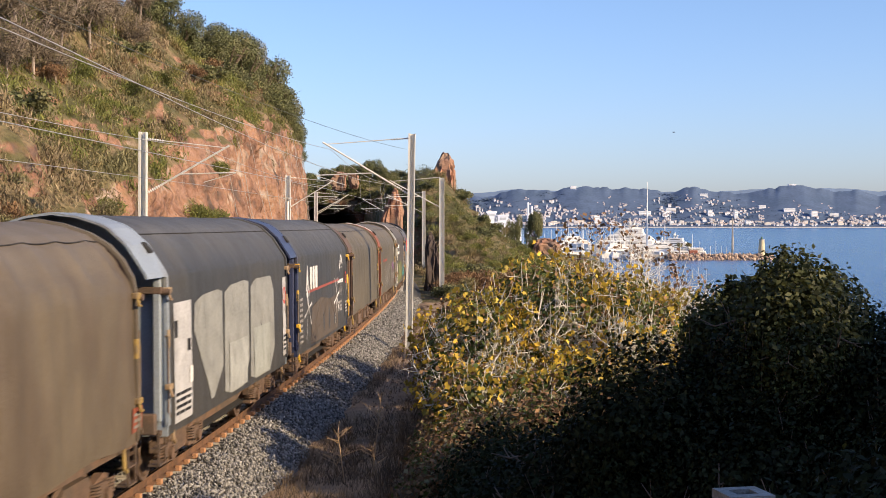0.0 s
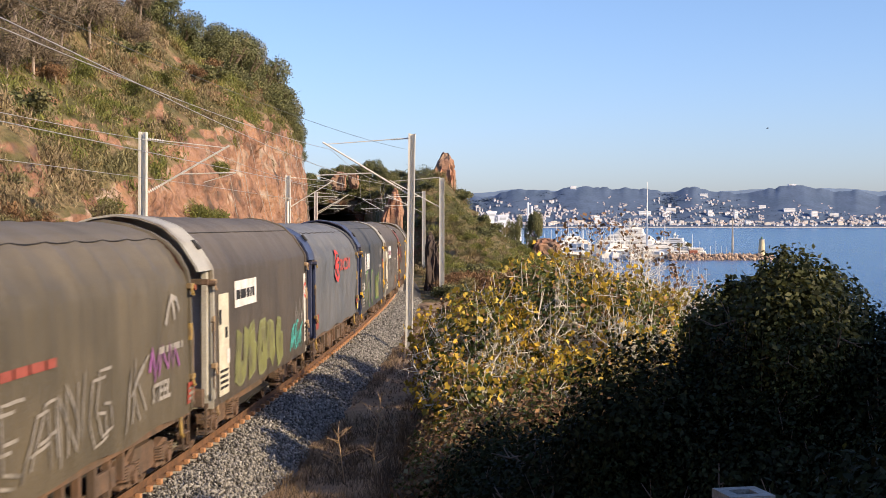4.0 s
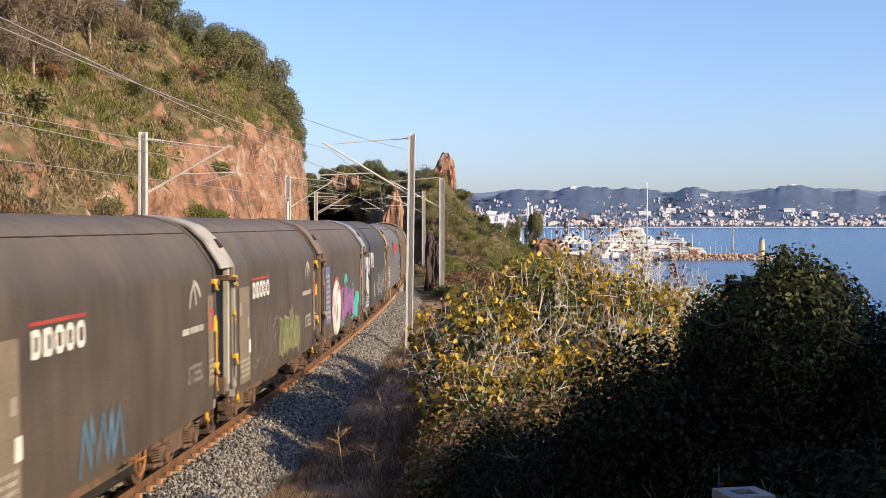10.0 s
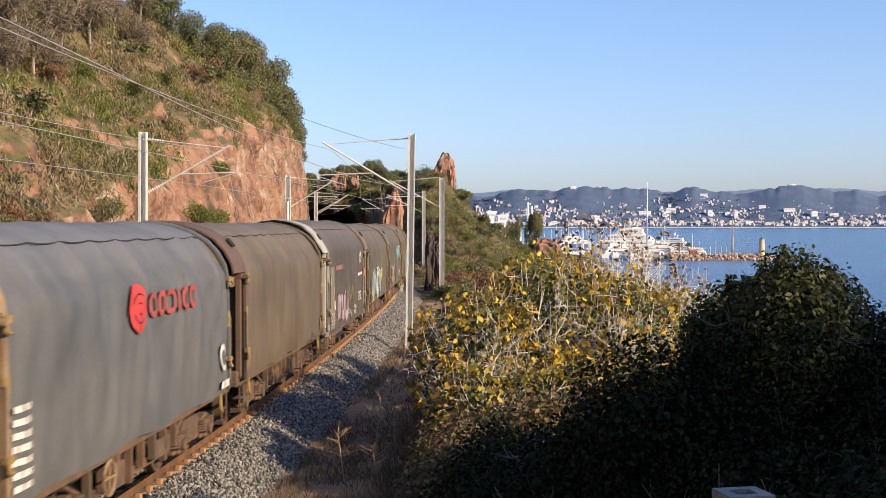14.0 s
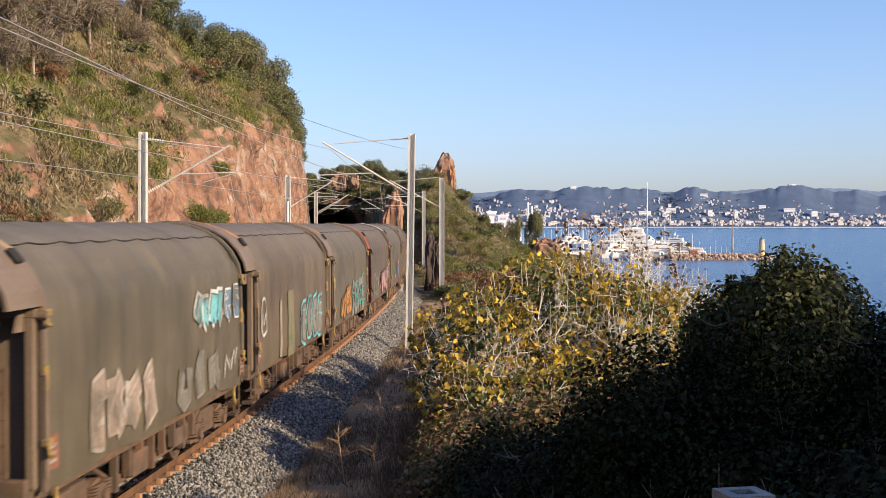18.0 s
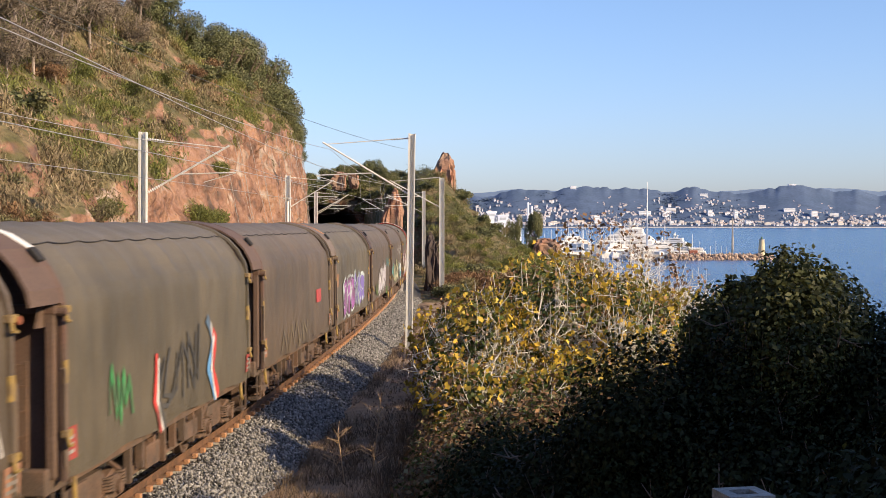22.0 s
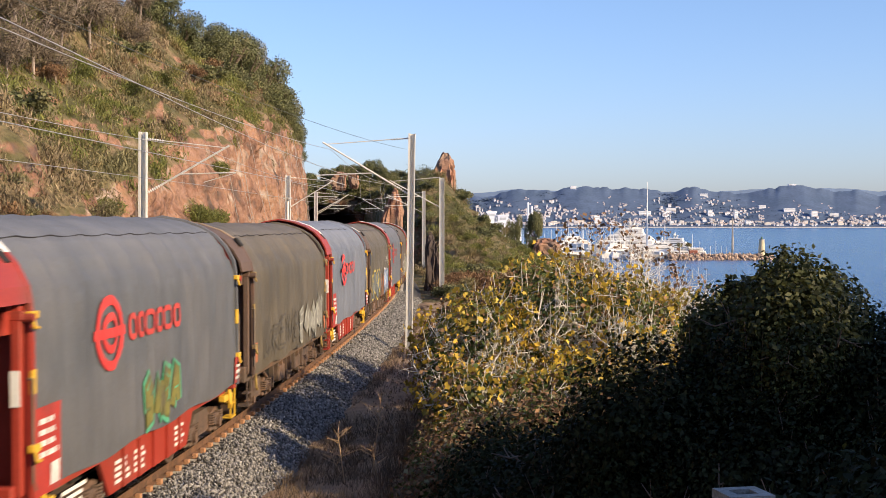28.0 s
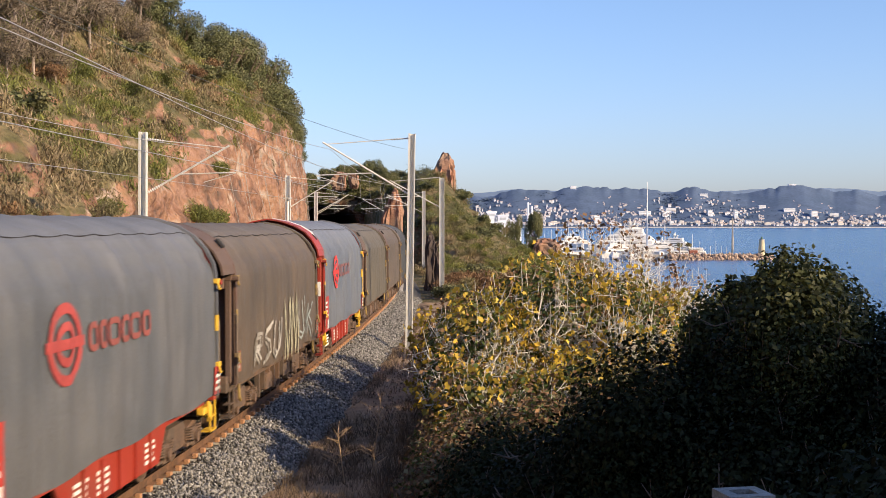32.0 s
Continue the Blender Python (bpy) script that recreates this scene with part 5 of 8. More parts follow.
bars(5, INK, 2.25, 4.05, 2.6, 2.95, 1, 8)
board(5, 0.7, 1.5, 1.0, 2.85, CREAM_, seed=4)
board(5, 10.3, 10.85, 1.15, 2.87, PANEL_WHITE, ring=True, seed=5)
piece(5, 2.2, 7.4, 0.95, 2.3, 5, LIME, (0.20, 0.22, 0.10), None, 6, 0.06)
piece(5, 8.4, 10.1, 1.0, 1.9, 3, None, TEAL, seed=9, thick=0.09)
scrawl(5, 9.0, 10.1, 1.7, 2.2, DIM, 8, 6)
roundel(6, 5.0, 2.85, (0.56, 0.055, 0.05), (0.36, 0.07, 0.06))
end_labels(6, (0.25, 0.05, 0.04), 9)
plain(6, YEL_, 10.4, 10.7, 1.2, 1.4, "data_label", 0.02)
arrow_sign(7, 2.05, 2.5, W_)
arch_sign(7, 9.3, 2.95, DIM)
piece(7, 2.1, 5.9, 0.95, 2.3, 3, SMOKE, (0.20, 0.19, 0.17), GREEN, 11, 0.06)
piece(7, 6.5, 8.4, 1.05, 2.15, 2, LIME, GREEN, None, 12, 0.06)
scrawl(7, 8.5, 9.6, 1.6, 2.2, DIM, 9, 7)
board(7, 10.2, 10.8, 1.25, 2.85, PANEL_DARK, dark=(0.3, 0.29, 0.28), ring=True, seed=6)
plain(7, PANEL_DARK, 0.7, 1.65, 2.1, 2.9, "door_panel", 0.012)
bars(7, DIM, 0.8, 1.6, 1.05, 2.0, 8, 10)
plain(7, W_, 1.45, 1.75, 1.7, 1.95, "plate", 0.018)
plain(8, W_, 2.7, 4.8, 2.5, 3.08, "sign_board", 0.012)
bars(8, (0.16, 0.03, 0.05), 2.85, 4.65, 2.58, 2.98, 1, 11)
board(8, 0.95, 2.0, 1.15, 2.88, CREAM_, dark=SMOKE, seed=7)
board(8, 10.3, 10.85, 1.25, 2.87, PANEL_WHITE, ring=True, seed=8)
piece(8, 2.2, 7.5, 0.95, 2.55, 5, SMOKE, (0.23, 0.21, 0.19), None, 13, 0.06)
for u in (3.2, 5.6, 7.3, 8.2):
    bm = bmn()
    stroke(bm, [(u - 0.35, 2.3), (u + 0.35, 2.4)], 0.04)
    stroke(bm, [(u - 0.05, 2.75), (u + 0.05, 1.95)], 0.04)
    stroke(bm, [(u - 0.2, 2.55), (u + 0.22, 2.15)], 0.03)
    mark(8, "graffiti_star", bm, CREAM_, 0.02)
scrawl(8, 7.6, 9.2, 1.0, 1.5, ORANGE_, 6, 8, 0.09)
roundel(9, 2.9, 2.4, (0.16, 0.055, 0.045), (0.105, 0.074, 0.064), 0.4)
arch_sign(9, 9.2, 2.9, (0.24, 0.225, 0.20))
words(9, "STEEL", 8.7, 1.6, 0.36, (0.17, 0.16, 0.15))
end_labels(9, (0.27, 0.055, 0.045), 12)
for w in (10, 11):
    mark(w, "lettering_block", stroke(bmn(), [(2.05, 2.99), (3.95, 2.99)], 0.05), (0.30, 0.05, 0.04), 0.012)
    bm = bmn()
    for k in range(5):
        a = 2.1 + k * 0.37
        rect(bm, a, a + 0.12, 2.60, 2.92) if k < 2 else None
        stroke(bm, oval(a + 0.15, 2.76, 0.11, 0.13, 12, power=0.6), 0.085, True)
    mark(w, "lettering", bm, W_, 0.018)
    board(w, 0.75, 1.75, 1.0, 2.88, PANEL_TAN, dark=DIM, seed=9 + w)
    arch_sign(w, 9.35, 2.95, (0.36, 0.345, 0.32))
    words(w, "STEEL", 8.8, 1.5, 0.40, DIM if w == 11 else (0.17, 0.16, 0.15))
    board(w, 10.2, 10.8, 1.3, 2.87, PANEL_TAN, dark=DIM, ring=True, seed=20 + w)
scrawl(10, 3.6, 5.4, 1.0, 1.7, (0.08, 0.17, 0.28), 11, 9, 0.08)
piece(11, 2.1, 5.0, 1.0, 2.3, 3, None, (0.19, 0.18, 0.17), None, 15, 0.05)
piece(11, 5.1, 8.0, 0.95, 2.2, 4, (0.15, 0.17, 0.07), (0.30, 0.31, 0.20), None, 16, 0.06)
plain(12, (0.10, 0.13, 0.24), 0.75, 1.8, 1.25, 2.88, "data_panel", 0.012)
bars(12, DIM, 0.85, 1.7, 1.35, 2.7, 9, 14, lift=0.018)
mark(12, "graffiti_fill", poly(bmn(), oval(3.3, 1.6, 1.12, 0.86, 26)), W_, 0.012)
mark(12, "graffiti_edge", stroke(bmn(), oval(3.3, 1.6, 1.15, 0.88, 26, -0.2, 3.6), 0.13), (0.45, 0.06, 0.10), 0.018)
mark(12, "graffiti_outline", stroke(bmn(), [(2.9, 1.2), (3.1, 1.8), (3.6, 2.2), (4.1, 2.1)], 0.05), (0.3, 0.2, 0.2), 0.024)
piece(12, 4.5, 8.2, 0.95, 2.3, 4, PURPLE, (0.10, 0.05, 0.10), TEAL, 17, 0.06)
piece(12, 8.1, 10.1, 0.95, 2.0, 1, (0.05, 0.38, 0.35), TEAL, None, 18, 0.06, inner=False, wobble=0.25)
mark(12, "graffiti_fill", poly(bmn(), [(5.2, 2.2), (5.4, 2.5), (6.0, 2.52), (6.3, 2.2), (5.8, 2.3)]), TEAL, 0.02)
board(12, 10.2, 10.8, 1.2, 2.85, PANEL_TAN, dark=DIM, ring=True, seed=33)
arrow_sign(13, 1.95, 2.5, W_)
board(13, 0.6, 1.65, 0.98, 2.88, PANEL_GREY, seed=34)
board(13, 10.2, 10.75, 1.1, 2.88, PANEL_GREY, ring=True, seed=35)
piece(13, 6.2, 9.9, 0.98, 2.25, 3, None, (0.48, 0.47, 0.46), None, 19, 0.055)
mark(13, "graffiti_outline", stroke(bmn(), oval(2.2, 1.8, 0.3, 0.5, 14, 0.5, 5.0) + [(2.0, 1.0)], 0.045), (0.22, 0.34, 0.33), 0.014)
mark(13, "graffiti_fill", poly(bmn(), [(4.05, 1.75), (4.3, 1.85), (4.6, 1.5), (4.85, 1.15), (4.6, 1.1), (4.2, 1.4)]), (0.40, 0.36, 0.30), 0.014)
bars(13, DIM, 5.5, 6.1, 1.4, 1.75, 4, 15)
roundel(14, 4.95, 2.92, (0.42, 0.05, 0.05), (0.30, 0.07, 0.06), 0.30)
bars(14, W_, 0.4, 0.9, 1.2, 2.2, 7, 16)
mark(14, "graffiti_outline", stroke(bmn(), oval(10.2, 1.7, 0.2, 0.2, 12), 0.1, True), W_, 0.014)
bars(14, W_, 9.9, 10.6, 1.1, 1.35, 1, 17)
end_labels(15, (0.20, 0.12, 0.07), 18)
bars(16, (0.26, 0.13, 0.11), 2.15, 3.95, 2.66, 2.93, 1, 19)
board(16, 0.75, 1.7, 1.0, 2.85, PANEL_TAN, dark=DIM, seed=36)
piece(16, 2.4, 5.4, 1.0, 2.2, 3, (0.36, 0.29, 0.32), (0.18, 0.09, 0.13), None, 20, 0.06)
scrawl(16, 5.6, 7.2, 1.5, 2.1, (0.22, 0.20, 0.08), 9, 10, 0.09)
piece(16, 5.6, 8.0, 0.95, 1.5, 2, None, DIM, None, 21, 0.08)
arch_sign(16, 9.4, 2.95, (0.52, 0.50, 0.47))
words(16, "STEEL", 8.5, 1.45, 0.42, (0.42, 0.40, 0.37))
board(16, 10.15, 10.8, 1.2, 2.87, PANEL_TAN, dark=DIM, ring=True, seed=37)
piece(17, 2.4, 6.6, 0.95, 2.3, 4, (0.24, 0.31, 0.32), (0.10, 0.13, 0.14), (0.40, 0.44, 0.42), 22, 0.07)
scrawl(17, 1.9, 2.8, 1.0, 1.6, YEL_, 6, 11, 0.12)
scrawl(17, 6.5, 7.2, 1.7, 2.3, YEL_, 6, 12, 0.12)
end_labels(17, (0.34, 0.10, 0.06), 20)
piece(18, 7.2, 9.2, 2.3, 3.0, 4, CYAN, (0.06, 0.16, 0.20), W_, 23, 0.04)
piece(18, 9.3, 10.6, 2.3, 3.0, 2, (0.12, 0.20, 0.30), W_, None, 24, 0.04)
piece(18, 1.8, 4.7, 0.98, 2.35, 4, (0.30, 0.24, 0.20), (0.40, 0.36, 0.32), None, 25, 0.06)
piece(18, 6.0, 9.0, 0.95, 2.1, 3, (0.155, 0.15, 0.13), (0.20, 0.19, 0.17), None, 26, 0.06)
scrawl(18, 9.2, 10.2, 1.4, 1.75, (0.45, 0.43, 0.40), 8, 13, 0.07)
end_labels(18, (0.20, 0.09, 0.06), 22)
mark(19, "graffiti_outline", stroke(bmn(), oval(0.95, 2.15, 0.34, 0.40, 18), 0.07, True), W_, 0.014)
scrawl(19, 0.75, 1.25, 1.95, 2.25, W_, 5, 14, 0.06)
plain(19, (0.27, 0.24, 0.19), 2.9, 3.15, 1.1, 2.4, "painted_patch")
plain(19, (0.16, 0.15, 0.095), 4.0, 4.9, 1.0, 2.55, "painted_patch")
mark(19, "graffiti_outline", stroke(bmn(), [(4.1, 1.5), (4.5, 1.35), (4.9, 1.5)], 0.05), GREEN, 0.016)
piece(19, 6.0, 9.8, 0.95, 2.4, 4, (0.19, 0.185, 0.17), (0.10, 0.10, 0.10), CYAN, 27, 0.06)
end_labels(19, (0.22, 0.08, 0.05), 23)
piece(20, 2.1, 5.0, 0.98, 2.1, 4, ORANGE_, (0.12, 0.06, 0.03), None, 28, 0.05, inner=True)
words(20, "SOITE", 5.3, 1.05, 1.62, (0.21, 0.20, 0.185), 0.1, 0.05, 0.92, 0.012, "graffiti_letters")
piece(20, 5.25, 9.6, 0.95, 2.5, 4, None, TEAL, None, 29, 0.07, inner=False)
end_labels(20, (0.36, 0.12, 0.05), 24)
plain(20, YEL_, 0.25, 0.55, 2.2, 2.5, "data_label")
piece(21, 1.7, 4.8, 0.95, 2.3, 3, None, (0.30, 0.33, 0.29), None, 30, 0.06)
piece(21, 5.0, 9.4, 0.95, 2.3, 5, (0.36, 0.22, 0.22), (0.11, 0.06, 0.06), None, 31, 0.06)
scrawl(21, 9.4, 10.4, 1.7, 2.4, (0.5, 0.48, 0.46), 7, 15, 0.07)
end_labels(21, (0.30, 0.16, 0.10), 25)
scrawl(22, 1.9, 2.9, 1.5, 2.1, (0.06, 0.30, 0.10), 9, 16, 0.07)
piece(22, 4.4, 6.9, 0.95, 2.6, 2, None, (0.06, 0.06, 0.06), None, 32, 0.09)
for du, c in ((0.0, BLUE_), (0.22, W_), (0.42, RED_)):
    mark(22, "graffiti_ribbon", stroke(bmn(), [(7.3 + du, 2.5 - du * 0.6), (7.7 + du * 0.5, 2.1), (7.3 + du, 1.6), (7.9 + du * 0.4, 1.05)], 0.18), c, 0.014 + du * 0.01)
    mark(22, "graffiti_ribbon", stroke(bmn(), [(4.1 + du * 0.6, 2.2 - du * 0.4), (4.0 + du * 0.6, 1.5), (4.4 + du * 0.5, 1.0)], 0.13), (RED_, W_, (0.06, 0.06, 0.06))[int(du * 5)], 0.014 + du * 0.01)
end_labels(22, (0.28, 0.06, 0.05), 26)
plain(23, (0.34, 0.06, 0.06), 8.1, 9.0, 2.0, 2.35, "painted_patch")
scrawl(23, 2.5, 6.5, 1.2, 1.7, (0.19, 0.155, 0.10), 14, 17, 0.06)
end_labels(23, (0.26, 0.13, 0.08), 27)
piece(24, 2.1, 5.4, 0.95, 2.55, 3, PURPLE, (0.12, 0.05, 0.14), (0.45, 0.52, 0.52), 33, 0.07)
piece(24, 5.3, 8.8, 0.95, 2.6, 3, VIOLET, (0.36, 0.44, 0.46), (0.45, 0.52, 0.52), 34, 0.07)
plain(24, (0.26, 0.14, 0.075), 0.3, 0.75, 2.2, 2.6, "data_label")
end_labels(24, (0.25, 0.12, 0.06), 28)
piece(25, 3.8, 8.2, 0.95, 2.5, 4, (0.44, 0.42, 0.46), (0.14, 0.12, 0.13), W_, 35, 0.07)
piece(25, 1.9, 3.5, 0.95, 1.7, 2, (0.13, 0.18, 0.06), (0.08, 0.10, 0.04), None, 36, 0.06)
scrawl(25, 8.4, 10.5, 2.2, 2.6, (0.08, 0.26, 0.26), 11, 18, 0.07)
plain(25, GREEN, 8.4, 8.9, 0.95, 1.3, "painted_patch")
end_labels(25, (0.30, 0.12, 0.10), 29)
piece(26, 2.4, 6.7, 0.95, 2.35, 5, (0.38, 0.36, 0.24), (0.20, 0.24, 0.12), None, 37, 0.06)
piece(26, 7.1, 9.6, 0.95, 2.3, 2, (0.09, 0.26, 0.27), W_, None, 38, 0.08)
scrawl(26, 5.9, 9.8, 2.55, 2.95, (0.48, 0.46, 0.43), 14, 19, 0.06)
scrawl(26, 0.9, 2.2, 1.5, 2.1, (0.10, 0.30, 0.28), 9, 20, 0.08)
end_labels(26, (0.20, 0.12, 0.16), 30)
piece(27, 1.6, 9.8, 0.95, 2.5, 5, (0.47, 0.43, 0.40), (0.12, 0.09, 0.08), (0.42, 0.20, 0.25), 39, 0.10)
end_labels(27, (0.20, 0.07, 0.06), 31)
for w, fade in ((28, None), (30, None), (32, (0.24, 0.075, 0.065)), (34, (0.2, 0.09, 0.09))):
    roundel(w, 3.0, 2.68, (0.55, 0.05, 0.045) if w != 32 else (0.34, 0.06, 0.055), fade or (0.45, 0.06, 0.05))
    plain(w, (0.34, 0.04, 0.03), 0.3, 1.1, 1.05, 2.05, "data_label", 0.012)
    bars(w, W_, 0.4, 1.0, 1.45, 1.95, 4, 40 + w, lift=0.02)
    plain(w, W_, 0.72, 1.02, 1.12, 1.38, "plate", 0.02)
    plain(w, (0.34, 0.05, 0.04), 10.4, 10.85, 1.1, 1.6, "data_label", 0.012)
    bars(w, W_, 10.45, 10.8, 1.15, 1.5, 3, w, lift=0.02)
    for y, s in ((-4.75, 1), (4.75, 1)):
        put("jack_bracket", M["bracket"], WAGONS[w], None, pose(1.34, y, -0.06), "yellow jacking bracket")
    bm = bmn()
    rg = np.random.default_rng(w)
    for y0, y1 in ((-3.9, -3.0), (-1.8, -1.1), (-0.9, -0.3), (1.3, 1.9)):
        for k in range(4):
            box(bm, 1.262, 1.266, y0, y1 - rg.uniform(0, 0.2), 0.52 + k * 0.09, 0.57 + k * 0.09)
    part("lettering", bm, WHITE, WAGONS[w])
    bm = bmn()
    box(bm, 1.245, 1.352, LEAD - 0.17, LEAD - 0.155, 2.1, 2.5)
    part("numeral_one", bm, WHITE, WAGONS[w])
piece(28, 4.5, 6.5, 0.98, 2.0, 4, (0.17, 0.16, 0.04), (0.10, 0.12, 0.04), (0.08, 0.34, 0.20), 40, 0.04)
piece(29, 1.3, 6.0, 0.95, 2.2, 5, None, (0.085, 0.08, 0.07), None, 41, 0.06)
piece(29, 6.0, 10.2, 0.95, 2.3, 4, (0.22, 0.215, 0.19), (0.34, 0.34, 0.29), None, 42, 0.07)
end_labels(29, (0.36, 0.13, 0.06), 33)
piece(31, 1.2, 6.0, 0.95, 2.2, 4, (0.15, 0.17, 0.17), (0.07, 0.09, 0.11), YEL_, 43, 0.08)
scrawl(31, 6.0, 7.6, 1.0, 1.9, (0.30, 0.12, 0.05), 8, 21, 0.10)
mark(31, "graffiti_ribbon", stroke(bmn(), [(7.7, 2.0), (7.9, 1.5), (7.8, 1.0)], 0.12), BLUE_, 0.014)
piece(31, 8.2, 10.2, 0.98, 2.3, 3, (0.16, 0.24, 0.40), W_, None, 44, 0.08)
scrawl(31, 9.0, 10.3, 2.45, 2.7, W_, 6, 22, 0.09)
end_labels(31, (0.24, 0.06, 0.05), 34)
piece(33, 1.9, 5.2, 0.98, 2.1, 3, None, (0.46, 0.44, 0.40), None, 45, 0.09)
scrawl(33, 5.6, 7.6, 1.0, 2.4, (0.42, 0.40, 0.28), 9, 23, 0.09)
piece(33, 7.4, 10.0, 1.0, 2.4, 2, None, (0.30, 0.34, 0.33), None, 46, 0.07)
end_labels(33, (0.24, 0.10, 0.06), 35)
put("handwheel", M["handwheel"], WAGONS[10], PAINT["orange"], pose(1.28, 1.0, 0.7), "orange handbrake wheel")
put("handwheel", M["handwheel"], WAGONS[8], PAINT["tan"], pose(1.28, 0.6, 0.7), "tan handbrake wheel")
put("handwheel", M["handwheel"], WAGONS[14], PAINT["tan"], pose(1.28, -1.5, 0.7), "tan handbrake wheel")


# ---- overhead line ----


def h_mast(x, y, top, base=None, width=0.24, label="pale grey steel H-section overhead line mast", lean=0.0):
    """An H-section mast: two flanges and a web, on a concrete foot."""
    base = gz(x, y) if base is None else base
    e = empty("catenary_mast", pose(x, y, base, 0, lean, 0))
    tagged(e, label, "mast", "overhead line masts")
    h = top - base
    bm = bmn()
    box(bm, -width / 2, -width / 2 + 0.075, -width / 2, width / 2, -0.6, h)
    part("flange", bm, MAST_PAINT, e)
    bm = bmn()
    box(bm, width / 2 - 0.03, width / 2, -width / 2, width / 2, -0.6, h)
    part("flange", bm, MAST_PAINT, e)
    bm = bmn()
    box(bm, -width / 2 + 0.075, width / 2 - 0.03, 0.04, 0.064, -0.6, h - 0.01)
    part("web", bm, MAST_PAINT, e)
    bm = bmn()
    box(bm, -0.35, 0.35, -0.35, 0.35, -0.8, 0.06, 0.04)
    part("foot", bm, CONCRETE, e)
    return e


def insulator(bm, a, b, r=0.055, n=7):
    a, b = Vector(a), Vector(b)
    for i in range(n):
        p = a.lerp(b, (i + 0.5) / n)
        d = (b - a).normalized() * 0.018
        tube(bm, p - d, p + d, r, r * 0.7, seg=8)
    tube(bm, a, b, 0.02, seg=6)


def cantilever(mast, reach, side, low=5.2, high=6.95, drop=5.55):
    """A bracket arm: stay, strut with insulators and the arm that steadies the contact wire."""
    z0 = mast.matrix_basis.translation.z
    lo, hi, dr = low - z0, high - z0, drop - z0
    bm = bmn()
    tip = Vector((side * reach, 0, hi))
    foot, head = Vector((side * 0.12, 0, lo)), Vector((side * 0.12, 0, hi + 0.28))
    tube(bm, foot.lerp(tip, 0.17), tip + (tip - foot).normalized() * 0.15, 0.035, seg=8)
    part("strut", bm, MAST_PAINT, mast)
    bm = bmn()
    tube(bm, head.lerp(tip, 0.22), tip, 0.018, seg=6)
    part("stay", bm, MAST_PAINT, mast)
    bm = bmn()
    insulator(bm, foot, foot.lerp(tip, 0.17))
    part("insulator", bm, CERAMIC, mast)
    bm = bmn()
    insulator(bm, head, head.lerp(tip, 0.22), 0.045)
    part("insulator", bm, CERAMIC, mast)
    bm = bmn()
    mid = foot.lerp(tip, 0.42)
    tube(bm, mid, (side * (reach + 0.35), 0, dr + 0.35), 0.022, seg=6)
    part("registration_arm", bm, MAST_PAINT, mast)
    bm = bmn()
    tube(bm, (side * (reach + 0.35), 0, dr + 0.33), (side * (reach - 0.75), 0, dr), 0.014, seg=6)
    part("steady_arm", bm, MAST_PAINT, mast)


MAST_A = h_mast(-1.32, 50.0, 7.56, width=0.27, lean=0.9)
cantilever(MAST_A, 3.3, -1, 5.25, 7.1)
MAST_L1 = h_mast(-10.43, 45.0, 7.27, base=-0.6, width=0.27, lean=0.5)
cantilever(MAST_L1, 2.85, 1, 5.15, 6.75)
MAST_R2 = h_mast(-0.08, 88.0, 7.2, base=-0.9, width=0.34)
cantilever(MAST_R2, 3.4, -1)
MAST_L2 = h_mast(-10.5, 88.0, 7.35, base=-0.6, width=0.34)
cantilever(MAST_L2, 3.0, 1)
MAST_R3 = h_mast(-1.95, 132.0, 7.4, base=-0.9, width=0.34)
cantilever(MAST_R3, 3.6, -1)
MAST_L3 = h_mast(-12.9, 132.0, 7.3, base=-0.6, width=0.34)
cantilever(MAST_L3, 3.2, 1)
MAST_R4 = h_mast(-6.4, 158.0, 7.2, base=-0.8, width=0.3)
cantilever(MAST_R4, 3.2, -1)
MAST_L4 = h_mast(-15.4, 158.0, 7.0, base=-0.6, width=0.3)
cantilever(MAST_L4, 3.0, 1)
bm = bmn()
tube(bm, (0, -0.14, 4.2), (0, -0.14, 6.2), 0.10, seg=10)
tube(bm, (0.3, -0.14, 6.4), (-0.3, -0.14, 6.4), 0.05, seg=8)
part("tension_weight", bm, MAST_PAINT, MAST_L2)


def wire(name, pts, r, material, label):
    bm = bmn()
    rope(bm, pts, r)
    tagged(obj(name, bm, material), label, "wire", "overhead wires")


def span(a, b, sag, n=12):
    a, b = Vector(a), Vector(b)
    return [a.lerp(b, i / n) - Vector((0, 0, 4 * sag * (i / n) * (1 - i / n))) for i in range(n + 1)]


def catenary(w, stops, high, low, label):
    """Messenger, auxiliary and contact wire over one track, with droppers."""
    tops = [at(s, w + dw, high) for s, dw in stops]
    con = [at(s, w + (0.2 if i % 2 else -0.2), low) for i, (s, dw) in enumerate(stops)]
    mes, cw, drops = [], [], []
    for a, b, c, d in zip(tops, tops[1:], con, con[1:]):
        near = a.y < 48
        m = span(a, b, 0.30)
        mes += m[:-1]
        k = span(c, d, 0.02)
        cw += k[:-1]
        drops += [(m[i], k[i]) for i in ((10,) if near else (2, 5, 7, 10)) if m[i].y > 46]
    wire("messenger_wire", mes + [tops[-1]], 0.009, WIRE, "grey stranded messenger wire over the " + label)
    wire("contact_wire", cw + [con[-1]], 0.008, WIRE, "grey copper contact wire over the " + label)
    for a, b in drops:
        bm = bmn()
        tube(bm, a, b, 0.005, seg=4)
        tagged(obj("dropper", bm, WIRE), "thin vertical dropper between two wires", "dropper", "droppers of the overhead line")


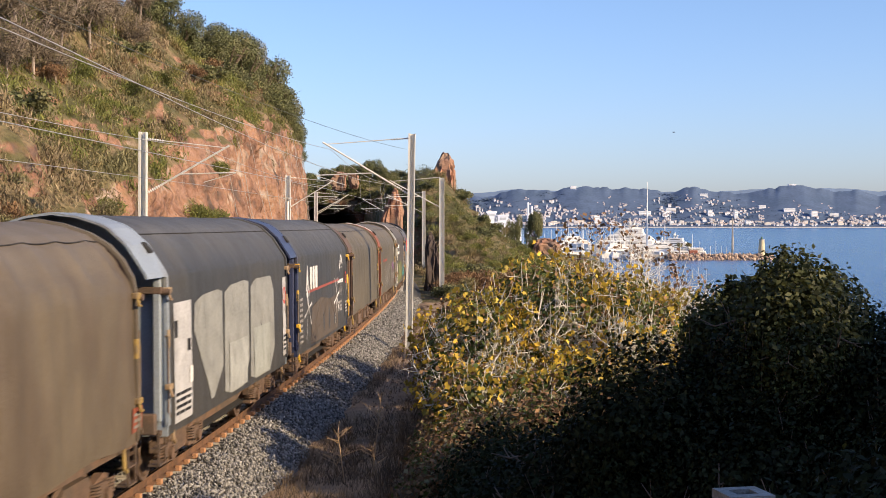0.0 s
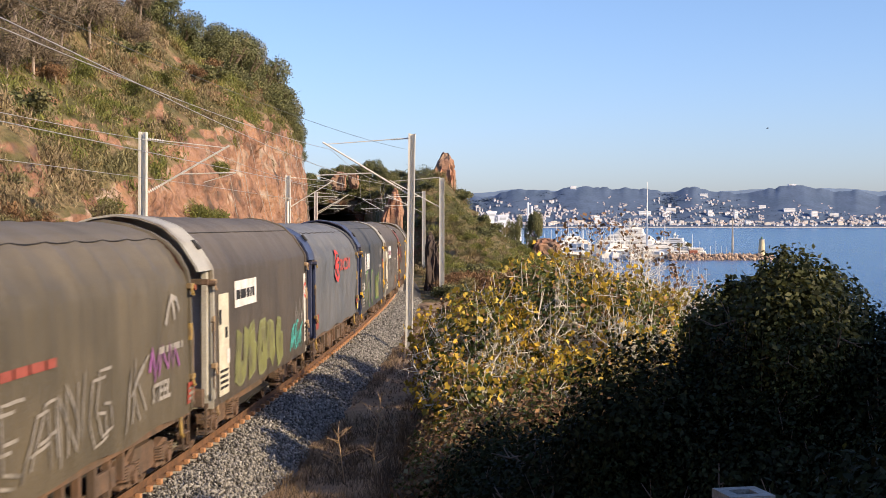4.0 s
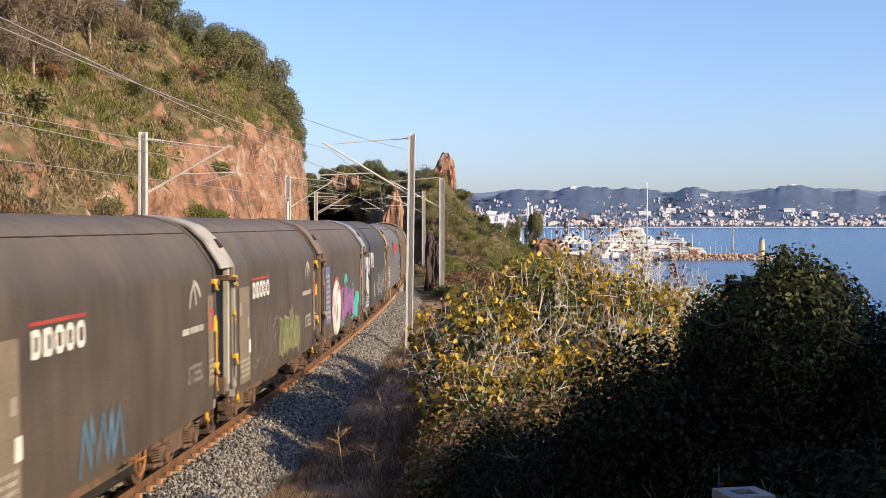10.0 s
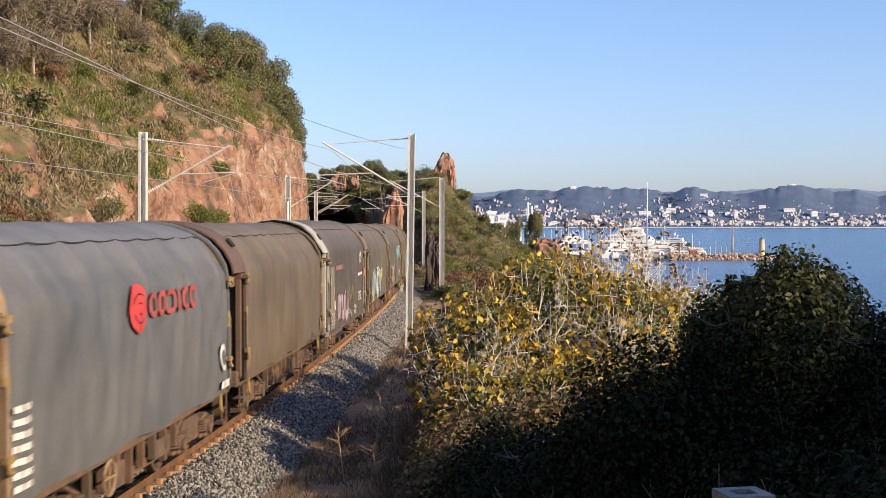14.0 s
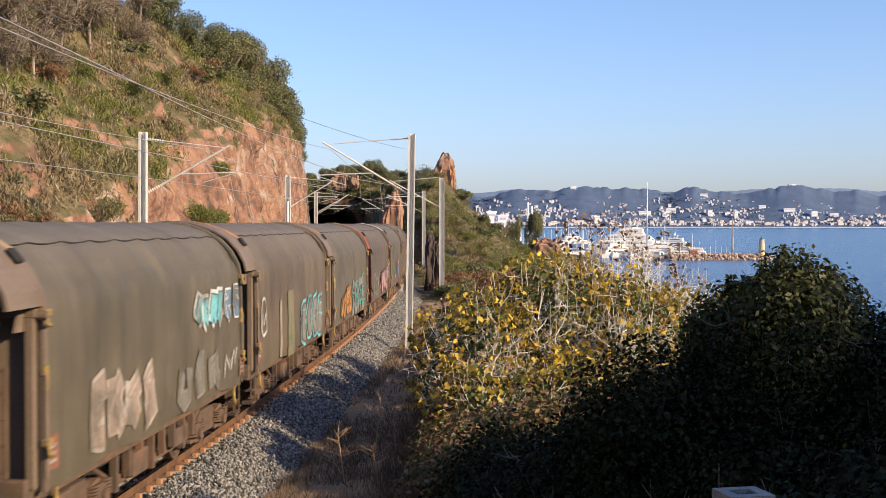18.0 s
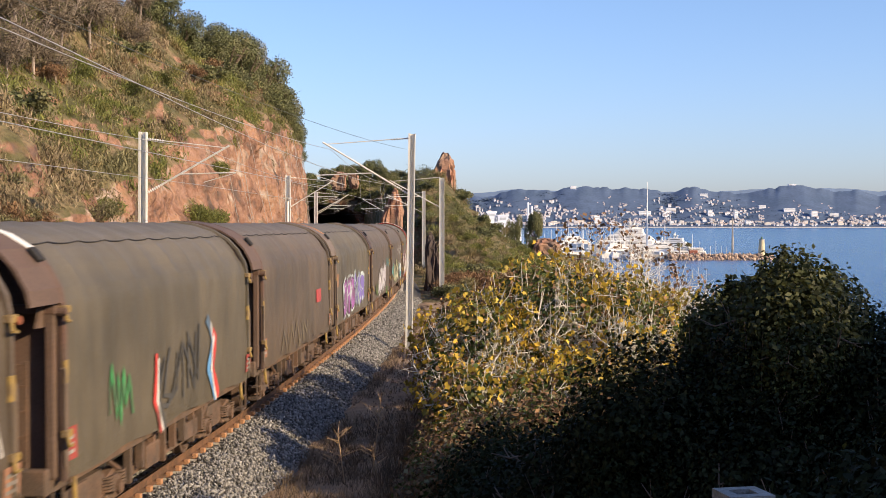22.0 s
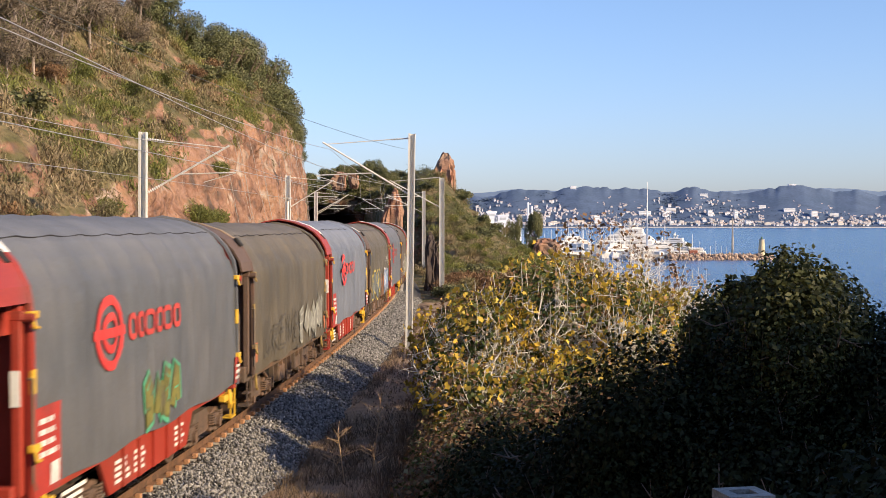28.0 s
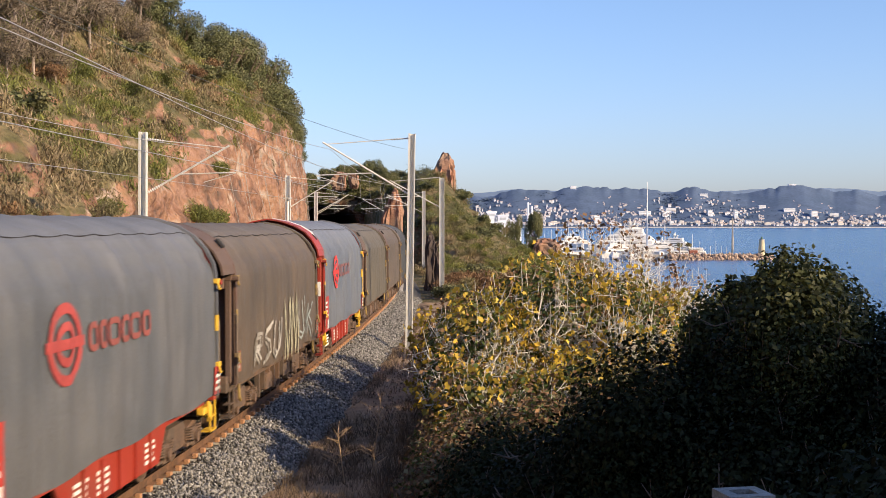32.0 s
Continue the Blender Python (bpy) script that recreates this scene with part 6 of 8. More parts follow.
catenary(0.0, [(-40, 0), (-4, 0), (40, 0), (78, 0), (122, 0), (148, 0), (171, 0)], 7.0, 5.5, "near track")
catenary(-3.8, [(-40, 0), (-8, 0), (35, 0), (78, 0), (122, 0), (148, 0), (171, 0)], 6.75, 5.5, "second track")
wire("feeder_wire", [Vector((-6.6, 8.0, 7.2)), Vector((-6.2, 18.2, 7.0)), Vector((-6.1, 24.0, 6.92)), Vector((-5.96, 30.0, 6.80)), Vector((-5.5, 40.0, 6.55)), Vector((-4.87, 50.0, 6.36)), Vector((-4.4, 68.0, 6.4)), Vector((-3.5, 88.0, 6.7))], 0.011, WIRE, "grey feeder wire beside the near track")
wire("feeder_wire", span((-1.4, 49.9, 6.95), (-5.55, 14.0, 6.95), 0.25) + [Vector((-6.6, 5.0, 7.3))], 0.006, DARK_WIRE, "thin dark earth wire from the mast")
wire("feeder_wire", span((-1.4, 50.0, 6.4), (-0.1, 88.0, 6.5), 0.3), 0.008, DARK_WIRE, "thin dark earth wire between two masts")

# ---- plants ----
LEAF = {
    "oak": mat("leaf_oak", (0.125, 0.134, 0.054), 0.6, 0, 0.3, 0.8, 6, 0, (0.16, 0.155, 0.068), 0.6, 0.55, per_island=0.5, translucent=0.2),
    "scrub": mat("leaf_scrub", (0.150, 0.165, 0.040), 0.7, 0, 0.3, 0.8, 6, 0, (0.20, 0.185, 0.055), 0.5, 0.55, per_island=0.5, translucent=0.25),
    "olive": mat("leaf_olive", (0.180, 0.165, 0.078), 0.7, 0, 0.3, 0.8, 6, 0, (0.22, 0.17, 0.08), 0.5, 0.55, per_island=0.5, translucent=0.2),
    "dry": mat("leaf_dry", (0.235, 0.140, 0.070), 0.85, 0, 0.3, 0.8, 6, 0, (0.17, 0.10, 0.055), 0.5, 0.5, per_island=0.5, translucent=0.15),
    "straw": mat("leaf_straw", (0.29, 0.225, 0.140), 0.9, 0, 0.3, 0.8, 6, 0, (0.21, 0.165, 0.095), 0.5, 0.5, per_island=0.4, translucent=0.15),
    "grey": mat("twig_grey", (0.145, 0.118, 0.082), 0.9, 0, 0.3, 0.8, 6, 0, (0.14, 0.11, 0.08), 0.5, 0.5, per_island=0.4),
    "yellow": mat("leaf_yellow", (0.56, 0.38, 0.040), 0.6, 0, 0.35, 0.9, 6, 0, (0.34, 0.27, 0.045), 1.1, 0.52, per_island=0.6, translucent=0.35),
    "green": mat("leaf_green", (0.062, 0.085, 0.017), 0.6, 0, 0.3, 0.9, 6, 0, (0.12, 0.125, 0.025), 0.8, 0.6, per_island=0.5, translucent=0.3),
    # one evergreen in two colours: bay as sunlit, laurel with shade painted in
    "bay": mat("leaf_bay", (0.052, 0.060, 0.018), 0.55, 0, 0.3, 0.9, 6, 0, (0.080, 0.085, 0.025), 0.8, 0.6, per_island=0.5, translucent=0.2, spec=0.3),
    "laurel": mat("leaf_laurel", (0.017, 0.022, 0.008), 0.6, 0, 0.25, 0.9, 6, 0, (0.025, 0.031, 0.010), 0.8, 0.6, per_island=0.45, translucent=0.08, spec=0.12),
}
BARK = mat("bark", (0.16, 0.115, 0.085), 0.95, 0, 0.35, 2, 20, 0.6)
PALE_BARK = mat("pale_bark", (0.66, 0.63, 0.58), 0.85, 0, 0.25, 3, 25, 0.3)


def leaves(n, blobs, size, seed, long=1.9, shell=0.55, up=0.25, upright=0.0):
    """Vertices and faces of n folded leaves spread through blobs (x, y, z, rx, ry, rz), denser toward their skins."""
    rg = np.random.default_rng(seed)
    bl = np.asarray(blobs, float)
    vol = bl[:, 3] * bl[:, 4] + bl[:, 4] * bl[:, 5] + bl[:, 3] * bl[:, 5]
    which = rg.choice(len(bl), n, p=vol / vol.sum())
    d = rg.normal(size=(n, 3))
    d /= np.linalg.norm(d, axis=1, keepdims=True)
    rad = (shell + (1 - shell) * rg.random(n) ** 0.7) * (1 + 0.06 * rg.normal(size=n))
    # clumps: pull toward a few lumps so the outline is uneven
    lump = rg.normal(size=(60, 3))
    lump /= np.linalg.norm(lump, axis=1, keepdims=True)
    near = (d @ lump.T).max(1)
    rad *= 0.80 + 0.26 * smooth(0.80, 0.99, near)
    c = bl[which, :3] + d * rad[:, None] * bl[which, 3:]
    nrm = d + rg.normal(size=(n, 3)) * 0.75 + np.array([0, 0, up])
    nrm /= np.linalg.norm(nrm, axis=1, keepdims=True)
    t = np.cross(nrm, rg.normal(size=(n, 3)))
    t /= np.linalg.norm(t, axis=1, keepdims=True) + 1e-9
    if upright:
        t = rg.normal(size=(n, 3)) * (1 - upright) + np.array([0, 0, upright])
        t /= np.linalg.norm(t, axis=1, keepdims=True)
        nrm = np.cross(t, rg.normal(size=(n, 3)))
        nrm /= np.linalg.norm(nrm, axis=1, keepdims=True) + 1e-9
    b = np.cross(nrm, t)
    sz = size * rg.uniform(0.6, 1.35, (n, 1))
    w = sz / long
    v = np.stack([c - t * sz * 0.5, c + b * w * 0.5 + nrm * w * 0.18, c + t * sz * 0.5, c - b * w * 0.5 + nrm * w * 0.18], 1)
    return v.reshape(-1, 3), np.arange(n * 4).reshape(n, 4)


LOBES = np.array([(-0.50, 0.0), (-0.30, 0.30), (0.02, 0.20), (0.20, 0.42), (0.30, 0.14), (0.55, 0.0), (0.30, -0.14), (0.20, -0.42), (0.02, -0.20), (-0.30, -0.30)])


def fig_leaf_mesh(name, n, blobs, size, material, seed, per=7, shell=0.7):
    """Lobed leaves that hang in clusters near the skins of blobs."""
    rg = np.random.default_rng(seed)
    bl = np.asarray(blobs, float)
    k = max(1, n // per)
    vol = bl[:, 3] * bl[:, 4] + bl[:, 4] * bl[:, 5]
    which = rg.choice(len(bl), k, p=vol / vol.sum())
    d = rg.normal(size=(k, 3))
    d /= np.linalg.norm(d, axis=1, keepdims=True)
    mid = bl[which, :3] + d * (shell + (1.04 - shell) * rg.random((k, 1))) * bl[which, 3:]
    c = np.repeat(mid, per, 0) + rg.normal(size=(k * per, 3)) * size * 0.85
    m = len(c)
    t = rg.normal(size=(m, 3)) * 0.7 + np.array([0, 0, -0.7])
    t /= np.linalg.norm(t, axis=1, keepdims=True)
    nrm = np.cross(t, rg.normal(size=(m, 3)))
    nrm /= np.linalg.norm(nrm, axis=1, keepdims=True) + 1e-9
    b = np.cross(nrm, t)
    sz = (size * rg.uniform(0.5, 1.25, m))[:, None, None]
    u, v = LOBES[None, :, :1], LOBES[None, :, 1:]
    vs = c[:, None] + sz * (t[:, None] * u + b[:, None] * v + nrm[:, None] * (np.abs(v) * 0.35 - u * u * 0.4))
    me = bpy.data.meshes.new(name)
    fill(me, vs.reshape(-1, 3), np.arange(m * 10).reshape(m, 10))
    me.materials.append(material)
    return me


def leaf_mesh(name, n, blobs, size, material, seed, **kw):
    v, f = leaves(n, blobs, size, seed, **kw)
    me = bpy.data.meshes.new(name)
    fill(me, v, f)
    me.materials.append(material)
    return me


def random_blobs(seed, n, spread, lo, hi, flat=0.8):
    rg = np.random.default_rng(seed)
    out = []
    for _ in range(n):
        r = rg.uniform(lo, hi)
        out.append((*(rg.normal(size=2) * spread), rg.uniform(0.35, 1.0), r, r, r * flat))
    return out


SHRUBS = {}
for kind, leaf, n, size in (("scrub", "scrub", 3000, 0.15), ("olive", "olive", 2900, 0.15), ("dry", "dry", 2200, 0.18), ("oak", "oak", 1900, 0.19)):
    for v in range(3):
        SHRUBS[kind, v] = leaf_mesh("foliage", n, random_blobs(11 * v + len(kind), 7, 0.48, 0.35, 0.62), size, LEAF[leaf], 40 + v, shell=0.2, long=4.0 if kind != "oak" else 1.7, upright=0.55 if kind != "oak" else 0.0)


def twigs(seed, n, spread, height, r):
    rg = np.random.default_rng(seed)

    def build(bm):
        for _ in range(n):
            a = rg.uniform(0, 6.28)
            p = Vector((0.05 * math.cos(a), 0.05 * math.sin(a), 0))
            d = Vector((math.cos(a) * spread * rg.uniform(0.2, 1), math.sin(a) * spread * rg.uniform(0.2, 1), height * rg.uniform(0.7, 1)))
            q = p + d * 0.5 + Vector(rg.normal(size=3) * 0.08)
            tube(bm, p, q, r, r * 0.6, seg=4, caps=False)
            for _ in range(3):
                e = p + d * rg.uniform(0.8, 1.05) + Vector(rg.normal(size=3) * 0.16)
                tube(bm, q, e, r * 0.55, r * 0.2, seg=4, caps=False)
    return build


STEMS = [mesh_of("stem", twigs(3 + k, 9, 0.55, 0.9, 0.018), BARK) for k in range(3)]
LABELS = {"scrub": "green scrub bush on the rocky slope", "olive": "olive-green heath bush on the rocky slope", "dry": "dry brown bush on the rocky slope", "oak": "dark green evergreen bush on the slope"}


def shrub(kind, v, x, y, scale, turn, z=None, sink=0.1):
    e = empty("shrub", Matrix.Translation((x, y, (gz(x, y) if z is None else z) - sink)) @ pose(0, 0, 0, 0, 0, turn) @ Matrix.Diagonal((scale, scale, scale * 0.9, 1)))
    tagged(e, LABELS[kind], "shrub", "bushes of the slope")
    put("foliage", SHRUBS[kind, v], e)
    put("stem", STEMS[v], e)


def hillside_plants():
    rg = np.random.default_rng(21)
    n = 0
    while n < 150:
        s = rg.uniform(14, 142)
        d = rg.uniform(1.0, 17.0) if rg.random() < 0.85 else rg.uniform(0, 2)
        hc = float(cut_h(s))
        if d < (float(face_k(s)) + 0.07) * hc + 0.4 and rg.random() < 0.95:
            continue
        p = at(s, float(foot_w(s)) - d)
        k = rg.random()
        patch = noise2(np.array([p.x]), np.array([p.y]), 9.0)[0]
        if patch < -0.45 and k < 0.6:
            continue
        kind = "scrub" if k < 0.42 else "olive" if k < 0.72 else "dry" if k < 0.86 else "oak"
        shrub(kind, int(rg.integers(3)), p.x, p.y, rg.uniform(0.5, 1.15), rg.uniform(0, 360))
        n += 1
    # at the foot of the cut, behind the train
    for x, y, k, sc in ((-15.3, 44.0, "olive", 0.9), (-15.0, 45.2, "dry", 0.9), (-14.7, 46.4, "olive", 0.8), (-14.5, 47.8, "scrub", 0.7), (-14.3, 53.0, "olive", 1.15), (-14.3, 54.5, "scrub", 1.0), (-13.5, 71.5, "scrub", 1.25), (-13.3, 73.0, "olive", 1.2), (-13.2, 75.0, "scrub", 1.3), (-14.6, 42.5, "scrub", 1.0)):
        shrub(k, int(rg.integers(3)), x, y, sc, rg.uniform(0, 360))
    # over the knoll and the tunnel
    for _ in range(150):
        s, w = rg.uniform(140, 190), rg.uniform(-15, 27)
        p = at(s, w)
        if (abs(w - BORE_W) < 7.5 and s < PORTAL + 5) or gz(p.x, p.y) < -5 or (-10.5 < w < 3.0 and s < 180):
            continue
        k = rg.random()
        shrub("oak" if k < 0.5 else "scrub" if k < 0.85 else "olive", int(rg.integers(3)), p.x, p.y, rg.uniform(0.8, 1.5), rg.uniform(0, 360))
    # growth hanging over the tunnel mouth
    for _ in range(34):
        w = rg.uniform(-9.0, 5.5)
        p = at(PORTAL - 2.4, w)
        arch = 2.6 + 5.2 * math.sqrt(max(0.05, 1 - ((w - BORE_W) / 7.4) ** 2))
        shrub("oak" if rg.random() < 0.7 else "scrub", int(rg.integers(3)), p.x, p.y, rg.uniform(0.9, 1.5), rg.uniform(0, 360), z=arch + rg.uniform(-1.3, 1.8))
    for _ in range(36):
        s, w = rg.uniform(72, 145), rg.uniform(3.8, 16)
        p = at(s, w)
        if gz(p.x, p.y) < -7:
            continue
        k = rg.random()
        shrub("scrub" if k < 0.4 else "oak" if k < 0.65 else "dry" if k < 0.8 else "olive", int(rg.integers(3)), p.x, p.y, rg.uniform(0.6, 1.3), rg.uniform(0, 360))


hillside_plants()
for x, y, k, sc in ((0.5, 93.0, "dry", 1.5), (1.6, 92.0, "dry", 1.4), (2.8, 94.0, "olive", 1.5), (1.2, 90.0, "dry", 1.2), (3.9, 91.0, "dry", 1.6), (0.9, 88.0, "olive", 1.2), (5.2, 95.0, "olive", 1.6)):
    shrub(k, int(x * 10) % 3, x, y, sc, 40 * x)


def scrub_cover():
    """The close growth on the slopes that nobody could count."""
    rg = np.random.default_rng(29)
    sets = {"scrub": [], "olive": [], "dry": [], "oak": []}
    while sum(map(len, sets.values())) < 7000:
        k = rg.random()
        if k < 0.62:
            s, d = rg.uniform(12, 146), rg.uniform(0.8, 19.0)
            hc = float(cut_h(s))
            if d < float(face_k(s)) * hc + 0.3 and rg.random() < 0.99:
                continue
            p = at(s, float(foot_w(s)) - d)
        else:
            s, w = rg.uniform(90, 194), rg.uniform(-19, 28)
            if (-9.5 < w < 3.4 and s < 179.5) or (w < 0 and s < 150):
                continue
            p = at(s, w)
        z = gz(p.x, p.y)
        if z < -7:
            continue
        patch = noise2(np.array([p.x + 40]), np.array([p.y]), 7.0)[0]
        if patch < -0.75:
            continue
        r = rg.uniform(0.28, 0.75)
        kind = "scrub" if patch > 0.12 else "olive" if patch > -0.3 or rg.random() < 0.4 else "dry"
        if rg.random() < 0.2:
            kind = ("scrub", "olive", "dry")[int(rg.integers(3))]
        if k < 0.62 and s < 44 and d < 7 and rg.random() < 0.6:
            kind = "dry"
        if s > 138 and rg.random() < 0.6:
            kind, r = "oak", r * 1.35
        sets[kind].append((p.x, p.y, z + r * 0.35, r, r, r * rg.uniform(0.7, 1.1)))
    for kind, n, label in (("scrub", 230000, "close green scrub over the slopes"), ("olive", 210000, "olive-green heath over the slopes"), ("dry", 165000, "dry tawny grass and heath on the slopes"), ("oak", 70000, "dark evergreen growth over the tunnel knoll")):
        v, f = leaves(n, sets[kind], 0.21 if kind == "oak" else 0.30, 51, long=2.6 if kind == "oak" else 5.5, shell=0.15, upright=0.0 if kind == "oak" else 0.62)
        tagged(raw("slope_growth", v, f, LEAF["straw" if kind == "dry" else kind]), label, "scrub", kind="stuff")


scrub_cover()


def limb_mesh(seed, height, spread, r0, n=7):
    rg = np.random.default_rng(seed)

    def build(bm):
        p = Vector((0, 0, -0.4))
        q = Vector((rg.normal() * 0.15, rg.normal() * 0.15, height * 0.4))
        tube(bm, p, q, r0, r0 * 0.75, seg=8, caps=False)
        for i in range(n):
            a = 6.28 * i / n + rg.uniform(-0.3, 0.3)
            m = q + Vector((math.cos(a) * spread * 0.45, math.sin(a) * spread * 0.45, height * rg.uniform(0.12, 0.3)))
            e = q + Vector((math.cos(a) * spread * rg.uniform(0.7, 0.95), math.sin(a) * spread * rg.uniform(0.7, 0.95), height * rg.uniform(0.3, 0.55)))
            tube(bm, q - Vector((0, 0, 0.05)), m, r0 * 0.5, r0 * 0.35, seg=6, caps=False)
            tube(bm, m, e, r0 * 0.35, r0 * 0.12, seg=5, caps=False)
            for _ in range(3):
                k = m.lerp(e, rg.uniform(0.3, 1))
                tube(bm, k, k + Vector(rg.normal(size=3)) * spread * 0.22 + Vector((0, 0, 0.2)), r0 * 0.14, r0 * 0.05, seg=4, caps=False)
    return build


TREES = []
for v in range(3):
    rg_ = np.random.default_rng(60 + v)
    bl = [(0, 0, 3.4, 1.3, 1.3, 1.0)]
    for i in range(9):
        a = 6.28 * i / 9 + rg_.uniform(-0.3, 0.3)
        rr = rg_.uniform(0.8, 1.7)
        bl.append((math.cos(a) * rr, math.sin(a) * rr, rg_.uniform(0.7, 4.0), *(3 * [rg_.uniform(0.75, 1.15)])))
    TREES.append((leaf_mesh("crown", 17000, bl, 0.155, LEAF["oak"], 70 + v, shell=0.4, long=1.7), mesh_of("trunk", limb_mesh(80 + v, 4.2, 1.8, 0.17), BARK)))
BARE = mesh_of("trunk", limb_mesh(91, 4.6, 1.7, 0.12, 11), mat("grey_bark", (0.27, 0.22, 0.18), 0.9, 0, 0.3, 2, 20, 0.3))
BARE_CROWN = leaf_mesh("twig_crown", 2600, [(0, 0, 3.2, 1.5, 1.5, 1.4), (0.6, 0.4, 2.2, 1.1, 1.1, 0.8), (-0.7, -0.2, 2.4, 1.0, 1.0, 0.9)], 0.34, LEAF["grey"], 95, shell=0.2, long=7.0)


def tree(x, y, scale, turn, v=0, bare=False, z=None, tall=1.0, label="dark green evergreen oak on the hillside", name="evergreen_oak"):
    e = empty(name if not bare else "bare_tree", Matrix.Translation((x, y, (gz(x, y) if z is None else z) - 0.2)) @ pose(0, 0, 0, 0, 0, turn) @ Matrix.Diagonal((scale, scale, scale * tall, 1)))
    tagged(e, "leafless grey-brown tree on the hillside" if bare else label, "tree", "trees of the hillside")
    if bare:
        put("trunk", BARE, e)
        put("crown", BARE_CROWN, e)
    else:
        put("trunk", TREES[v][1], e)
        put("crown", TREES[v][0], e)


def skyline_trees():
    rg = np.random.default_rng(33)
    for s, w, sc in ((133, -9.4, 1.0), (128, -9.9, 1.1), (123, -10.5, 1.18), (117, -11.6, 1.24), (111, -12.8, 1.25), (105, -14.0, 1.2), (99, -15.6, 1.0), (128, -13.5, 1.0), (119, -14.5, 1.0), (137, -8.8, 0.9), (139, -10.6, 0.9), (93, -16.5, 1.0), (88, -17.5, 0.9), (142, -8.6, 0.65), (145, -8.4, 0.55), (135, -12.5, 1.0), (124, -8.9, 0.6), (130, -8.7, 0.65), (119, -9.4, 0.7), (140, -8.0, 0.5)):
        p = at(s, w)
        tree(p.x, p.y, sc * rg.uniform(0.95, 1.1), rg.uniform(0, 360), int(rg.integers(3)))
    for x, y, sc in ((-20.2, 60.5, 0.8), (-20.1, 64.0, 0.85), (-20.7, 70.5, 0.9), (-20.3, 75.0, 0.85), (-21.3, 84.5, 0.8), (-20.0, 85.5, 0.7), (-22.1, 67.5, 1.0), (-21.9, 72.5, 1.0), (-21.8, 79.0, 1.0), (-22.2, 87.5, 0.9), (-21.4, 92.0, 0.9), (-19.6, 66.0, 0.6), (-20.6, 78.0, 0.7)):
        tree(x, y, sc, rg.uniform(0, 360), 0, bare=True)
    for s, w, sc in ((82, -20.5, 1.1), (78, -21, 1.0), (74, -21.5, 1.1), (70, -20.5, 1.0), (66, -21, 1.05), (62, -20, 1.0), (58, -20, 1.0), (54, -19, 0.9), (50, -19.5, 1.0), (46, -19, 0.9), (76, -24.5, 1.1), (68, -24, 1.1), (60, -23.5, 1.1), (52, -23, 1.1), (44, -22, 1.1), (84, -23.5, 1.15), (38, -20, 1.0)):
        p = at(s, w)
        tree(p.x, p.y, sc, rg.uniform(0, 360), 0, bare=rg.random() < 0.75)
    for s, w, sc in ((182, -7, 0.55), (184, -4, 0.6), (186, -1, 0.7), (183, 1.5, 0.65), (185, 4, 0.75), (188, 6, 0.85), (182, 6.5, 0.6), (181, -10, 0.55), (190, 2, 0.8), (187, -12, 0.6), (186, 8.5, 0.9), (184, 10.5, 0.75), (176, 4.5, 0.5), (174, 6.5, 0.55), (178, 8.0, 0.55)):
        p = at(s, w)
        tree(p.x, p.y, sc, rg.uniform(0, 360), int(rg.integers(3)), label="dark green evergreen oak above the tunnel")
    for x, y, sc, z in ((11.2, 205.0, 0.5, -1.2), (14.4, 205.0, 0.62, -1.2), (16.5, 210, 0.4, -2.6), (7.5, 200, 0.5, -0.5)):
        tree(x, y, sc, rg.uniform(0, 360), int(rg.integers(3)), z=z, tall=2.7 if y == 205.0 else 1.3, label="rounded green tree above the harbour")
    # unseen trees added behind the viewer, sized to shade the near bushes
    for x, y, sc in ((21, 14.6, 1.0), (20.5, 12.0, 1.12), (20.5, 8.2, 1.62), (22.5, 11.0, 1.15), (22.5, 8.0, 1.75), (20.5, 6.5, 1.66), (22.0, 4.2, 1.70), (9.5, 1.2, 1.35), (8.5, -3.5, 1.5), (7.0, -8.0, 1.6), (14.0, 1.5, 1.35), (13.5, 4.6, 1.2), (20.5, 2.0, 1.70), (21, -1.0, 1.72), (20.5, -4.5, 1.75), (24.5, 12, 1.15), (24, 8.2, 1.65), (24.5, 6, 1.75), (24, 3, 1.85), (24.5, 0, 2.0), (24, -3.5, 2.0), (17.5, 12.5, 0.92), (17.5, 9.5, 1.38), (17.5, 6.5, 1.45), (17.5, 3.5, 1.5), (17.5, 0.5, 1.5), (17.5, -3, 1.5)):
        tree(x, y, sc, rg.uniform(0, 360), int(rg.integers(3)), z=1.6, label="unseen evergreen oak added to shade the near bushes")


skyline_trees()


def sticks(bits, seg=5):
    """Vertices and faces of many tapered rods (a, b, r at a, r at b)."""
    a, b = np.array([q[0][:] for q in bits]), np.array([q[1][:] for q in bits])
    r = np.array([q[2:] for q in bits])
    d = b - a
    d /= np.linalg.norm(d, axis=1, keepdims=True) + 1e-9
    u = np.cross(d, np.where(np.abs(d[:, 2:]) > 0.9, [[1.0, 0, 0]], [[0, 0, 1.0]]))
    u /= np.linalg.norm(u, axis=1, keepdims=True)
    v = np.cross(d, u)
    ang = np.arange(seg) * 2 * math.pi / seg
    ring = u[:, None] * np.cos(ang)[None, :, None] + v[:, None] * np.sin(ang)[None, :, None]
    vs = np.concatenate([a[:, None] + ring * r[:, :1, None], b[:, None] + ring * r[:, 1:, None]], 1)
    i = np.arange(seg)
    j = (i + 1) % seg
    f = np.stack([i, j, j + seg, i + seg], -1)[None] + (np.arange(len(bits)) * 2 * seg)[:, None, None]
    return vs.reshape(-1, 3), f.reshape(-1, 4)


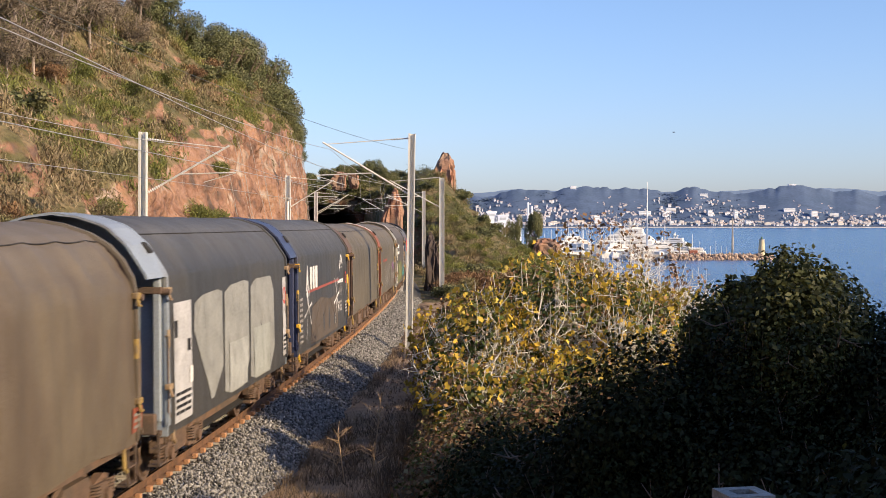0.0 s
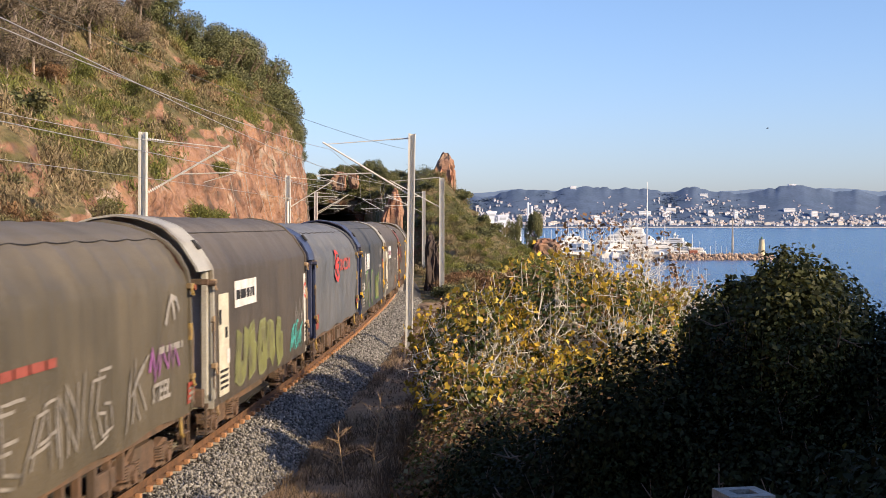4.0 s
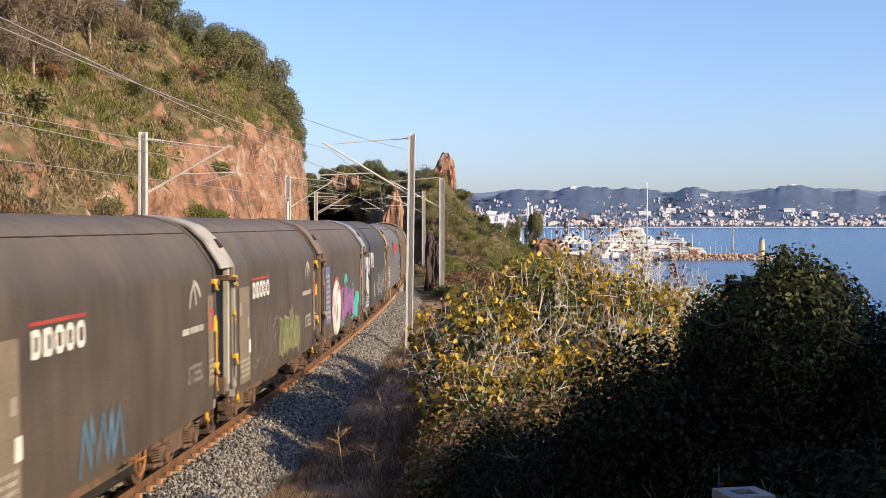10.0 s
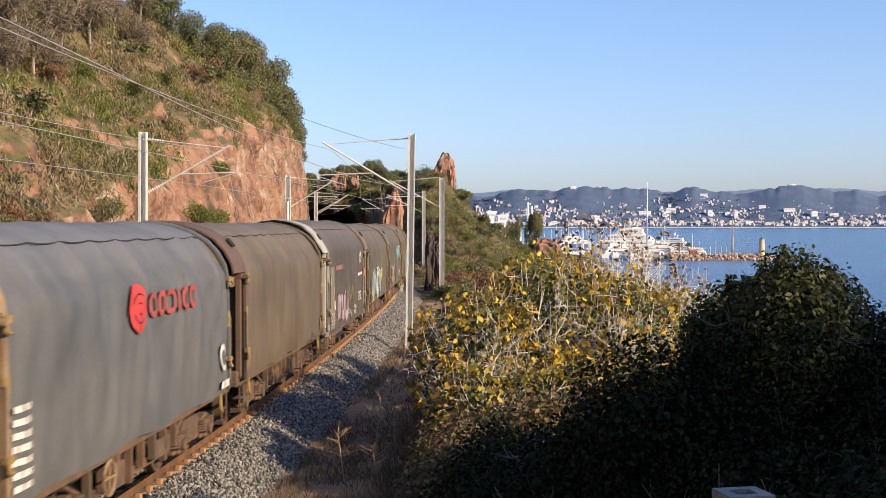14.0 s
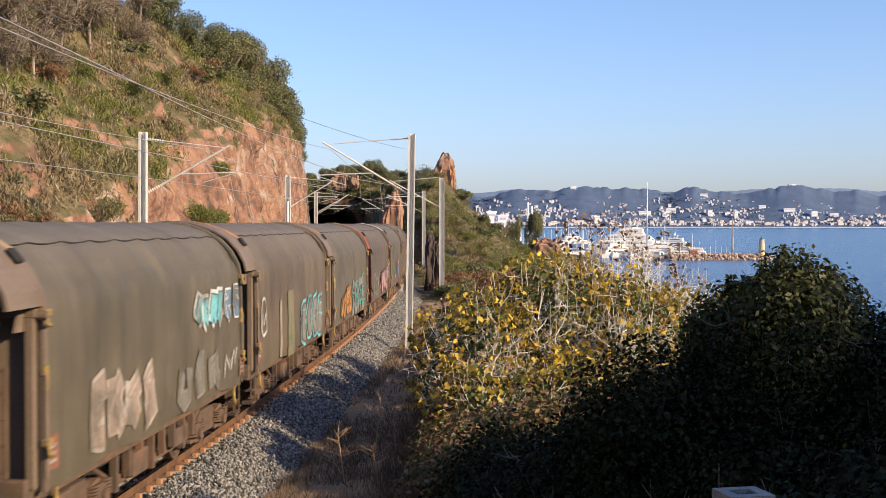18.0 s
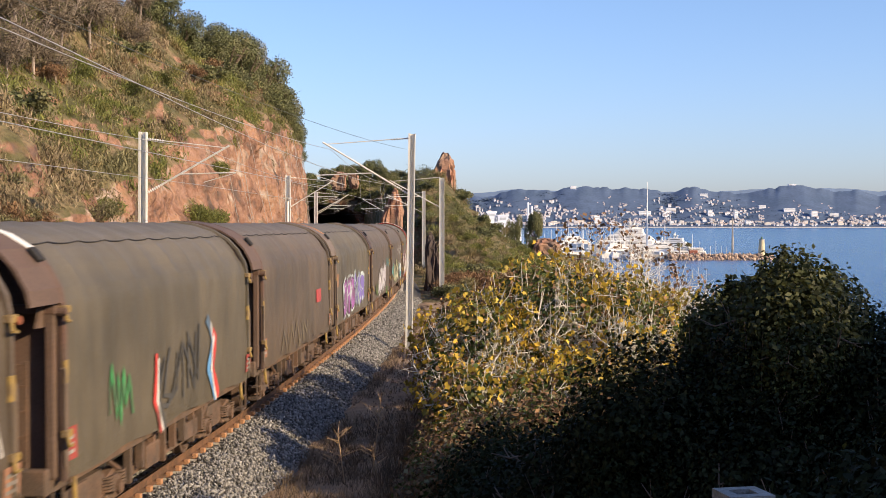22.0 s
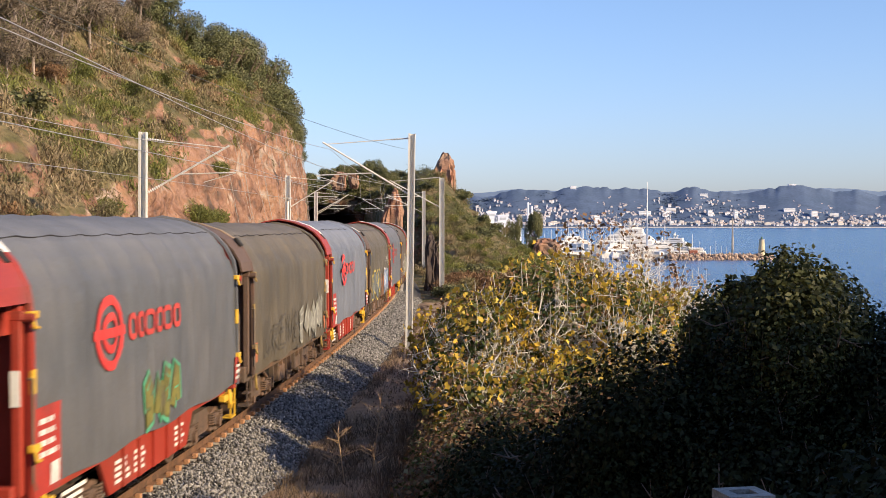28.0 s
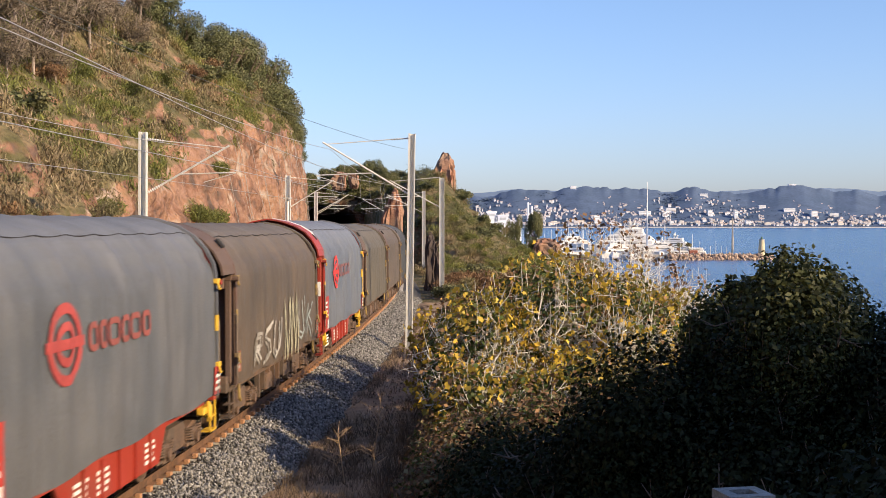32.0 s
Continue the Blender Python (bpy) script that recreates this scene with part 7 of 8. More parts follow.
def bush(name, label, blobs, n, size, leaf, seed, stems=0, stem_r=0.03, bark=BARK, extra=None, long=1.7, shell=0.5, base=None):
    """A near bush: stems from one base and leaves in uneven clumps."""
    bl = np.asarray(blobs, float)
    bx, by = base if base else (bl[:, 0].mean(), bl[:, 1].mean())
    bz = gz(bx, by)
    e = empty(name, pose(bx, by, bz))
    tagged(e, label, "bush")
    loc = [(b[0] - bx, b[1] - by, b[2] - bz, *b[3:]) for b in bl]
    if name == "fig_bush":
        put("foliage", fig_leaf_mesh("foliage", n, loc, size, LEAF[leaf], seed), e, label="yellow autumn leaves")
    else:
        put("foliage", leaf_mesh("foliage", n, loc, size, LEAF[leaf], seed, long=long, shell=shell), e)
    if extra:
        for j, (leaf2, n2, size2, grow) in enumerate(extra):
            put("foliage", leaf_mesh("foliage", n2, [(b[0], b[1], b[2], b[3] * grow, b[4] * grow, b[5] * grow) for b in loc], size2, LEAF[leaf2], seed + 7 + j, long=1.4, shell=0.55), e, label={"yellow": "yellow autumn leaves", "green": "green leaves"}.get(leaf2, ""))
    if stems:
        rg = np.random.default_rng(seed + 3)
        bits = []
        for i in range(stems):
            b = loc[int(rg.integers(len(loc)))]
            d = Vector(rg.normal(size=3))
            d.z = abs(d.z) * 0.7
            d.normalize()
            tip = Vector(b[:3]) + Vector((d.x * b[3], d.y * b[4], d.z * b[5])) * rg.uniform(0.80, 1.08)
            p = Vector((rg.normal() * 0.25, rg.normal() * 0.25, 0))
            m1 = p.lerp(Vector(b[:3]), 0.6) + Vector(rg.normal(size=3) * 0.18)
            out = Vector((tip.x - m1.x, tip.y - m1.y, 0))
            m2 = m1 + out * 0.55 + Vector((0, 0, (tip.z - m1.z) * 0.35)) + Vector(rg.normal(size=3) * 0.10)
            m3 = m1 + out * 0.88 + Vector((0, 0, (tip.z - m1.z) * 0.58)) + Vector(rg.normal(size=3) * 0.07)
            r = stem_r * rg.uniform(0.6, 1.2)
            for a, c, r0, r1 in ((p, m1, r, r * 0.8), (m1, m2, r * 0.8, r * 0.6), (m2, m3, r * 0.6, r * 0.45), (m3, tip, r * 0.45, r * 0.26)):
                bits.append((a, c, r0, r1))
            # side shoots bend away and then turn up
            for _ in range(6):
                k = m2.lerp(m3, rg.uniform(0.0, 1.0)) if rg.random() < 0.6 else m3.lerp(tip, rg.uniform(0, 0.7))
                away = Vector((rg.normal(), rg.normal(), 0.35 + 0.5 * rg.normal())).normalized() * rg.uniform(0.14, 0.36)
                e1 = k + away
                bits.append((k, e1, r * 0.58, r * 0.46))
                bits.append((e1, e1 + away * 0.5 + Vector((0.05 * rg.normal(), 0, rg.uniform(0.02, 0.16))), r * 0.46, r * 0.25))
                bits.append((e1, e1 + away * 0.4 + Vector(rg.normal(size=3) * 0.11), r * 0.40, r * 0.20))
        raw("branchwork", *sticks(bits), bark, e)
    return e


FIG = [(2.3, 28.5, 1.9, 1.9, 1.6, 1.55), (0.6, 27.5, 1.2, 1.35, 1.3, 1.5), (3.9, 28.5, 1.6, 1.35, 1.3, 1.6), (1.2, 27.0, 0.0, 1.4, 1.2, 1.1), (2.8, 27.0, 0.3, 1.5, 1.2, 1.2), (4.9, 29, 1.5, 0.9, 0.9, 1.25)]
bush("fig_bush", "big fig bush with yellow autumn leaves and pale bare branches", FIG, 5600, 0.14, "yellow", 101, 460, 0.019, PALE_BARK, [("green", 9000, 0.13, 0.80), ("dry", 3600, 0.10, 0.95)], base=(2.2, 28.2), long=1.25, shell=0.6)
bush("fig_bush", "low yellow-leaved fig shoot beside the track path", [(0.55, 24.0, 0.75, 0.8, 0.7, 0.8), (1.5, 24.2, 0.5, 0.9, 0.7, 0.9), (0.1, 25.3, 0.9, 0.6, 0.6, 0.7), (2.4, 24.6, 0.7, 0.8, 0.7, 0.8)], 1300, 0.14, "yellow", 111, 110, 0.013, PALE_BARK, [("green", 2600, 0.14, 0.9), ("dry", 1600, 0.11, 1.0)], base=(1.1, 24.3), long=1.35)
bush("fig_bush", "thin fig branches with brown leaves against the sea", [(4.0, 30.5, 3.2, 0.9, 0.9, 1.3), (5.1, 31, 2.7, 0.8, 0.8, 1.2), (3.3, 31, 3.4, 0.7, 0.7, 0.9), (5.9, 31, 2.2, 0.7, 0.7, 1.0)], 420, 0.11, "dry", 121, 90, 0.014, PALE_BARK, [("dry", 420, 0.11, 0.95)], base=(4.2, 30.6))
bush("bramble", "tangled dry brown and green bramble under the figs", [(0.4, 22.5, -0.1, 1.0, 0.9, 1.0), (1.6, 22.3, 0.1, 1.1, 0.9, 1.15), (2.8, 22.6, 0.2, 1.1, 0.9, 1.1), (-0.1, 24.6, -0.2, 0.6, 0.8, 0.7), (3.8, 23.5, 0.6, 1.0, 0.9, 1.0), (0.2, 19.8, -0.2, 1.0, 1.0, 1.0), (1.8, 20.0, -0.3, 1.1, 0.9, 0.9)], 30000, 0.09, "dry", 131, 60, 0.012, BARK, [("green", 8000, 0.09, 0.95), ("olive", 6000, 0.09, 1.0)], base=(1.2, 22.6), shell=0.25)
# laurel foliage stands where the evergreens lie in shade, its colour painted dark
bush("laurel_bush", "dense laurel bush, shade painted into its dark leaf colour", [(2.3, 14.5, 1.6, 1.0, 1.0, 1.2), (3.05, 14.8, 1.4, 0.85, 0.8, 1.1), (3.95, 15.0, 1.7, 0.85, 0.8, 1.1), (3.3, 13.5, 1.1, 1.1, 1.0, 1.2), (1.6, 15.2, 0.7, 0.9, 0.9, 1.1), (2.0, 13.8, 0.1, 1.3, 1.0, 1.2), (3.2, 14.2, 0.0, 1.5, 1.0, 1.4)], 100000, 0.075, "laurel", 141, 60, 0.025, BARK, base=(2.6, 14.5), shell=0.2)
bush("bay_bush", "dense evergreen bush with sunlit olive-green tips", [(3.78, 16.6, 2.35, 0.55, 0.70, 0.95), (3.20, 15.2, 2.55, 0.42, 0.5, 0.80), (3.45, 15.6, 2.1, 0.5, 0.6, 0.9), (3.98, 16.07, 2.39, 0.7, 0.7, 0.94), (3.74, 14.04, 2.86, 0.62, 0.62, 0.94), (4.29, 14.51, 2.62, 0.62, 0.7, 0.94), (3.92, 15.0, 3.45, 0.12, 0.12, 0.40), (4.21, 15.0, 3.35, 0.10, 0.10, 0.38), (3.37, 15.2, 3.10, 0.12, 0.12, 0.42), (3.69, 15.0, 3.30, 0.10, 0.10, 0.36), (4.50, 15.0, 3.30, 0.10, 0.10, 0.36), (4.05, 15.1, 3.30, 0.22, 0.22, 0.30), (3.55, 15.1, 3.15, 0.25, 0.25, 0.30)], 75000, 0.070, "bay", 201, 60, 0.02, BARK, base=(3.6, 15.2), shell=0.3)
bush("laurel_bush", "dense laurel bush in half shade, leaves painted shade-dark", [(3.35, 14.2, 2.08, 0.62, 0.7, 1.01), (3.9, 14.82, 1.53, 1.17, 0.94, 1.17), (4.7, 14.0, 1.9, 0.8, 0.9, 1.15), (5.4, 14.2, 2.2, 0.9, 0.9, 1.2), (4.6, 13.0, 1.0, 1.2, 1.0, 1.3), (5.8, 13, 1.0, 1.2, 1.0, 1.5), (4.8, 13.4, -0.3, 1.6, 1.0, 1.3)], 105000, 0.075, "laurel", 151, 50, 0.025, BARK, base=(5.0, 13.8), shell=0.2)
bush("laurel_bush", "broad-leaved evergreen bush close by, shade painted into its leaves", [(2.35, 8.0, 1.55, 0.8, 0.7, 0.9), (3.1, 8.2, 1.9, 0.8, 0.7, 0.95), (1.7, 8.6, 0.8, 0.8, 0.7, 0.9), (2.6, 7.6, 0.6, 1.0, 0.7, 1.0), (0.9, 9.5, 0.4, 0.7, 0.7, 0.8), (0.3, 11.0, -0.2, 0.8, 0.8, 0.8)], 44000, 0.09, "laurel", 161, 40, 0.02, BARK, long=2.2, base=(2.3, 8.1), shell=0.2)
bush("laurel_bush", "low evergreen bush, deep shade painted into its leaves", [(1.0, 12.5, 0.0, 1.0, 1.0, 1.0), (2.4, 17.0, 0.7, 1.1, 1.1, 1.1), (3.7, 18.5, 0.8, 1.0, 1.0, 1.1), (1.5, 17.0, 0.1, 1.0, 1.0, 1.15), (0.7, 16.2, 0.0, 0.9, 0.9, 1.1), (0.9, 18.8, 0.1, 1.0, 1.0, 1.1), (0.0, 17.6, -0.5, 0.8, 0.9, 0.8)], 90000, 0.08, "laurel", 171, 40, 0.02, BARK, base=(1.2, 16.5), shell=0.2)


bush("bramble", "tall tangled bramble hedge along the earth path", [(0.9, 46.5, -0.3, 1.2, 1.3, 0.9), (0.8, 43.5, -0.5, 1.1, 1.2, 0.8), (0.6, 40.0, 0.3, 1.1, 1.2, 1.5), (0.5, 37.5, 0.2, 1.2, 1.2, 1.4), (0.3, 34.5, 0.5, 1.2, 1.2, 1.6), (0.5, 31.5, 0.4, 1.2, 1.2, 1.5), (2.7, 40, 0.3, 1.6, 2.0, 1.6), (2.6, 35, 0.5, 1.6, 2.5, 1.7)], 34000, 0.12, "dry", 181, 60, 0.012, BARK, [("green", 14000, 0.12, 0.95)], base=(0.8, 38), shell=0.25)
bush("bramble", "dark leafy bramble mound beside the path", [(3.4, 22.3, 0.1, 1.1, 0.9, 1.0), (4.4, 22.0, 0.4, 1.1, 0.9, 1.1), (2.4, 23.2, 0.0, 0.9, 0.8, 0.8)], 16000, 0.10, "green", 191, 40, 0.012, BARK, [("dry", 5000, 0.10, 1.0)], base=(3.0, 22), shell=0.25)


def path_weeds():
    rg = np.random.default_rng(44)
    straw = mat("dry_stalk", (0.36, 0.25, 0.15), 0.9, 0, 0.2, 4, 30, 0.1)
    for x, y, h in ((-1.36, 24.6, 1.6), (-1.80, 24.0, 1.1), (-1.20, 24.2, 0.75), (-1.9, 25.0, 0.5)):
        e = empty("dry_weed", pose(x, y, gz(x, y) - 0.02))
        tagged(e, "tall dry straw-coloured weed stalk by the path", "weed", "weeds by the path")
        bm = bmn()
        top = Vector((rg.normal() * 0.12, rg.normal() * 0.1, h))
        tube(bm, (0, 0, 0), top * 0.55, 0.016, 0.012, seg=5)
        tube(bm, top * 0.55, top, 0.012, 0.006, seg=5)
        part("stalk", bm, straw, e)
        bm = bmn()
        for i in range(16):
            k = top * rg.uniform(0.55, 1.0)
            tube(bm, k, k + Vector((rg.normal() * 0.16, rg.normal() * 0.16, rg.uniform(0.05, 0.24))), 0.007, 0.004, seg=4, caps=False)
        tagged(part("seed_head", bm, straw, e), kind="stuff")
    n = 46000
    sv = 8 + 52 * rg.random(n) ** 1.5
    wv = rg.uniform(2.45, 6.6, n)
    keep = ~((wv > 2.9) & (wv < 3.9) & (sv > 22) & (rg.random(n) < 0.85)) & (noise2(sv, wv * 2, 1.7) > -0.5)
    sv, wv = sv[keep], wv[keep]
    n = len(sv)
    base = np.array([at(a, b)[:] for a, b in zip(sv, wv)])
    base[:, 2] = ground_z(base[:, 0], base[:, 1]) + np.where(wv < 4.6, 0.10, -0.03)
    hgt, ang = rg.uniform(0.05, 0.30, n) * (1 + 0.8 * (wv > 4.2)), rg.uniform(0, 6.28, n)
    side = 0.009 * np.stack([np.cos(ang), np.sin(ang), 0 * ang], -1)
    tip = base + np.stack([rg.normal(size=n) * hgt * 0.45, rg.normal(size=n) * hgt * 0.45, hgt], -1)
    blades = np.stack([base - side, base + side, tip], 1).reshape(-1, 3)
    faces = np.arange(n * 3).reshape(n, 3)
    tagged(raw("dry_grass", blades, faces, mat("dry_litter", (0.120, 0.085, 0.055), 0.9, 0, 0.3, 3, 20, 0, per_island=0.5)), "dry brown grass and litter along the dirt path", "grass", kind="stuff")


path_weeds()

# ---- rocks ----


def rock(name, x, y, z, sx, sy, sz, seed, label, material=ROCK, rough=0.35, turn=0, taper=0.0):
    bm = bmn()
    bmesh.ops.create_icosphere(bm, subdivisions=4, radius=1)
    off = Vector((seed * 3.1, seed * 1.7, 0))
    for v in bm.verts:
        p = v.co.copy()
        # blocky column, split by upright fissures and ledges
        q = Vector([math.copysign(abs(c) ** 0.62, c) for c in p])
        f1, f2 = noise.voronoi(Vector((p.x * 2.1, p.y * 2.1, p.z * 0.9 * sz / max(sx, 1))) + off)[0][:2]
        k = 1 + rough * (0.8 * noise.noise(p * 1.3 + off) + 0.5 * noise.noise(Vector((p.x * 3.5, p.y * 3.5, p.z * 1.2)) + off) + 0.35 * noise.noise(p * 7 + off)) - 0.30 * max(0.0, 1 - (f2 - f1) / 0.16)
        t = (1 - taper * (p.z + 1) / 2) * (1 - 0.5 * max(0.0, (q.z - 0.45) / 0.55) ** 2)
        bend = 0.12 * sx * math.sin(q.z * 2.2 + seed)
        v.co = Vector((q.x * sx * k * t + bend, q.y * sy * k * t, q.z * sz * (0.86 + 0.14 * k)))
    ob = obj(name, bm, material)
    ob.matrix_basis = pose(x, y, z, 0, 0, turn)
    tagged(ob, label, "rock")
    return ob


rock("rock_pinnacle", 0.3, 172.0, 6.4, 1.75, 1.8, 7.2, 11, "tall red porphyry rock pinnacle above the line", taper=0.05, rough=0.42)
rock("rock_pinnacle", 2.4, 168.0, 1.2, 0.8, 1.0, 3.6, 4, "short red rock spur on the green slope", taper=0.4, rough=0.5)
rock("rock_outcrop", -5.6, 150.0, 3.4, 1.35, 1.6, 4.6, 5, "red rock buttress beside the tunnel mouth", taper=0.35, rough=0.5)
rock("rock_outcrop", -14.0, 176.0, 9.8, 0.95, 1.0, 1.35, 6, "rounded red rock outcrop above the tunnel", rough=0.6)
rock("rock_outcrop", -12.2, 178.0, 9.9, 0.7, 0.8, 1.1, 16, "small red rock outcrop above the tunnel", rough=0.6)
# near-black slab: the rock's shade is painted into its colour
rock("rock_outcrop", -0.85, 96.0, 0.6, 0.8, 1.1, 2.9, 8, "rock slab beside the line, shade painted into its colour", mat("dark_rock", (0.06, 0.045, 0.04), 0.95, 0, 0.4, 0.8, 6, 1.0), taper=0.5, rough=0.5)
rock("rock_outcrop", 16.3, 205.0, -0.2, 2.2, 2.0, 2.0, 10, "brown rock head above the harbour", rough=0.5)

# ---- rockfall net on the cut face ----


def build_net():
    e = empty("rockfall_net", pose(*at(100, -7.0, 4.0)))
    tagged(e, "grey steel rockfall net draped over the red cliff", "net")
    inv = Vector(e.matrix_basis.translation)
    steel = mat("net_steel", (0.30, 0.27, 0.25), 0.6, 0.3, 0.2, 2, 30, 0)
    for s in np.arange(74, 132, 2.3):
        hc = float(cut_h(s))
        pts = []
        for d in np.linspace(-0.1, float(face_k(s)) * hc + 0.7, 9):
            p = at(s, float(foot_w(s)) - d)
            z = gz(p.x, p.y)
            p = at(s, float(foot_w(s)) - d + 0.42)
            pts.append(Vector((p.x, p.y, z + 0.2)) - inv)
        bm = bmn()
        rope(bm, pts, 0.013, seg=4)
        part("cable", bm, steel, e)


build_net()

# ---- post at the viewer's feet ----
bm = bmn()
z0 = gz(0.77, 3.3)
for x0, x1, y0, y1 in ((-0.062, -0.03, -0.062, 0.062), (0.03, 0.062, -0.062, 0.062), (-0.03, 0.03, -0.062, -0.03), (-0.03, 0.03, 0.03, 0.062)):
    box(bm, x0, x1, y0, y1, 0, 3.435 - z0 + 0.3)
box(bm, -0.031, 0.031, -0.031, 0.031, 0, 3.375 - z0 + 0.3)
post = obj("fence_post", bm, mat("old_white_post", (0.26, 0.255, 0.24), 0.7, 0, 0.35, 14, 80, 0.4, (0.2, 0.19, 0.17), 9, 0.6))
post.matrix_basis = pose(0.80, 3.45, z0 - 0.335, 0, 0, 12)
tagged(post, "weathered pale square fence post with hollow top", "post")

# ---- harbour ----


def build_harbour():
    rg = np.random.default_rng(9)
    pts = []
    for i in range(900):
        k = rg.random()
        x = 86 + k * 41
        wdt = 3.0 if k < 0.93 else 2.0
        y = 500 + rg.normal() * wdt
        pts.append((x, y, SEA_Z + max(0.0, 2.2 - 0.5 * abs(y - 500)) * rg.uniform(0.5, 1.0)))
    stone_field("breakwater", pts, 0.5, 1.05, mat("breakwater_rock", (0.34, 0.25, 0.19), 0.95, 0, 0.3, 0.5, 3, 0.3, per_island=0.4), "brown boulder breakwater of the harbour", 12)
    bm = bmn()
    box(bm, 78, 120, 501, 505, SEA_Z - 1, SEA_Z + 2.0)
    tagged(obj("quay", bm, CONCRETE), "concrete quay along the breakwater", "quay", kind="structure")
    e = empty("lighthouse", pose(122.6, 500, SEA_Z + 1.6))
    tagged(e, "small cream stone harbour lighthouse with green lantern", "lighthouse")
    bm = bmn()
    tube(bm, (0, 0, 0), (0, 0, 5.9), 1.30, 1.02, seg=20)
    part("tower", bm, mat("cream_stone", (0.52, 0.45, 0.30), 0.85, 0, 0.2, 0.8, 6, 0.1), e)
    bm = bmn()
    tube(bm, (0, 0, 5.9), (0, 0, 6.25), 1.15, 1.15, seg=20)
    part("gallery", bm, CONCRETE, e)
    bm = bmn()
    tube(bm, (0, 0, 6.25), (0, 0, 7.3), 0.42, 0.34, seg=12)
    part("lantern", bm, mat("lantern_green", (0.06, 0.13, 0.08), 0.5, 0, 0.1, 5, 40, 0), e)
    for x, y, top, r in ((112.5, 505, 14.3, 0.42),):
        e = empty("signal_pole", pose(x, y, SEA_Z + 1.9))
        tagged(e, "tall pale pole on the harbour quay", "pole")
        bm = bmn()
        tube(bm, (0, 0, 0), (0, 0, 7), r, r * 0.9, seg=10)
        part("lower_tube", bm, CONCRETE, e)
        bm = bmn()
        tube(bm, (0, 0, 7), (0, 0, top), r * 0.7, r * 0.5, seg=10)
        part("upper_tube", bm, CONCRETE, e)
    for i in range(9):
        e = empty("quay_lamp", pose(93 + i * 2.1, 503, SEA_Z + 2.0))
        tagged(e, "thin pale lamp post on the quay", "lamp post", "lamps of the quay")
        bm = bmn()
        tube(bm, (0, 0, 0), (0, 0, 3.2 if i % 3 else 5.0), 0.09, 0.06, seg=6)
        part("column", bm, WHITE, e)
    bm = bmn()
    box(bm, 95.2, 98.4, 502, 504, SEA_Z + 2, SEA_Z + 3.6, 0.1)
    tagged(obj("harbour_hut", bm, mat("hut_red", (0.25, 0.09, 0.06), 0.8)), "small red-brown hut on the quay", "hut")
    glass = mat("dark_glass", (0.03, 0.04, 0.05), 0.15, 0, 0.1, 3, 30, 0, spec=0.6)

    def yacht(x, y, ln, turn, tiers, mast, label):
        e = empty("motor_yacht" if tiers > 1 else "sailing_yacht", pose(x, y, SEA_Z, 0, 0, turn))
        tagged(e, label, "yacht", "yachts in the harbour")
        bm = bmn()
        n = 12
        rows = []
        for i in range(n + 1):
            k = i / n
            wd = ln * 0.11 * (1 - max(0, (k - 0.55) / 0.45) ** 2.0)
            sh = ln * (0.075 + 0.035 * k)
            xx = (k - 0.5) * ln
            rows.append([bm.verts.new(c) for c in ((xx, -wd, sh), (xx * 0.96, -wd * 0.75, -0.3), (xx * 0.96, wd * 0.75, -0.3), (xx, wd, sh))])
        for a, b in zip(rows, rows[1:]):
            for j in range(3):
                bm.faces.new((a[j], b[j], b[j + 1], a[j + 1]))
            bm.faces.new((a[3], b[3], b[0], a[0]))
        bm.faces.new(rows[0])
        part("hull", bm, WHITE, e)
        z = ln * 0.08
        for t in range(tiers):
            l0, l1 = -0.42 * ln + t * ln * 0.05, 0.22 * ln - t * ln * 0.11
            hh = ln * 0.062
            bm = bmn()
            hw = ln * (0.085 - 0.015 * t)
            box(bm, l0, l1, -hw, hw, z, z + hh)
            for v in bm.verts:
                if v.co.z > z + hh * 0.5:
                    v.co.x += -0.075 * ln if v.co.x > (l0 + l1) / 2 else 0.012 * ln
                    v.co.y *= 0.9
            bmesh.ops.bevel(bm, geom=bm.edges[:], offset=ln * 0.008, segments=1, affect="EDGES")
            part("deckhouse", bm, WHITE, e)
            bm = bmn()
            box(bm, l0 + ln * 0.06, l1 - ln * 0.055, -hw * 0.965, hw * 0.965, z + hh * 0.48, z + hh * 0.62)
            part("window_band", bm, glass, e)
            z += hh
        if tiers > 2:
            bm = bmn()
            for dx, dz in ((-0.16, 0.045), (-0.20, 0.0)):
                tube(bm, (dx * ln, 0, z - 0.3), (dx * ln - 0.02 * ln, 0, z + ln * (0.05 + dz)), ln * 0.012, ln * 0.006, seg=6)
            box(bm, -0.235 * ln, -0.13 * ln, -0.03 * ln, 0.03 * ln, z + ln * 0.028, z + ln * 0.036)
            part("radar_arch", bm, WHITE, e)
            for dy in (-0.025, 0.025):
                bm = bmn()
                bmesh.ops.create_uvsphere(bm, u_segments=10, v_segments=6, radius=ln * 0.016, matrix=Matrix.Translation((-0.17 * ln, dy * ln, z + ln * 0.052)))
                part("radar_dome", bm, WHITE, e, smooth=True)
        if mast:
            bm = bmn()
            tube(bm, (-0.05 * ln, 0, z * 0.8), (-0.05 * ln, 0, mast), max(0.16, mast * 0.015), 0.07, seg=8)
            part("mast", bm, WHITE, e)
            if tiers < 2:
                bm = bmn()
                tube(bm, (-0.05 * ln, 0, z + 1.2), (-0.42 * ln, 0, z + 1.2), 0.16, seg=6)
                part("boom", bm, WHITE, e)

    yacht(78, 596, 44, 168, 3, 0, "long white superyacht with three decks")
    yacht(97, 622, 40, 12, 3, 0, "white superyacht berthed behind the breakwater")
    yacht(100, 588, 28, 160, 3, 0, "white three-deck motor yacht with raked bow")
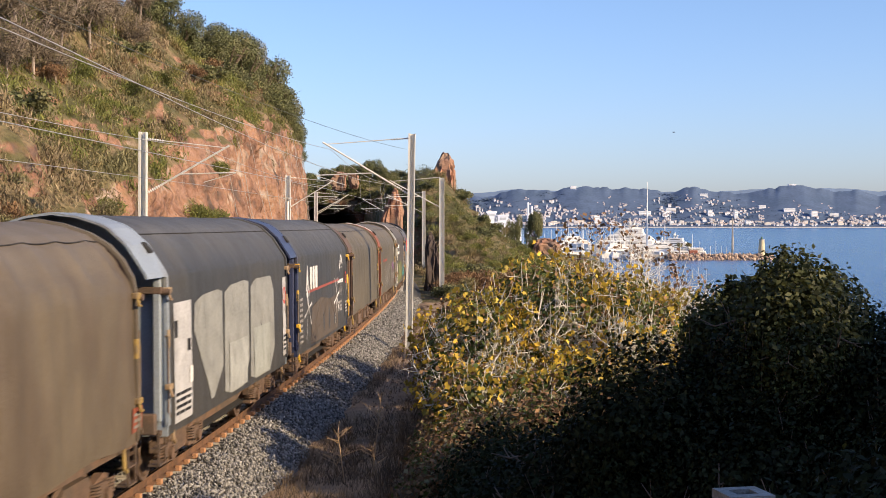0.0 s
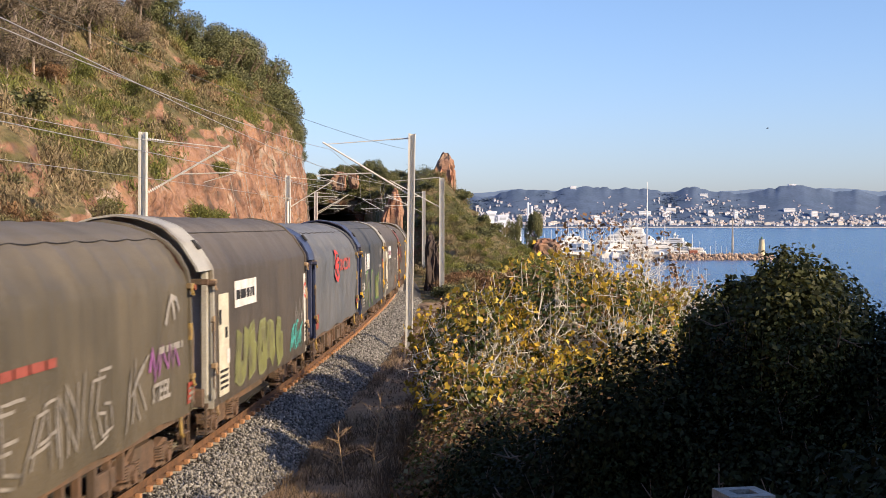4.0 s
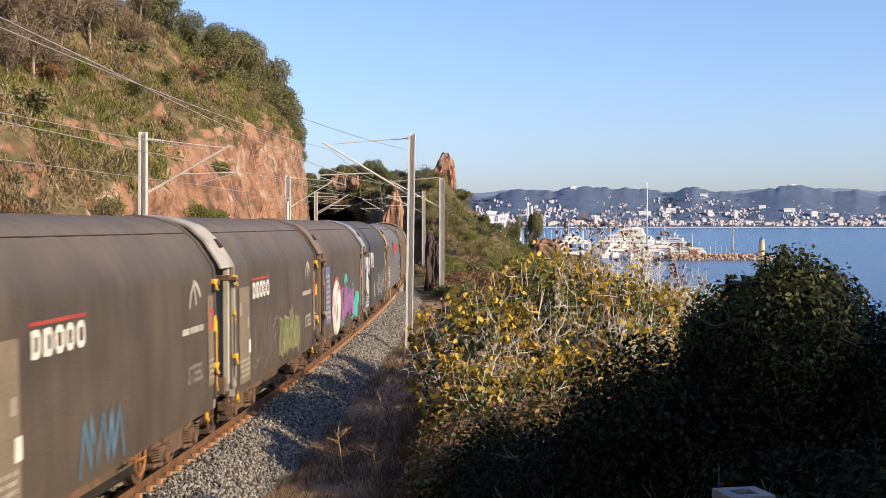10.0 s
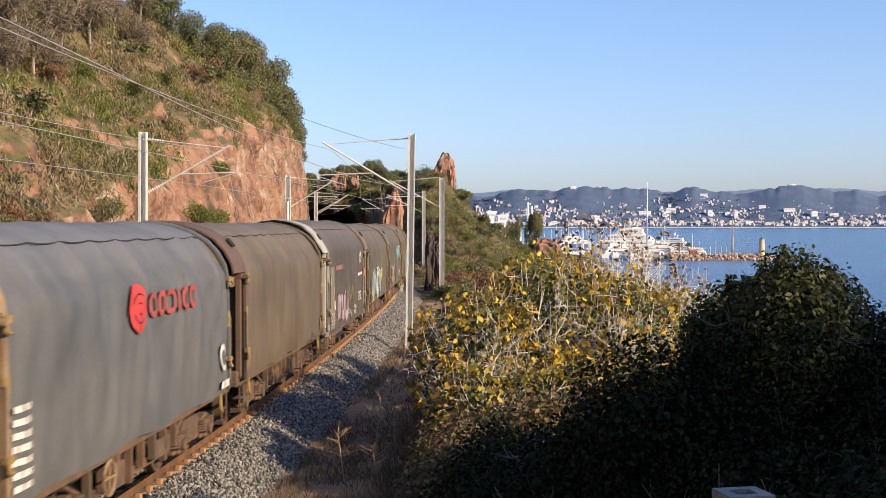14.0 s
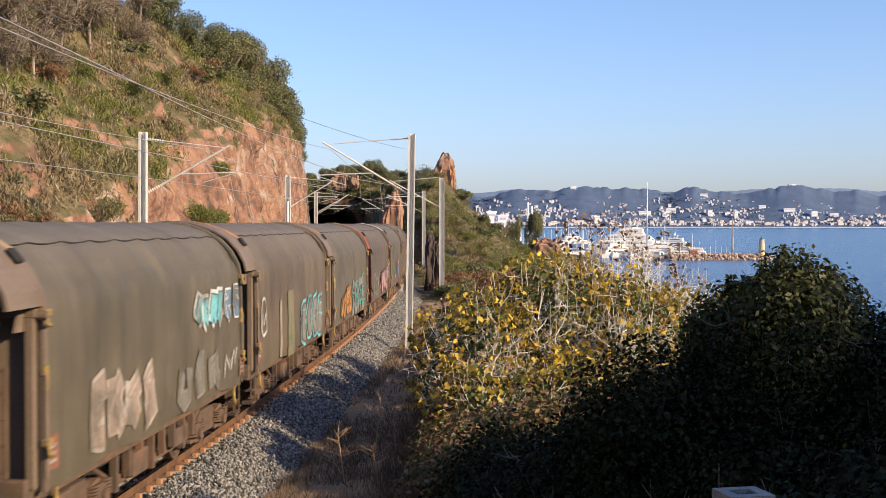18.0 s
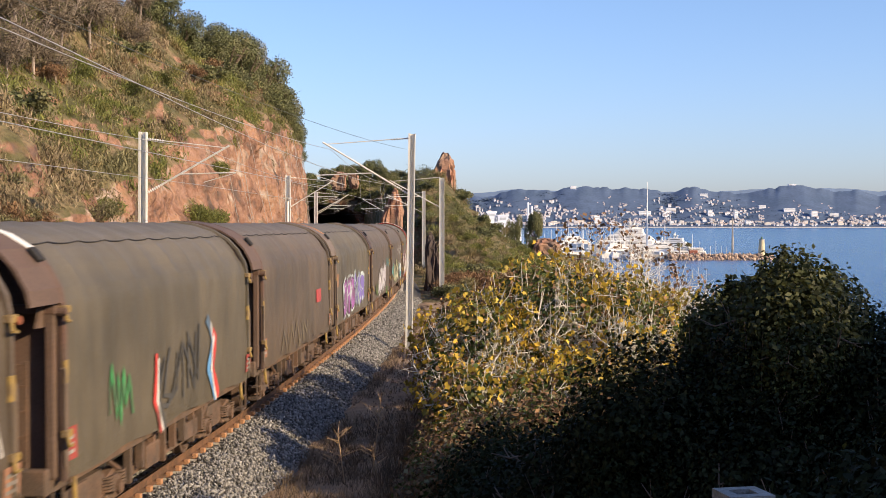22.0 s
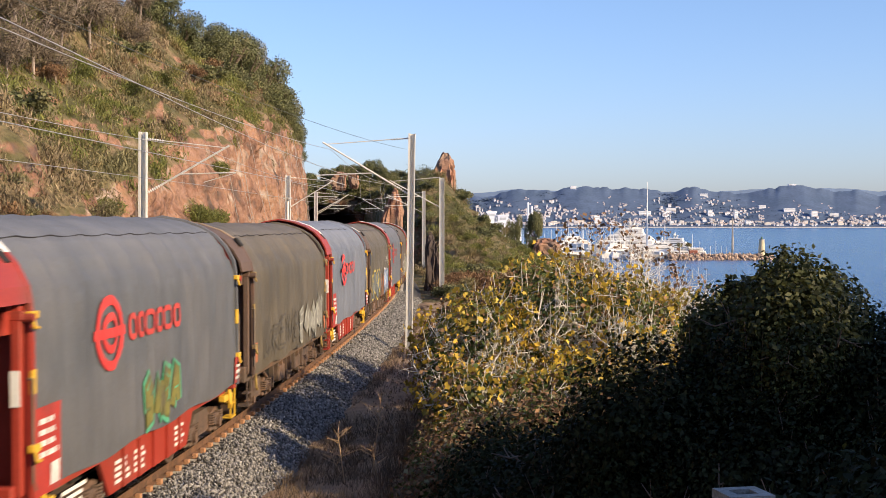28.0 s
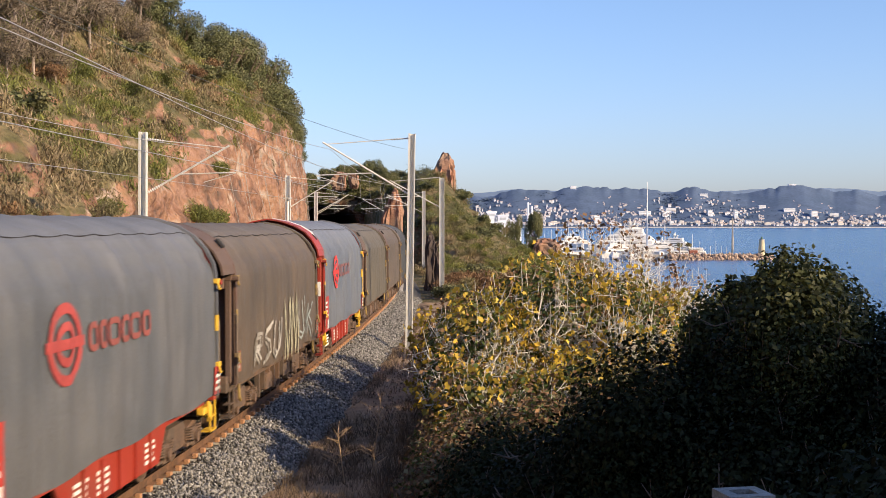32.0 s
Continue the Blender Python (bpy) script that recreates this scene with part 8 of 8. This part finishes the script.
    yacht(88, 640, 36, 172, 4, 0, "tall white four-deck superyacht")
    yacht(66, 610, 30, 8, 3, 0, "white superyacht beside the long one")
    yacht(82, 512, 24, 172, 3, 0, "large white three-deck motor yacht at its berth")
    yacht(94, 510, 22, 168, 2, 0, "white two-deck motor yacht at its berth")
    yacht(74, 530, 22, 15, 3, 0, "large white motor yacht behind the breakwater")
    yacht(81.5, 528, 28, 178, 1, 31.0, "white sailing yacht with a tall pale mast")
    yacht(88.4, 524, 20, 178, 1, 19.5, "white sailing yacht with a slender mast")
    yacht(58, 535, 16, 10, 1, 15, "white sailing yacht in the harbour")
    yacht(52, 540, 14, 30, 1, 14, "white sailing yacht moored by the quay")
    for x, y, ln in ((77, 506, 13), (83, 507, 15), (88, 505, 11), (92, 505, 12), (97, 506, 10), (72, 508, 14), (67, 512, 13), (98, 516, 14), (86, 518, 17), (90, 520, 13)):
        yacht(x, y, ln, 95 + rg.uniform(-12, 12), 2, rg.uniform(7, 11) if ln < 14 else 0, "white motor yacht moored stern to the quay")
    for i in range(22):
        yacht(30 + i * 2.6 + rg.normal(), 560 + rg.uniform(-25, 30), rg.uniform(8, 14), rg.uniform(60, 120), 1, rg.uniform(8, 17), "small white sailing boat among the moorings")
    for x, y in ((92.0, 506), (96.0, 508)):
        e = empty("palm", pose(x, y, SEA_Z + 2))
        tagged(e, "small palm tree on the quay", "palm", "palms of the quay")
        bm = bmn()
        tube(bm, (0, 0, 0), (0.1, 0, 3.4), 0.2, 0.15, seg=6)
        part("trunk", bm, BARK, e)
        put("fronds", leaf_mesh("fronds", 120, [(0.1, 0, 3.6, 1.5, 1.5, 0.9)], 1.3, LEAF["olive"], 5, long=5, shell=0.2), e)


build_harbour()

# ---- the town on the far shore ----
# pale town colours: distance haze is mixed into walls, roofs and windows
FACADE = [mat("facade_white", (0.76, 0.78, 0.82), 0.9, 0, 0.12, 0.03, 0.3, 0), mat("facade_cream", (0.74, 0.68, 0.60), 0.9, 0, 0.12, 0.03, 0.3, 0), mat("facade_pink", (0.72, 0.62, 0.56), 0.9, 0, 0.12, 0.03, 0.3, 0)]
ROOF = mat("clay_roof", (0.55, 0.48, 0.45), 0.95, 0, 0.2, 0.1, 1, 0)
SHADE = mat("window_shade", (0.48, 0.50, 0.54), 0.6, 0, 0.1, 0.1, 1, 0)


def build_town():
    rg = np.random.default_rng(17)

    def block(x, y, z, w, d, h, storeys, facade, flat, label, n):
        e = empty("apartment_building" if storeys > 3 else "villa", pose(x, y, z))
        tagged(e, label, "building", "buildings of the far town")
        bm = bmn()
        box(bm, -w / 2, w / 2, 0, d, -8, h)
        part("wall", bm, facade, e)
        bm = bmn()
        if flat:
            box(bm, -w / 2 - 0.5, w / 2 + 0.5, -0.5, d + 0.5, h, h + 0.9)
            part("roof", bm, facade, e)
        else:
            v = [bm.verts.new(c) for c in ((-w / 2 - 1, -1, h), (w / 2 + 1, -1, h), (w / 2 + 1, d + 1, h), (-w / 2 - 1, d + 1, h), (-w / 2 + d * 0.4, d / 2, h + 4), (w / 2 - d * 0.4, d / 2, h + 4))]
            for f in ((0, 1, 5, 4), (1, 2, 5), (2, 3, 4, 5), (3, 0, 4)):
                bm.faces.new([v[i] for i in f])
            part("roof", bm, ROOF, e)
        for s in range(storeys):
            bm = bmn()
            zz = h * (s + 0.35) / storeys
            box(bm, -w / 2 + min(2, 0.2 * w), w / 2 - min(2, 0.2 * w), -0.35, 0.1, zz, zz + h / storeys * 0.42)
            part("window", bm, SHADE, e)

    n = 0
    for dx in np.sort(rg.uniform(0.03, 0.37, 110)):
        y = SHORE_Y + 52
        w, h = rg.uniform(7, 20), rg.uniform(6, 20)
        block(dx * y, y + rg.uniform(0, 40), SEA_Z + 3, w, 14, h, int(h / 4), FACADE[int(rg.integers(3))], True, "pale apartment block along the far beach", n)
        n += 1
    for dx, r, w, h in ((0.266, 0.42, 38, 12), (0.285, 0.30, 20, 20), (0.155, 0.35, 40, 14), (0.175, 0.44, 34, 10), (0.205, 0.33, 15, 20), (0.225, 0.30, 12, 24), (0.118, 0.16, 18, 22), (0.035, 0.22, 24, 18), (0.30, 0.34, 30, 10), (0.245, 0.55, 24, 12), (0.2, 0.8, 26, 9), (0.268, 0.955, 26, 16), (0.1, 0.93, 20, 12)):
        y = SHORE_Y + 30 + r * 450
        z = hill_z(dx, r)
        block(dx * y, y - 12, z, w, 18, h, max(2, int(h / 5)), FACADE[0], True, "large white building on the far hillside", n)
        n += 1
    # the many villas between the trees
    verts, faces = [], []
    roofs, rfaces = [], []
    for _ in range(2500):
        dx = rg.uniform(0.01, 0.37)
        r = abs(rg.normal()) * 0.40 + 0.03
        if r > 0.80 or noise2(np.array([dx * 900]), np.array([r * 60]), 4.0)[0] < -0.15 + 0.45 * r:
            continue
        y = SHORE_Y + 30 + r * 450
        z = hill_z(dx, r)
        w, h = rg.uniform(3, 7.5) * rg.choice((0.7, 1.0, 1.7), p=(0.5, 0.4, 0.1)), rg.uniform(2.5, 6.5)
        x = dx * y
        i = len(verts)
        verts += [(x - w / 2, y - 6, z - 6), (x + w / 2, y - 6, z - 6), (x + w / 2, y + 4, z - 6), (x - w / 2, y + 4, z - 6), (x - w / 2, y - 6, z + h), (x + w / 2, y - 6, z + h), (x + w / 2, y + 4, z + h), (x - w / 2, y + 4, z + h)]
        faces += [(i, i + 1, i + 5, i + 4), (i + 1, i + 2, i + 6, i + 5), (i + 2, i + 3, i + 7, i + 6), (i + 3, i, i + 4, i + 7)]
        j = len(roofs)
        roofs += [(x - w / 2 - 1, y - 7, z + h), (x + w / 2 + 1, y - 7, z + h), (x + w / 2, y - 1, z + h + 2.5), (x - w / 2, y - 1, z + h + 2.5), (x + w / 2 + 1, y + 5, z + h), (x - w / 2 - 1, y + 5, z + h)]
        rfaces += [(j, j + 1, j + 2, j + 3), (j + 3, j + 2, j + 4, j + 5)]
    t = raw("hillside_villas", verts, faces, FACADE[0])
    tagged(t, "hundreds of small white villas scattered over the far hills", "houses", kind="stuff")
    raw("roofs", roofs, rfaces, ROOF, t)
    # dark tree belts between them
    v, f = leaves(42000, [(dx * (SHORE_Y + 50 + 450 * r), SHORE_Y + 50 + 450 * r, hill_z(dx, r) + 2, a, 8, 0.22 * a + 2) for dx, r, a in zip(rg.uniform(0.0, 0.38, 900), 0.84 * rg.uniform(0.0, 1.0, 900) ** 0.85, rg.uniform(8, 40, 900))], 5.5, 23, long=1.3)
    # leaf colour carries the same painted distance haze as the hills
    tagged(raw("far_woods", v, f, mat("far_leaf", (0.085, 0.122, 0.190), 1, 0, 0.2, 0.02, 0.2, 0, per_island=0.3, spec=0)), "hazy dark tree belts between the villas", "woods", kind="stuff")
    for x, y, h in ((48.7, 745, 24), (51.0, 747, 22), (44, 742, 17)):
        bm = bmn()
        tube(bm, (0, 0, 0), (0, 0, h), 0.8, 0.6, seg=12)
        c = obj("chimney_stack", bm, FACADE[0])
        c.matrix_basis = pose(x, y, SEA_Z + 2)
        tagged(c, "slender white chimney stack by the harbour", "chimney")
    # white blocks of the near harbour town
    for x, y, w, h, st in ((31, 720, 9, 12, 4), (25, 735, 8, 15, 5), (20, 750, 8, 11, 3), (35, 760, 7, 14, 4), (28, 745, 5, 18, 6), (16, 730, 8, 16, 5), (38, 752, 8, 13, 4), (22, 712, 6, 14, 4), (34, 735, 6, 16, 5), (12, 745, 7, 19, 6), (41, 738, 5, 10, 3)):
        block(x, y, SEA_Z + 2, w, 10, h, st, FACADE[0], True, "white terraced apartment block by the harbour", n)


def hill_z(dx, r):
    return SEA_Z + 3 + (EYE.z + HILL_TOP(dx) * (SHORE_Y + 30 + r * 420) - SEA_Z - 3) * r ** 1.15


HILL_MAIN = [(-0.35, 0.020), (0.0, 0.0195), (0.055, 0.0262), (0.105, 0.0287), (0.155, 0.0262), (0.192, 0.0285), (0.235, 0.0228), (0.27, 0.0285), (0.300, 0.0246), (0.335, 0.0215), (0.5, 0.02)]


def HILL_TOP(dx):
    return float(np.interp(dx, [p[0] for p in HILL_MAIN], [p[1] for p in HILL_MAIN]))


build_town()


# ---- gull ----


def build_gull():
    e = empty("seagull", pose(44.3, 250, 21.6))
    tagged(e, "distant dark seagull gliding over the bay", "bird")
    body = mat("gull_grey", (0.12, 0.12, 0.13), 0.8)
    bm = bmn()
    bmesh.ops.create_uvsphere(bm, u_segments=10, v_segments=8, radius=1, matrix=Matrix.Diagonal((0.30, 0.09, 0.08, 1)))
    part("body", bm, body, e, smooth=True)
    wings = []
    for sy in (-1, 1):
        bm = bmn()
        v = [bm.verts.new(c) for c in ((0.10, 0, 0.02), (0.14, sy * 0.30, 0.05), (0.0, sy * 0.66, 0.0), (-0.08, sy * 0.32, 0.04), (-0.10, 0, 0.02))]
        bm.faces.new(v)
        bmesh.ops.solidify(bm, geom=bm.faces[:], thickness=0.015)
        wings.append((part("wing", bm, body, e), sy))
    return e, wings


GULL, WINGS = build_gull()

# ---- what moves ----


def travelled(t):
    """How far the train has come after t seconds."""
    return 2.807 + 10.835 * t + 0.15292 * t ** 2 - 0.011125 * t ** 3 + 3.5906e-4 * t ** 4 - 4.0191e-6 * t ** 5


def wagon_pose(s):
    a, b = at(s - 3.52), at(s + 3.52)
    d = b - a
    return Matrix.Translation((a + b) / 2) @ d.to_track_quat("Y", "Z").to_matrix().to_4x4()


def motions():
    walk(GULL, [(t, pose(44.3 + 4.6 * t, 250 + 0.4 * t, 21.6 + 0.22 * t, 0, 0, -5)) for t in np.arange(0, 32.1, 2.0)])
    for wing, side in WINGS:
        walk(wing, [(t, pose(0, 0, 0, side * (18 * math.sin(t * 7.0) + 6), 0, 0)) for t in np.arange(0, 32.05, 0.2)])
    place = {}
    for i, w in enumerate(WAGONS):
        rows = [(t, wagon_pose(LENGTH * (i + 0.5) - travelled(t))) for t in np.arange(0, 32.01, 0.5)]
        walk(w, rows)
        place[w] = i
    for wheel, w, dy in WHEELS:
        i = place[w]
        rows = []
        for k in range(0, 32 * 30 + 1):
            t = k / 30
            if 2 < LENGTH * (i + 0.5) - travelled(t) < 75:
                rows.append((t, Matrix.Translation((0, dy, 0.47)) @ Matrix.Rotation(travelled(t) / 0.46, 4, "X")))
        still = Matrix.Translation((0, dy, 0.47))
        rows = rows or [(0.0, still)]
        if rows[0][0] > 0.01:
            rows.insert(0, (0.0, rows[0][1]))
        if rows[-1][0] < 31.99:
            rows.append((32.0, rows[-1][1]))
        walk(wheel, rows)


motions()
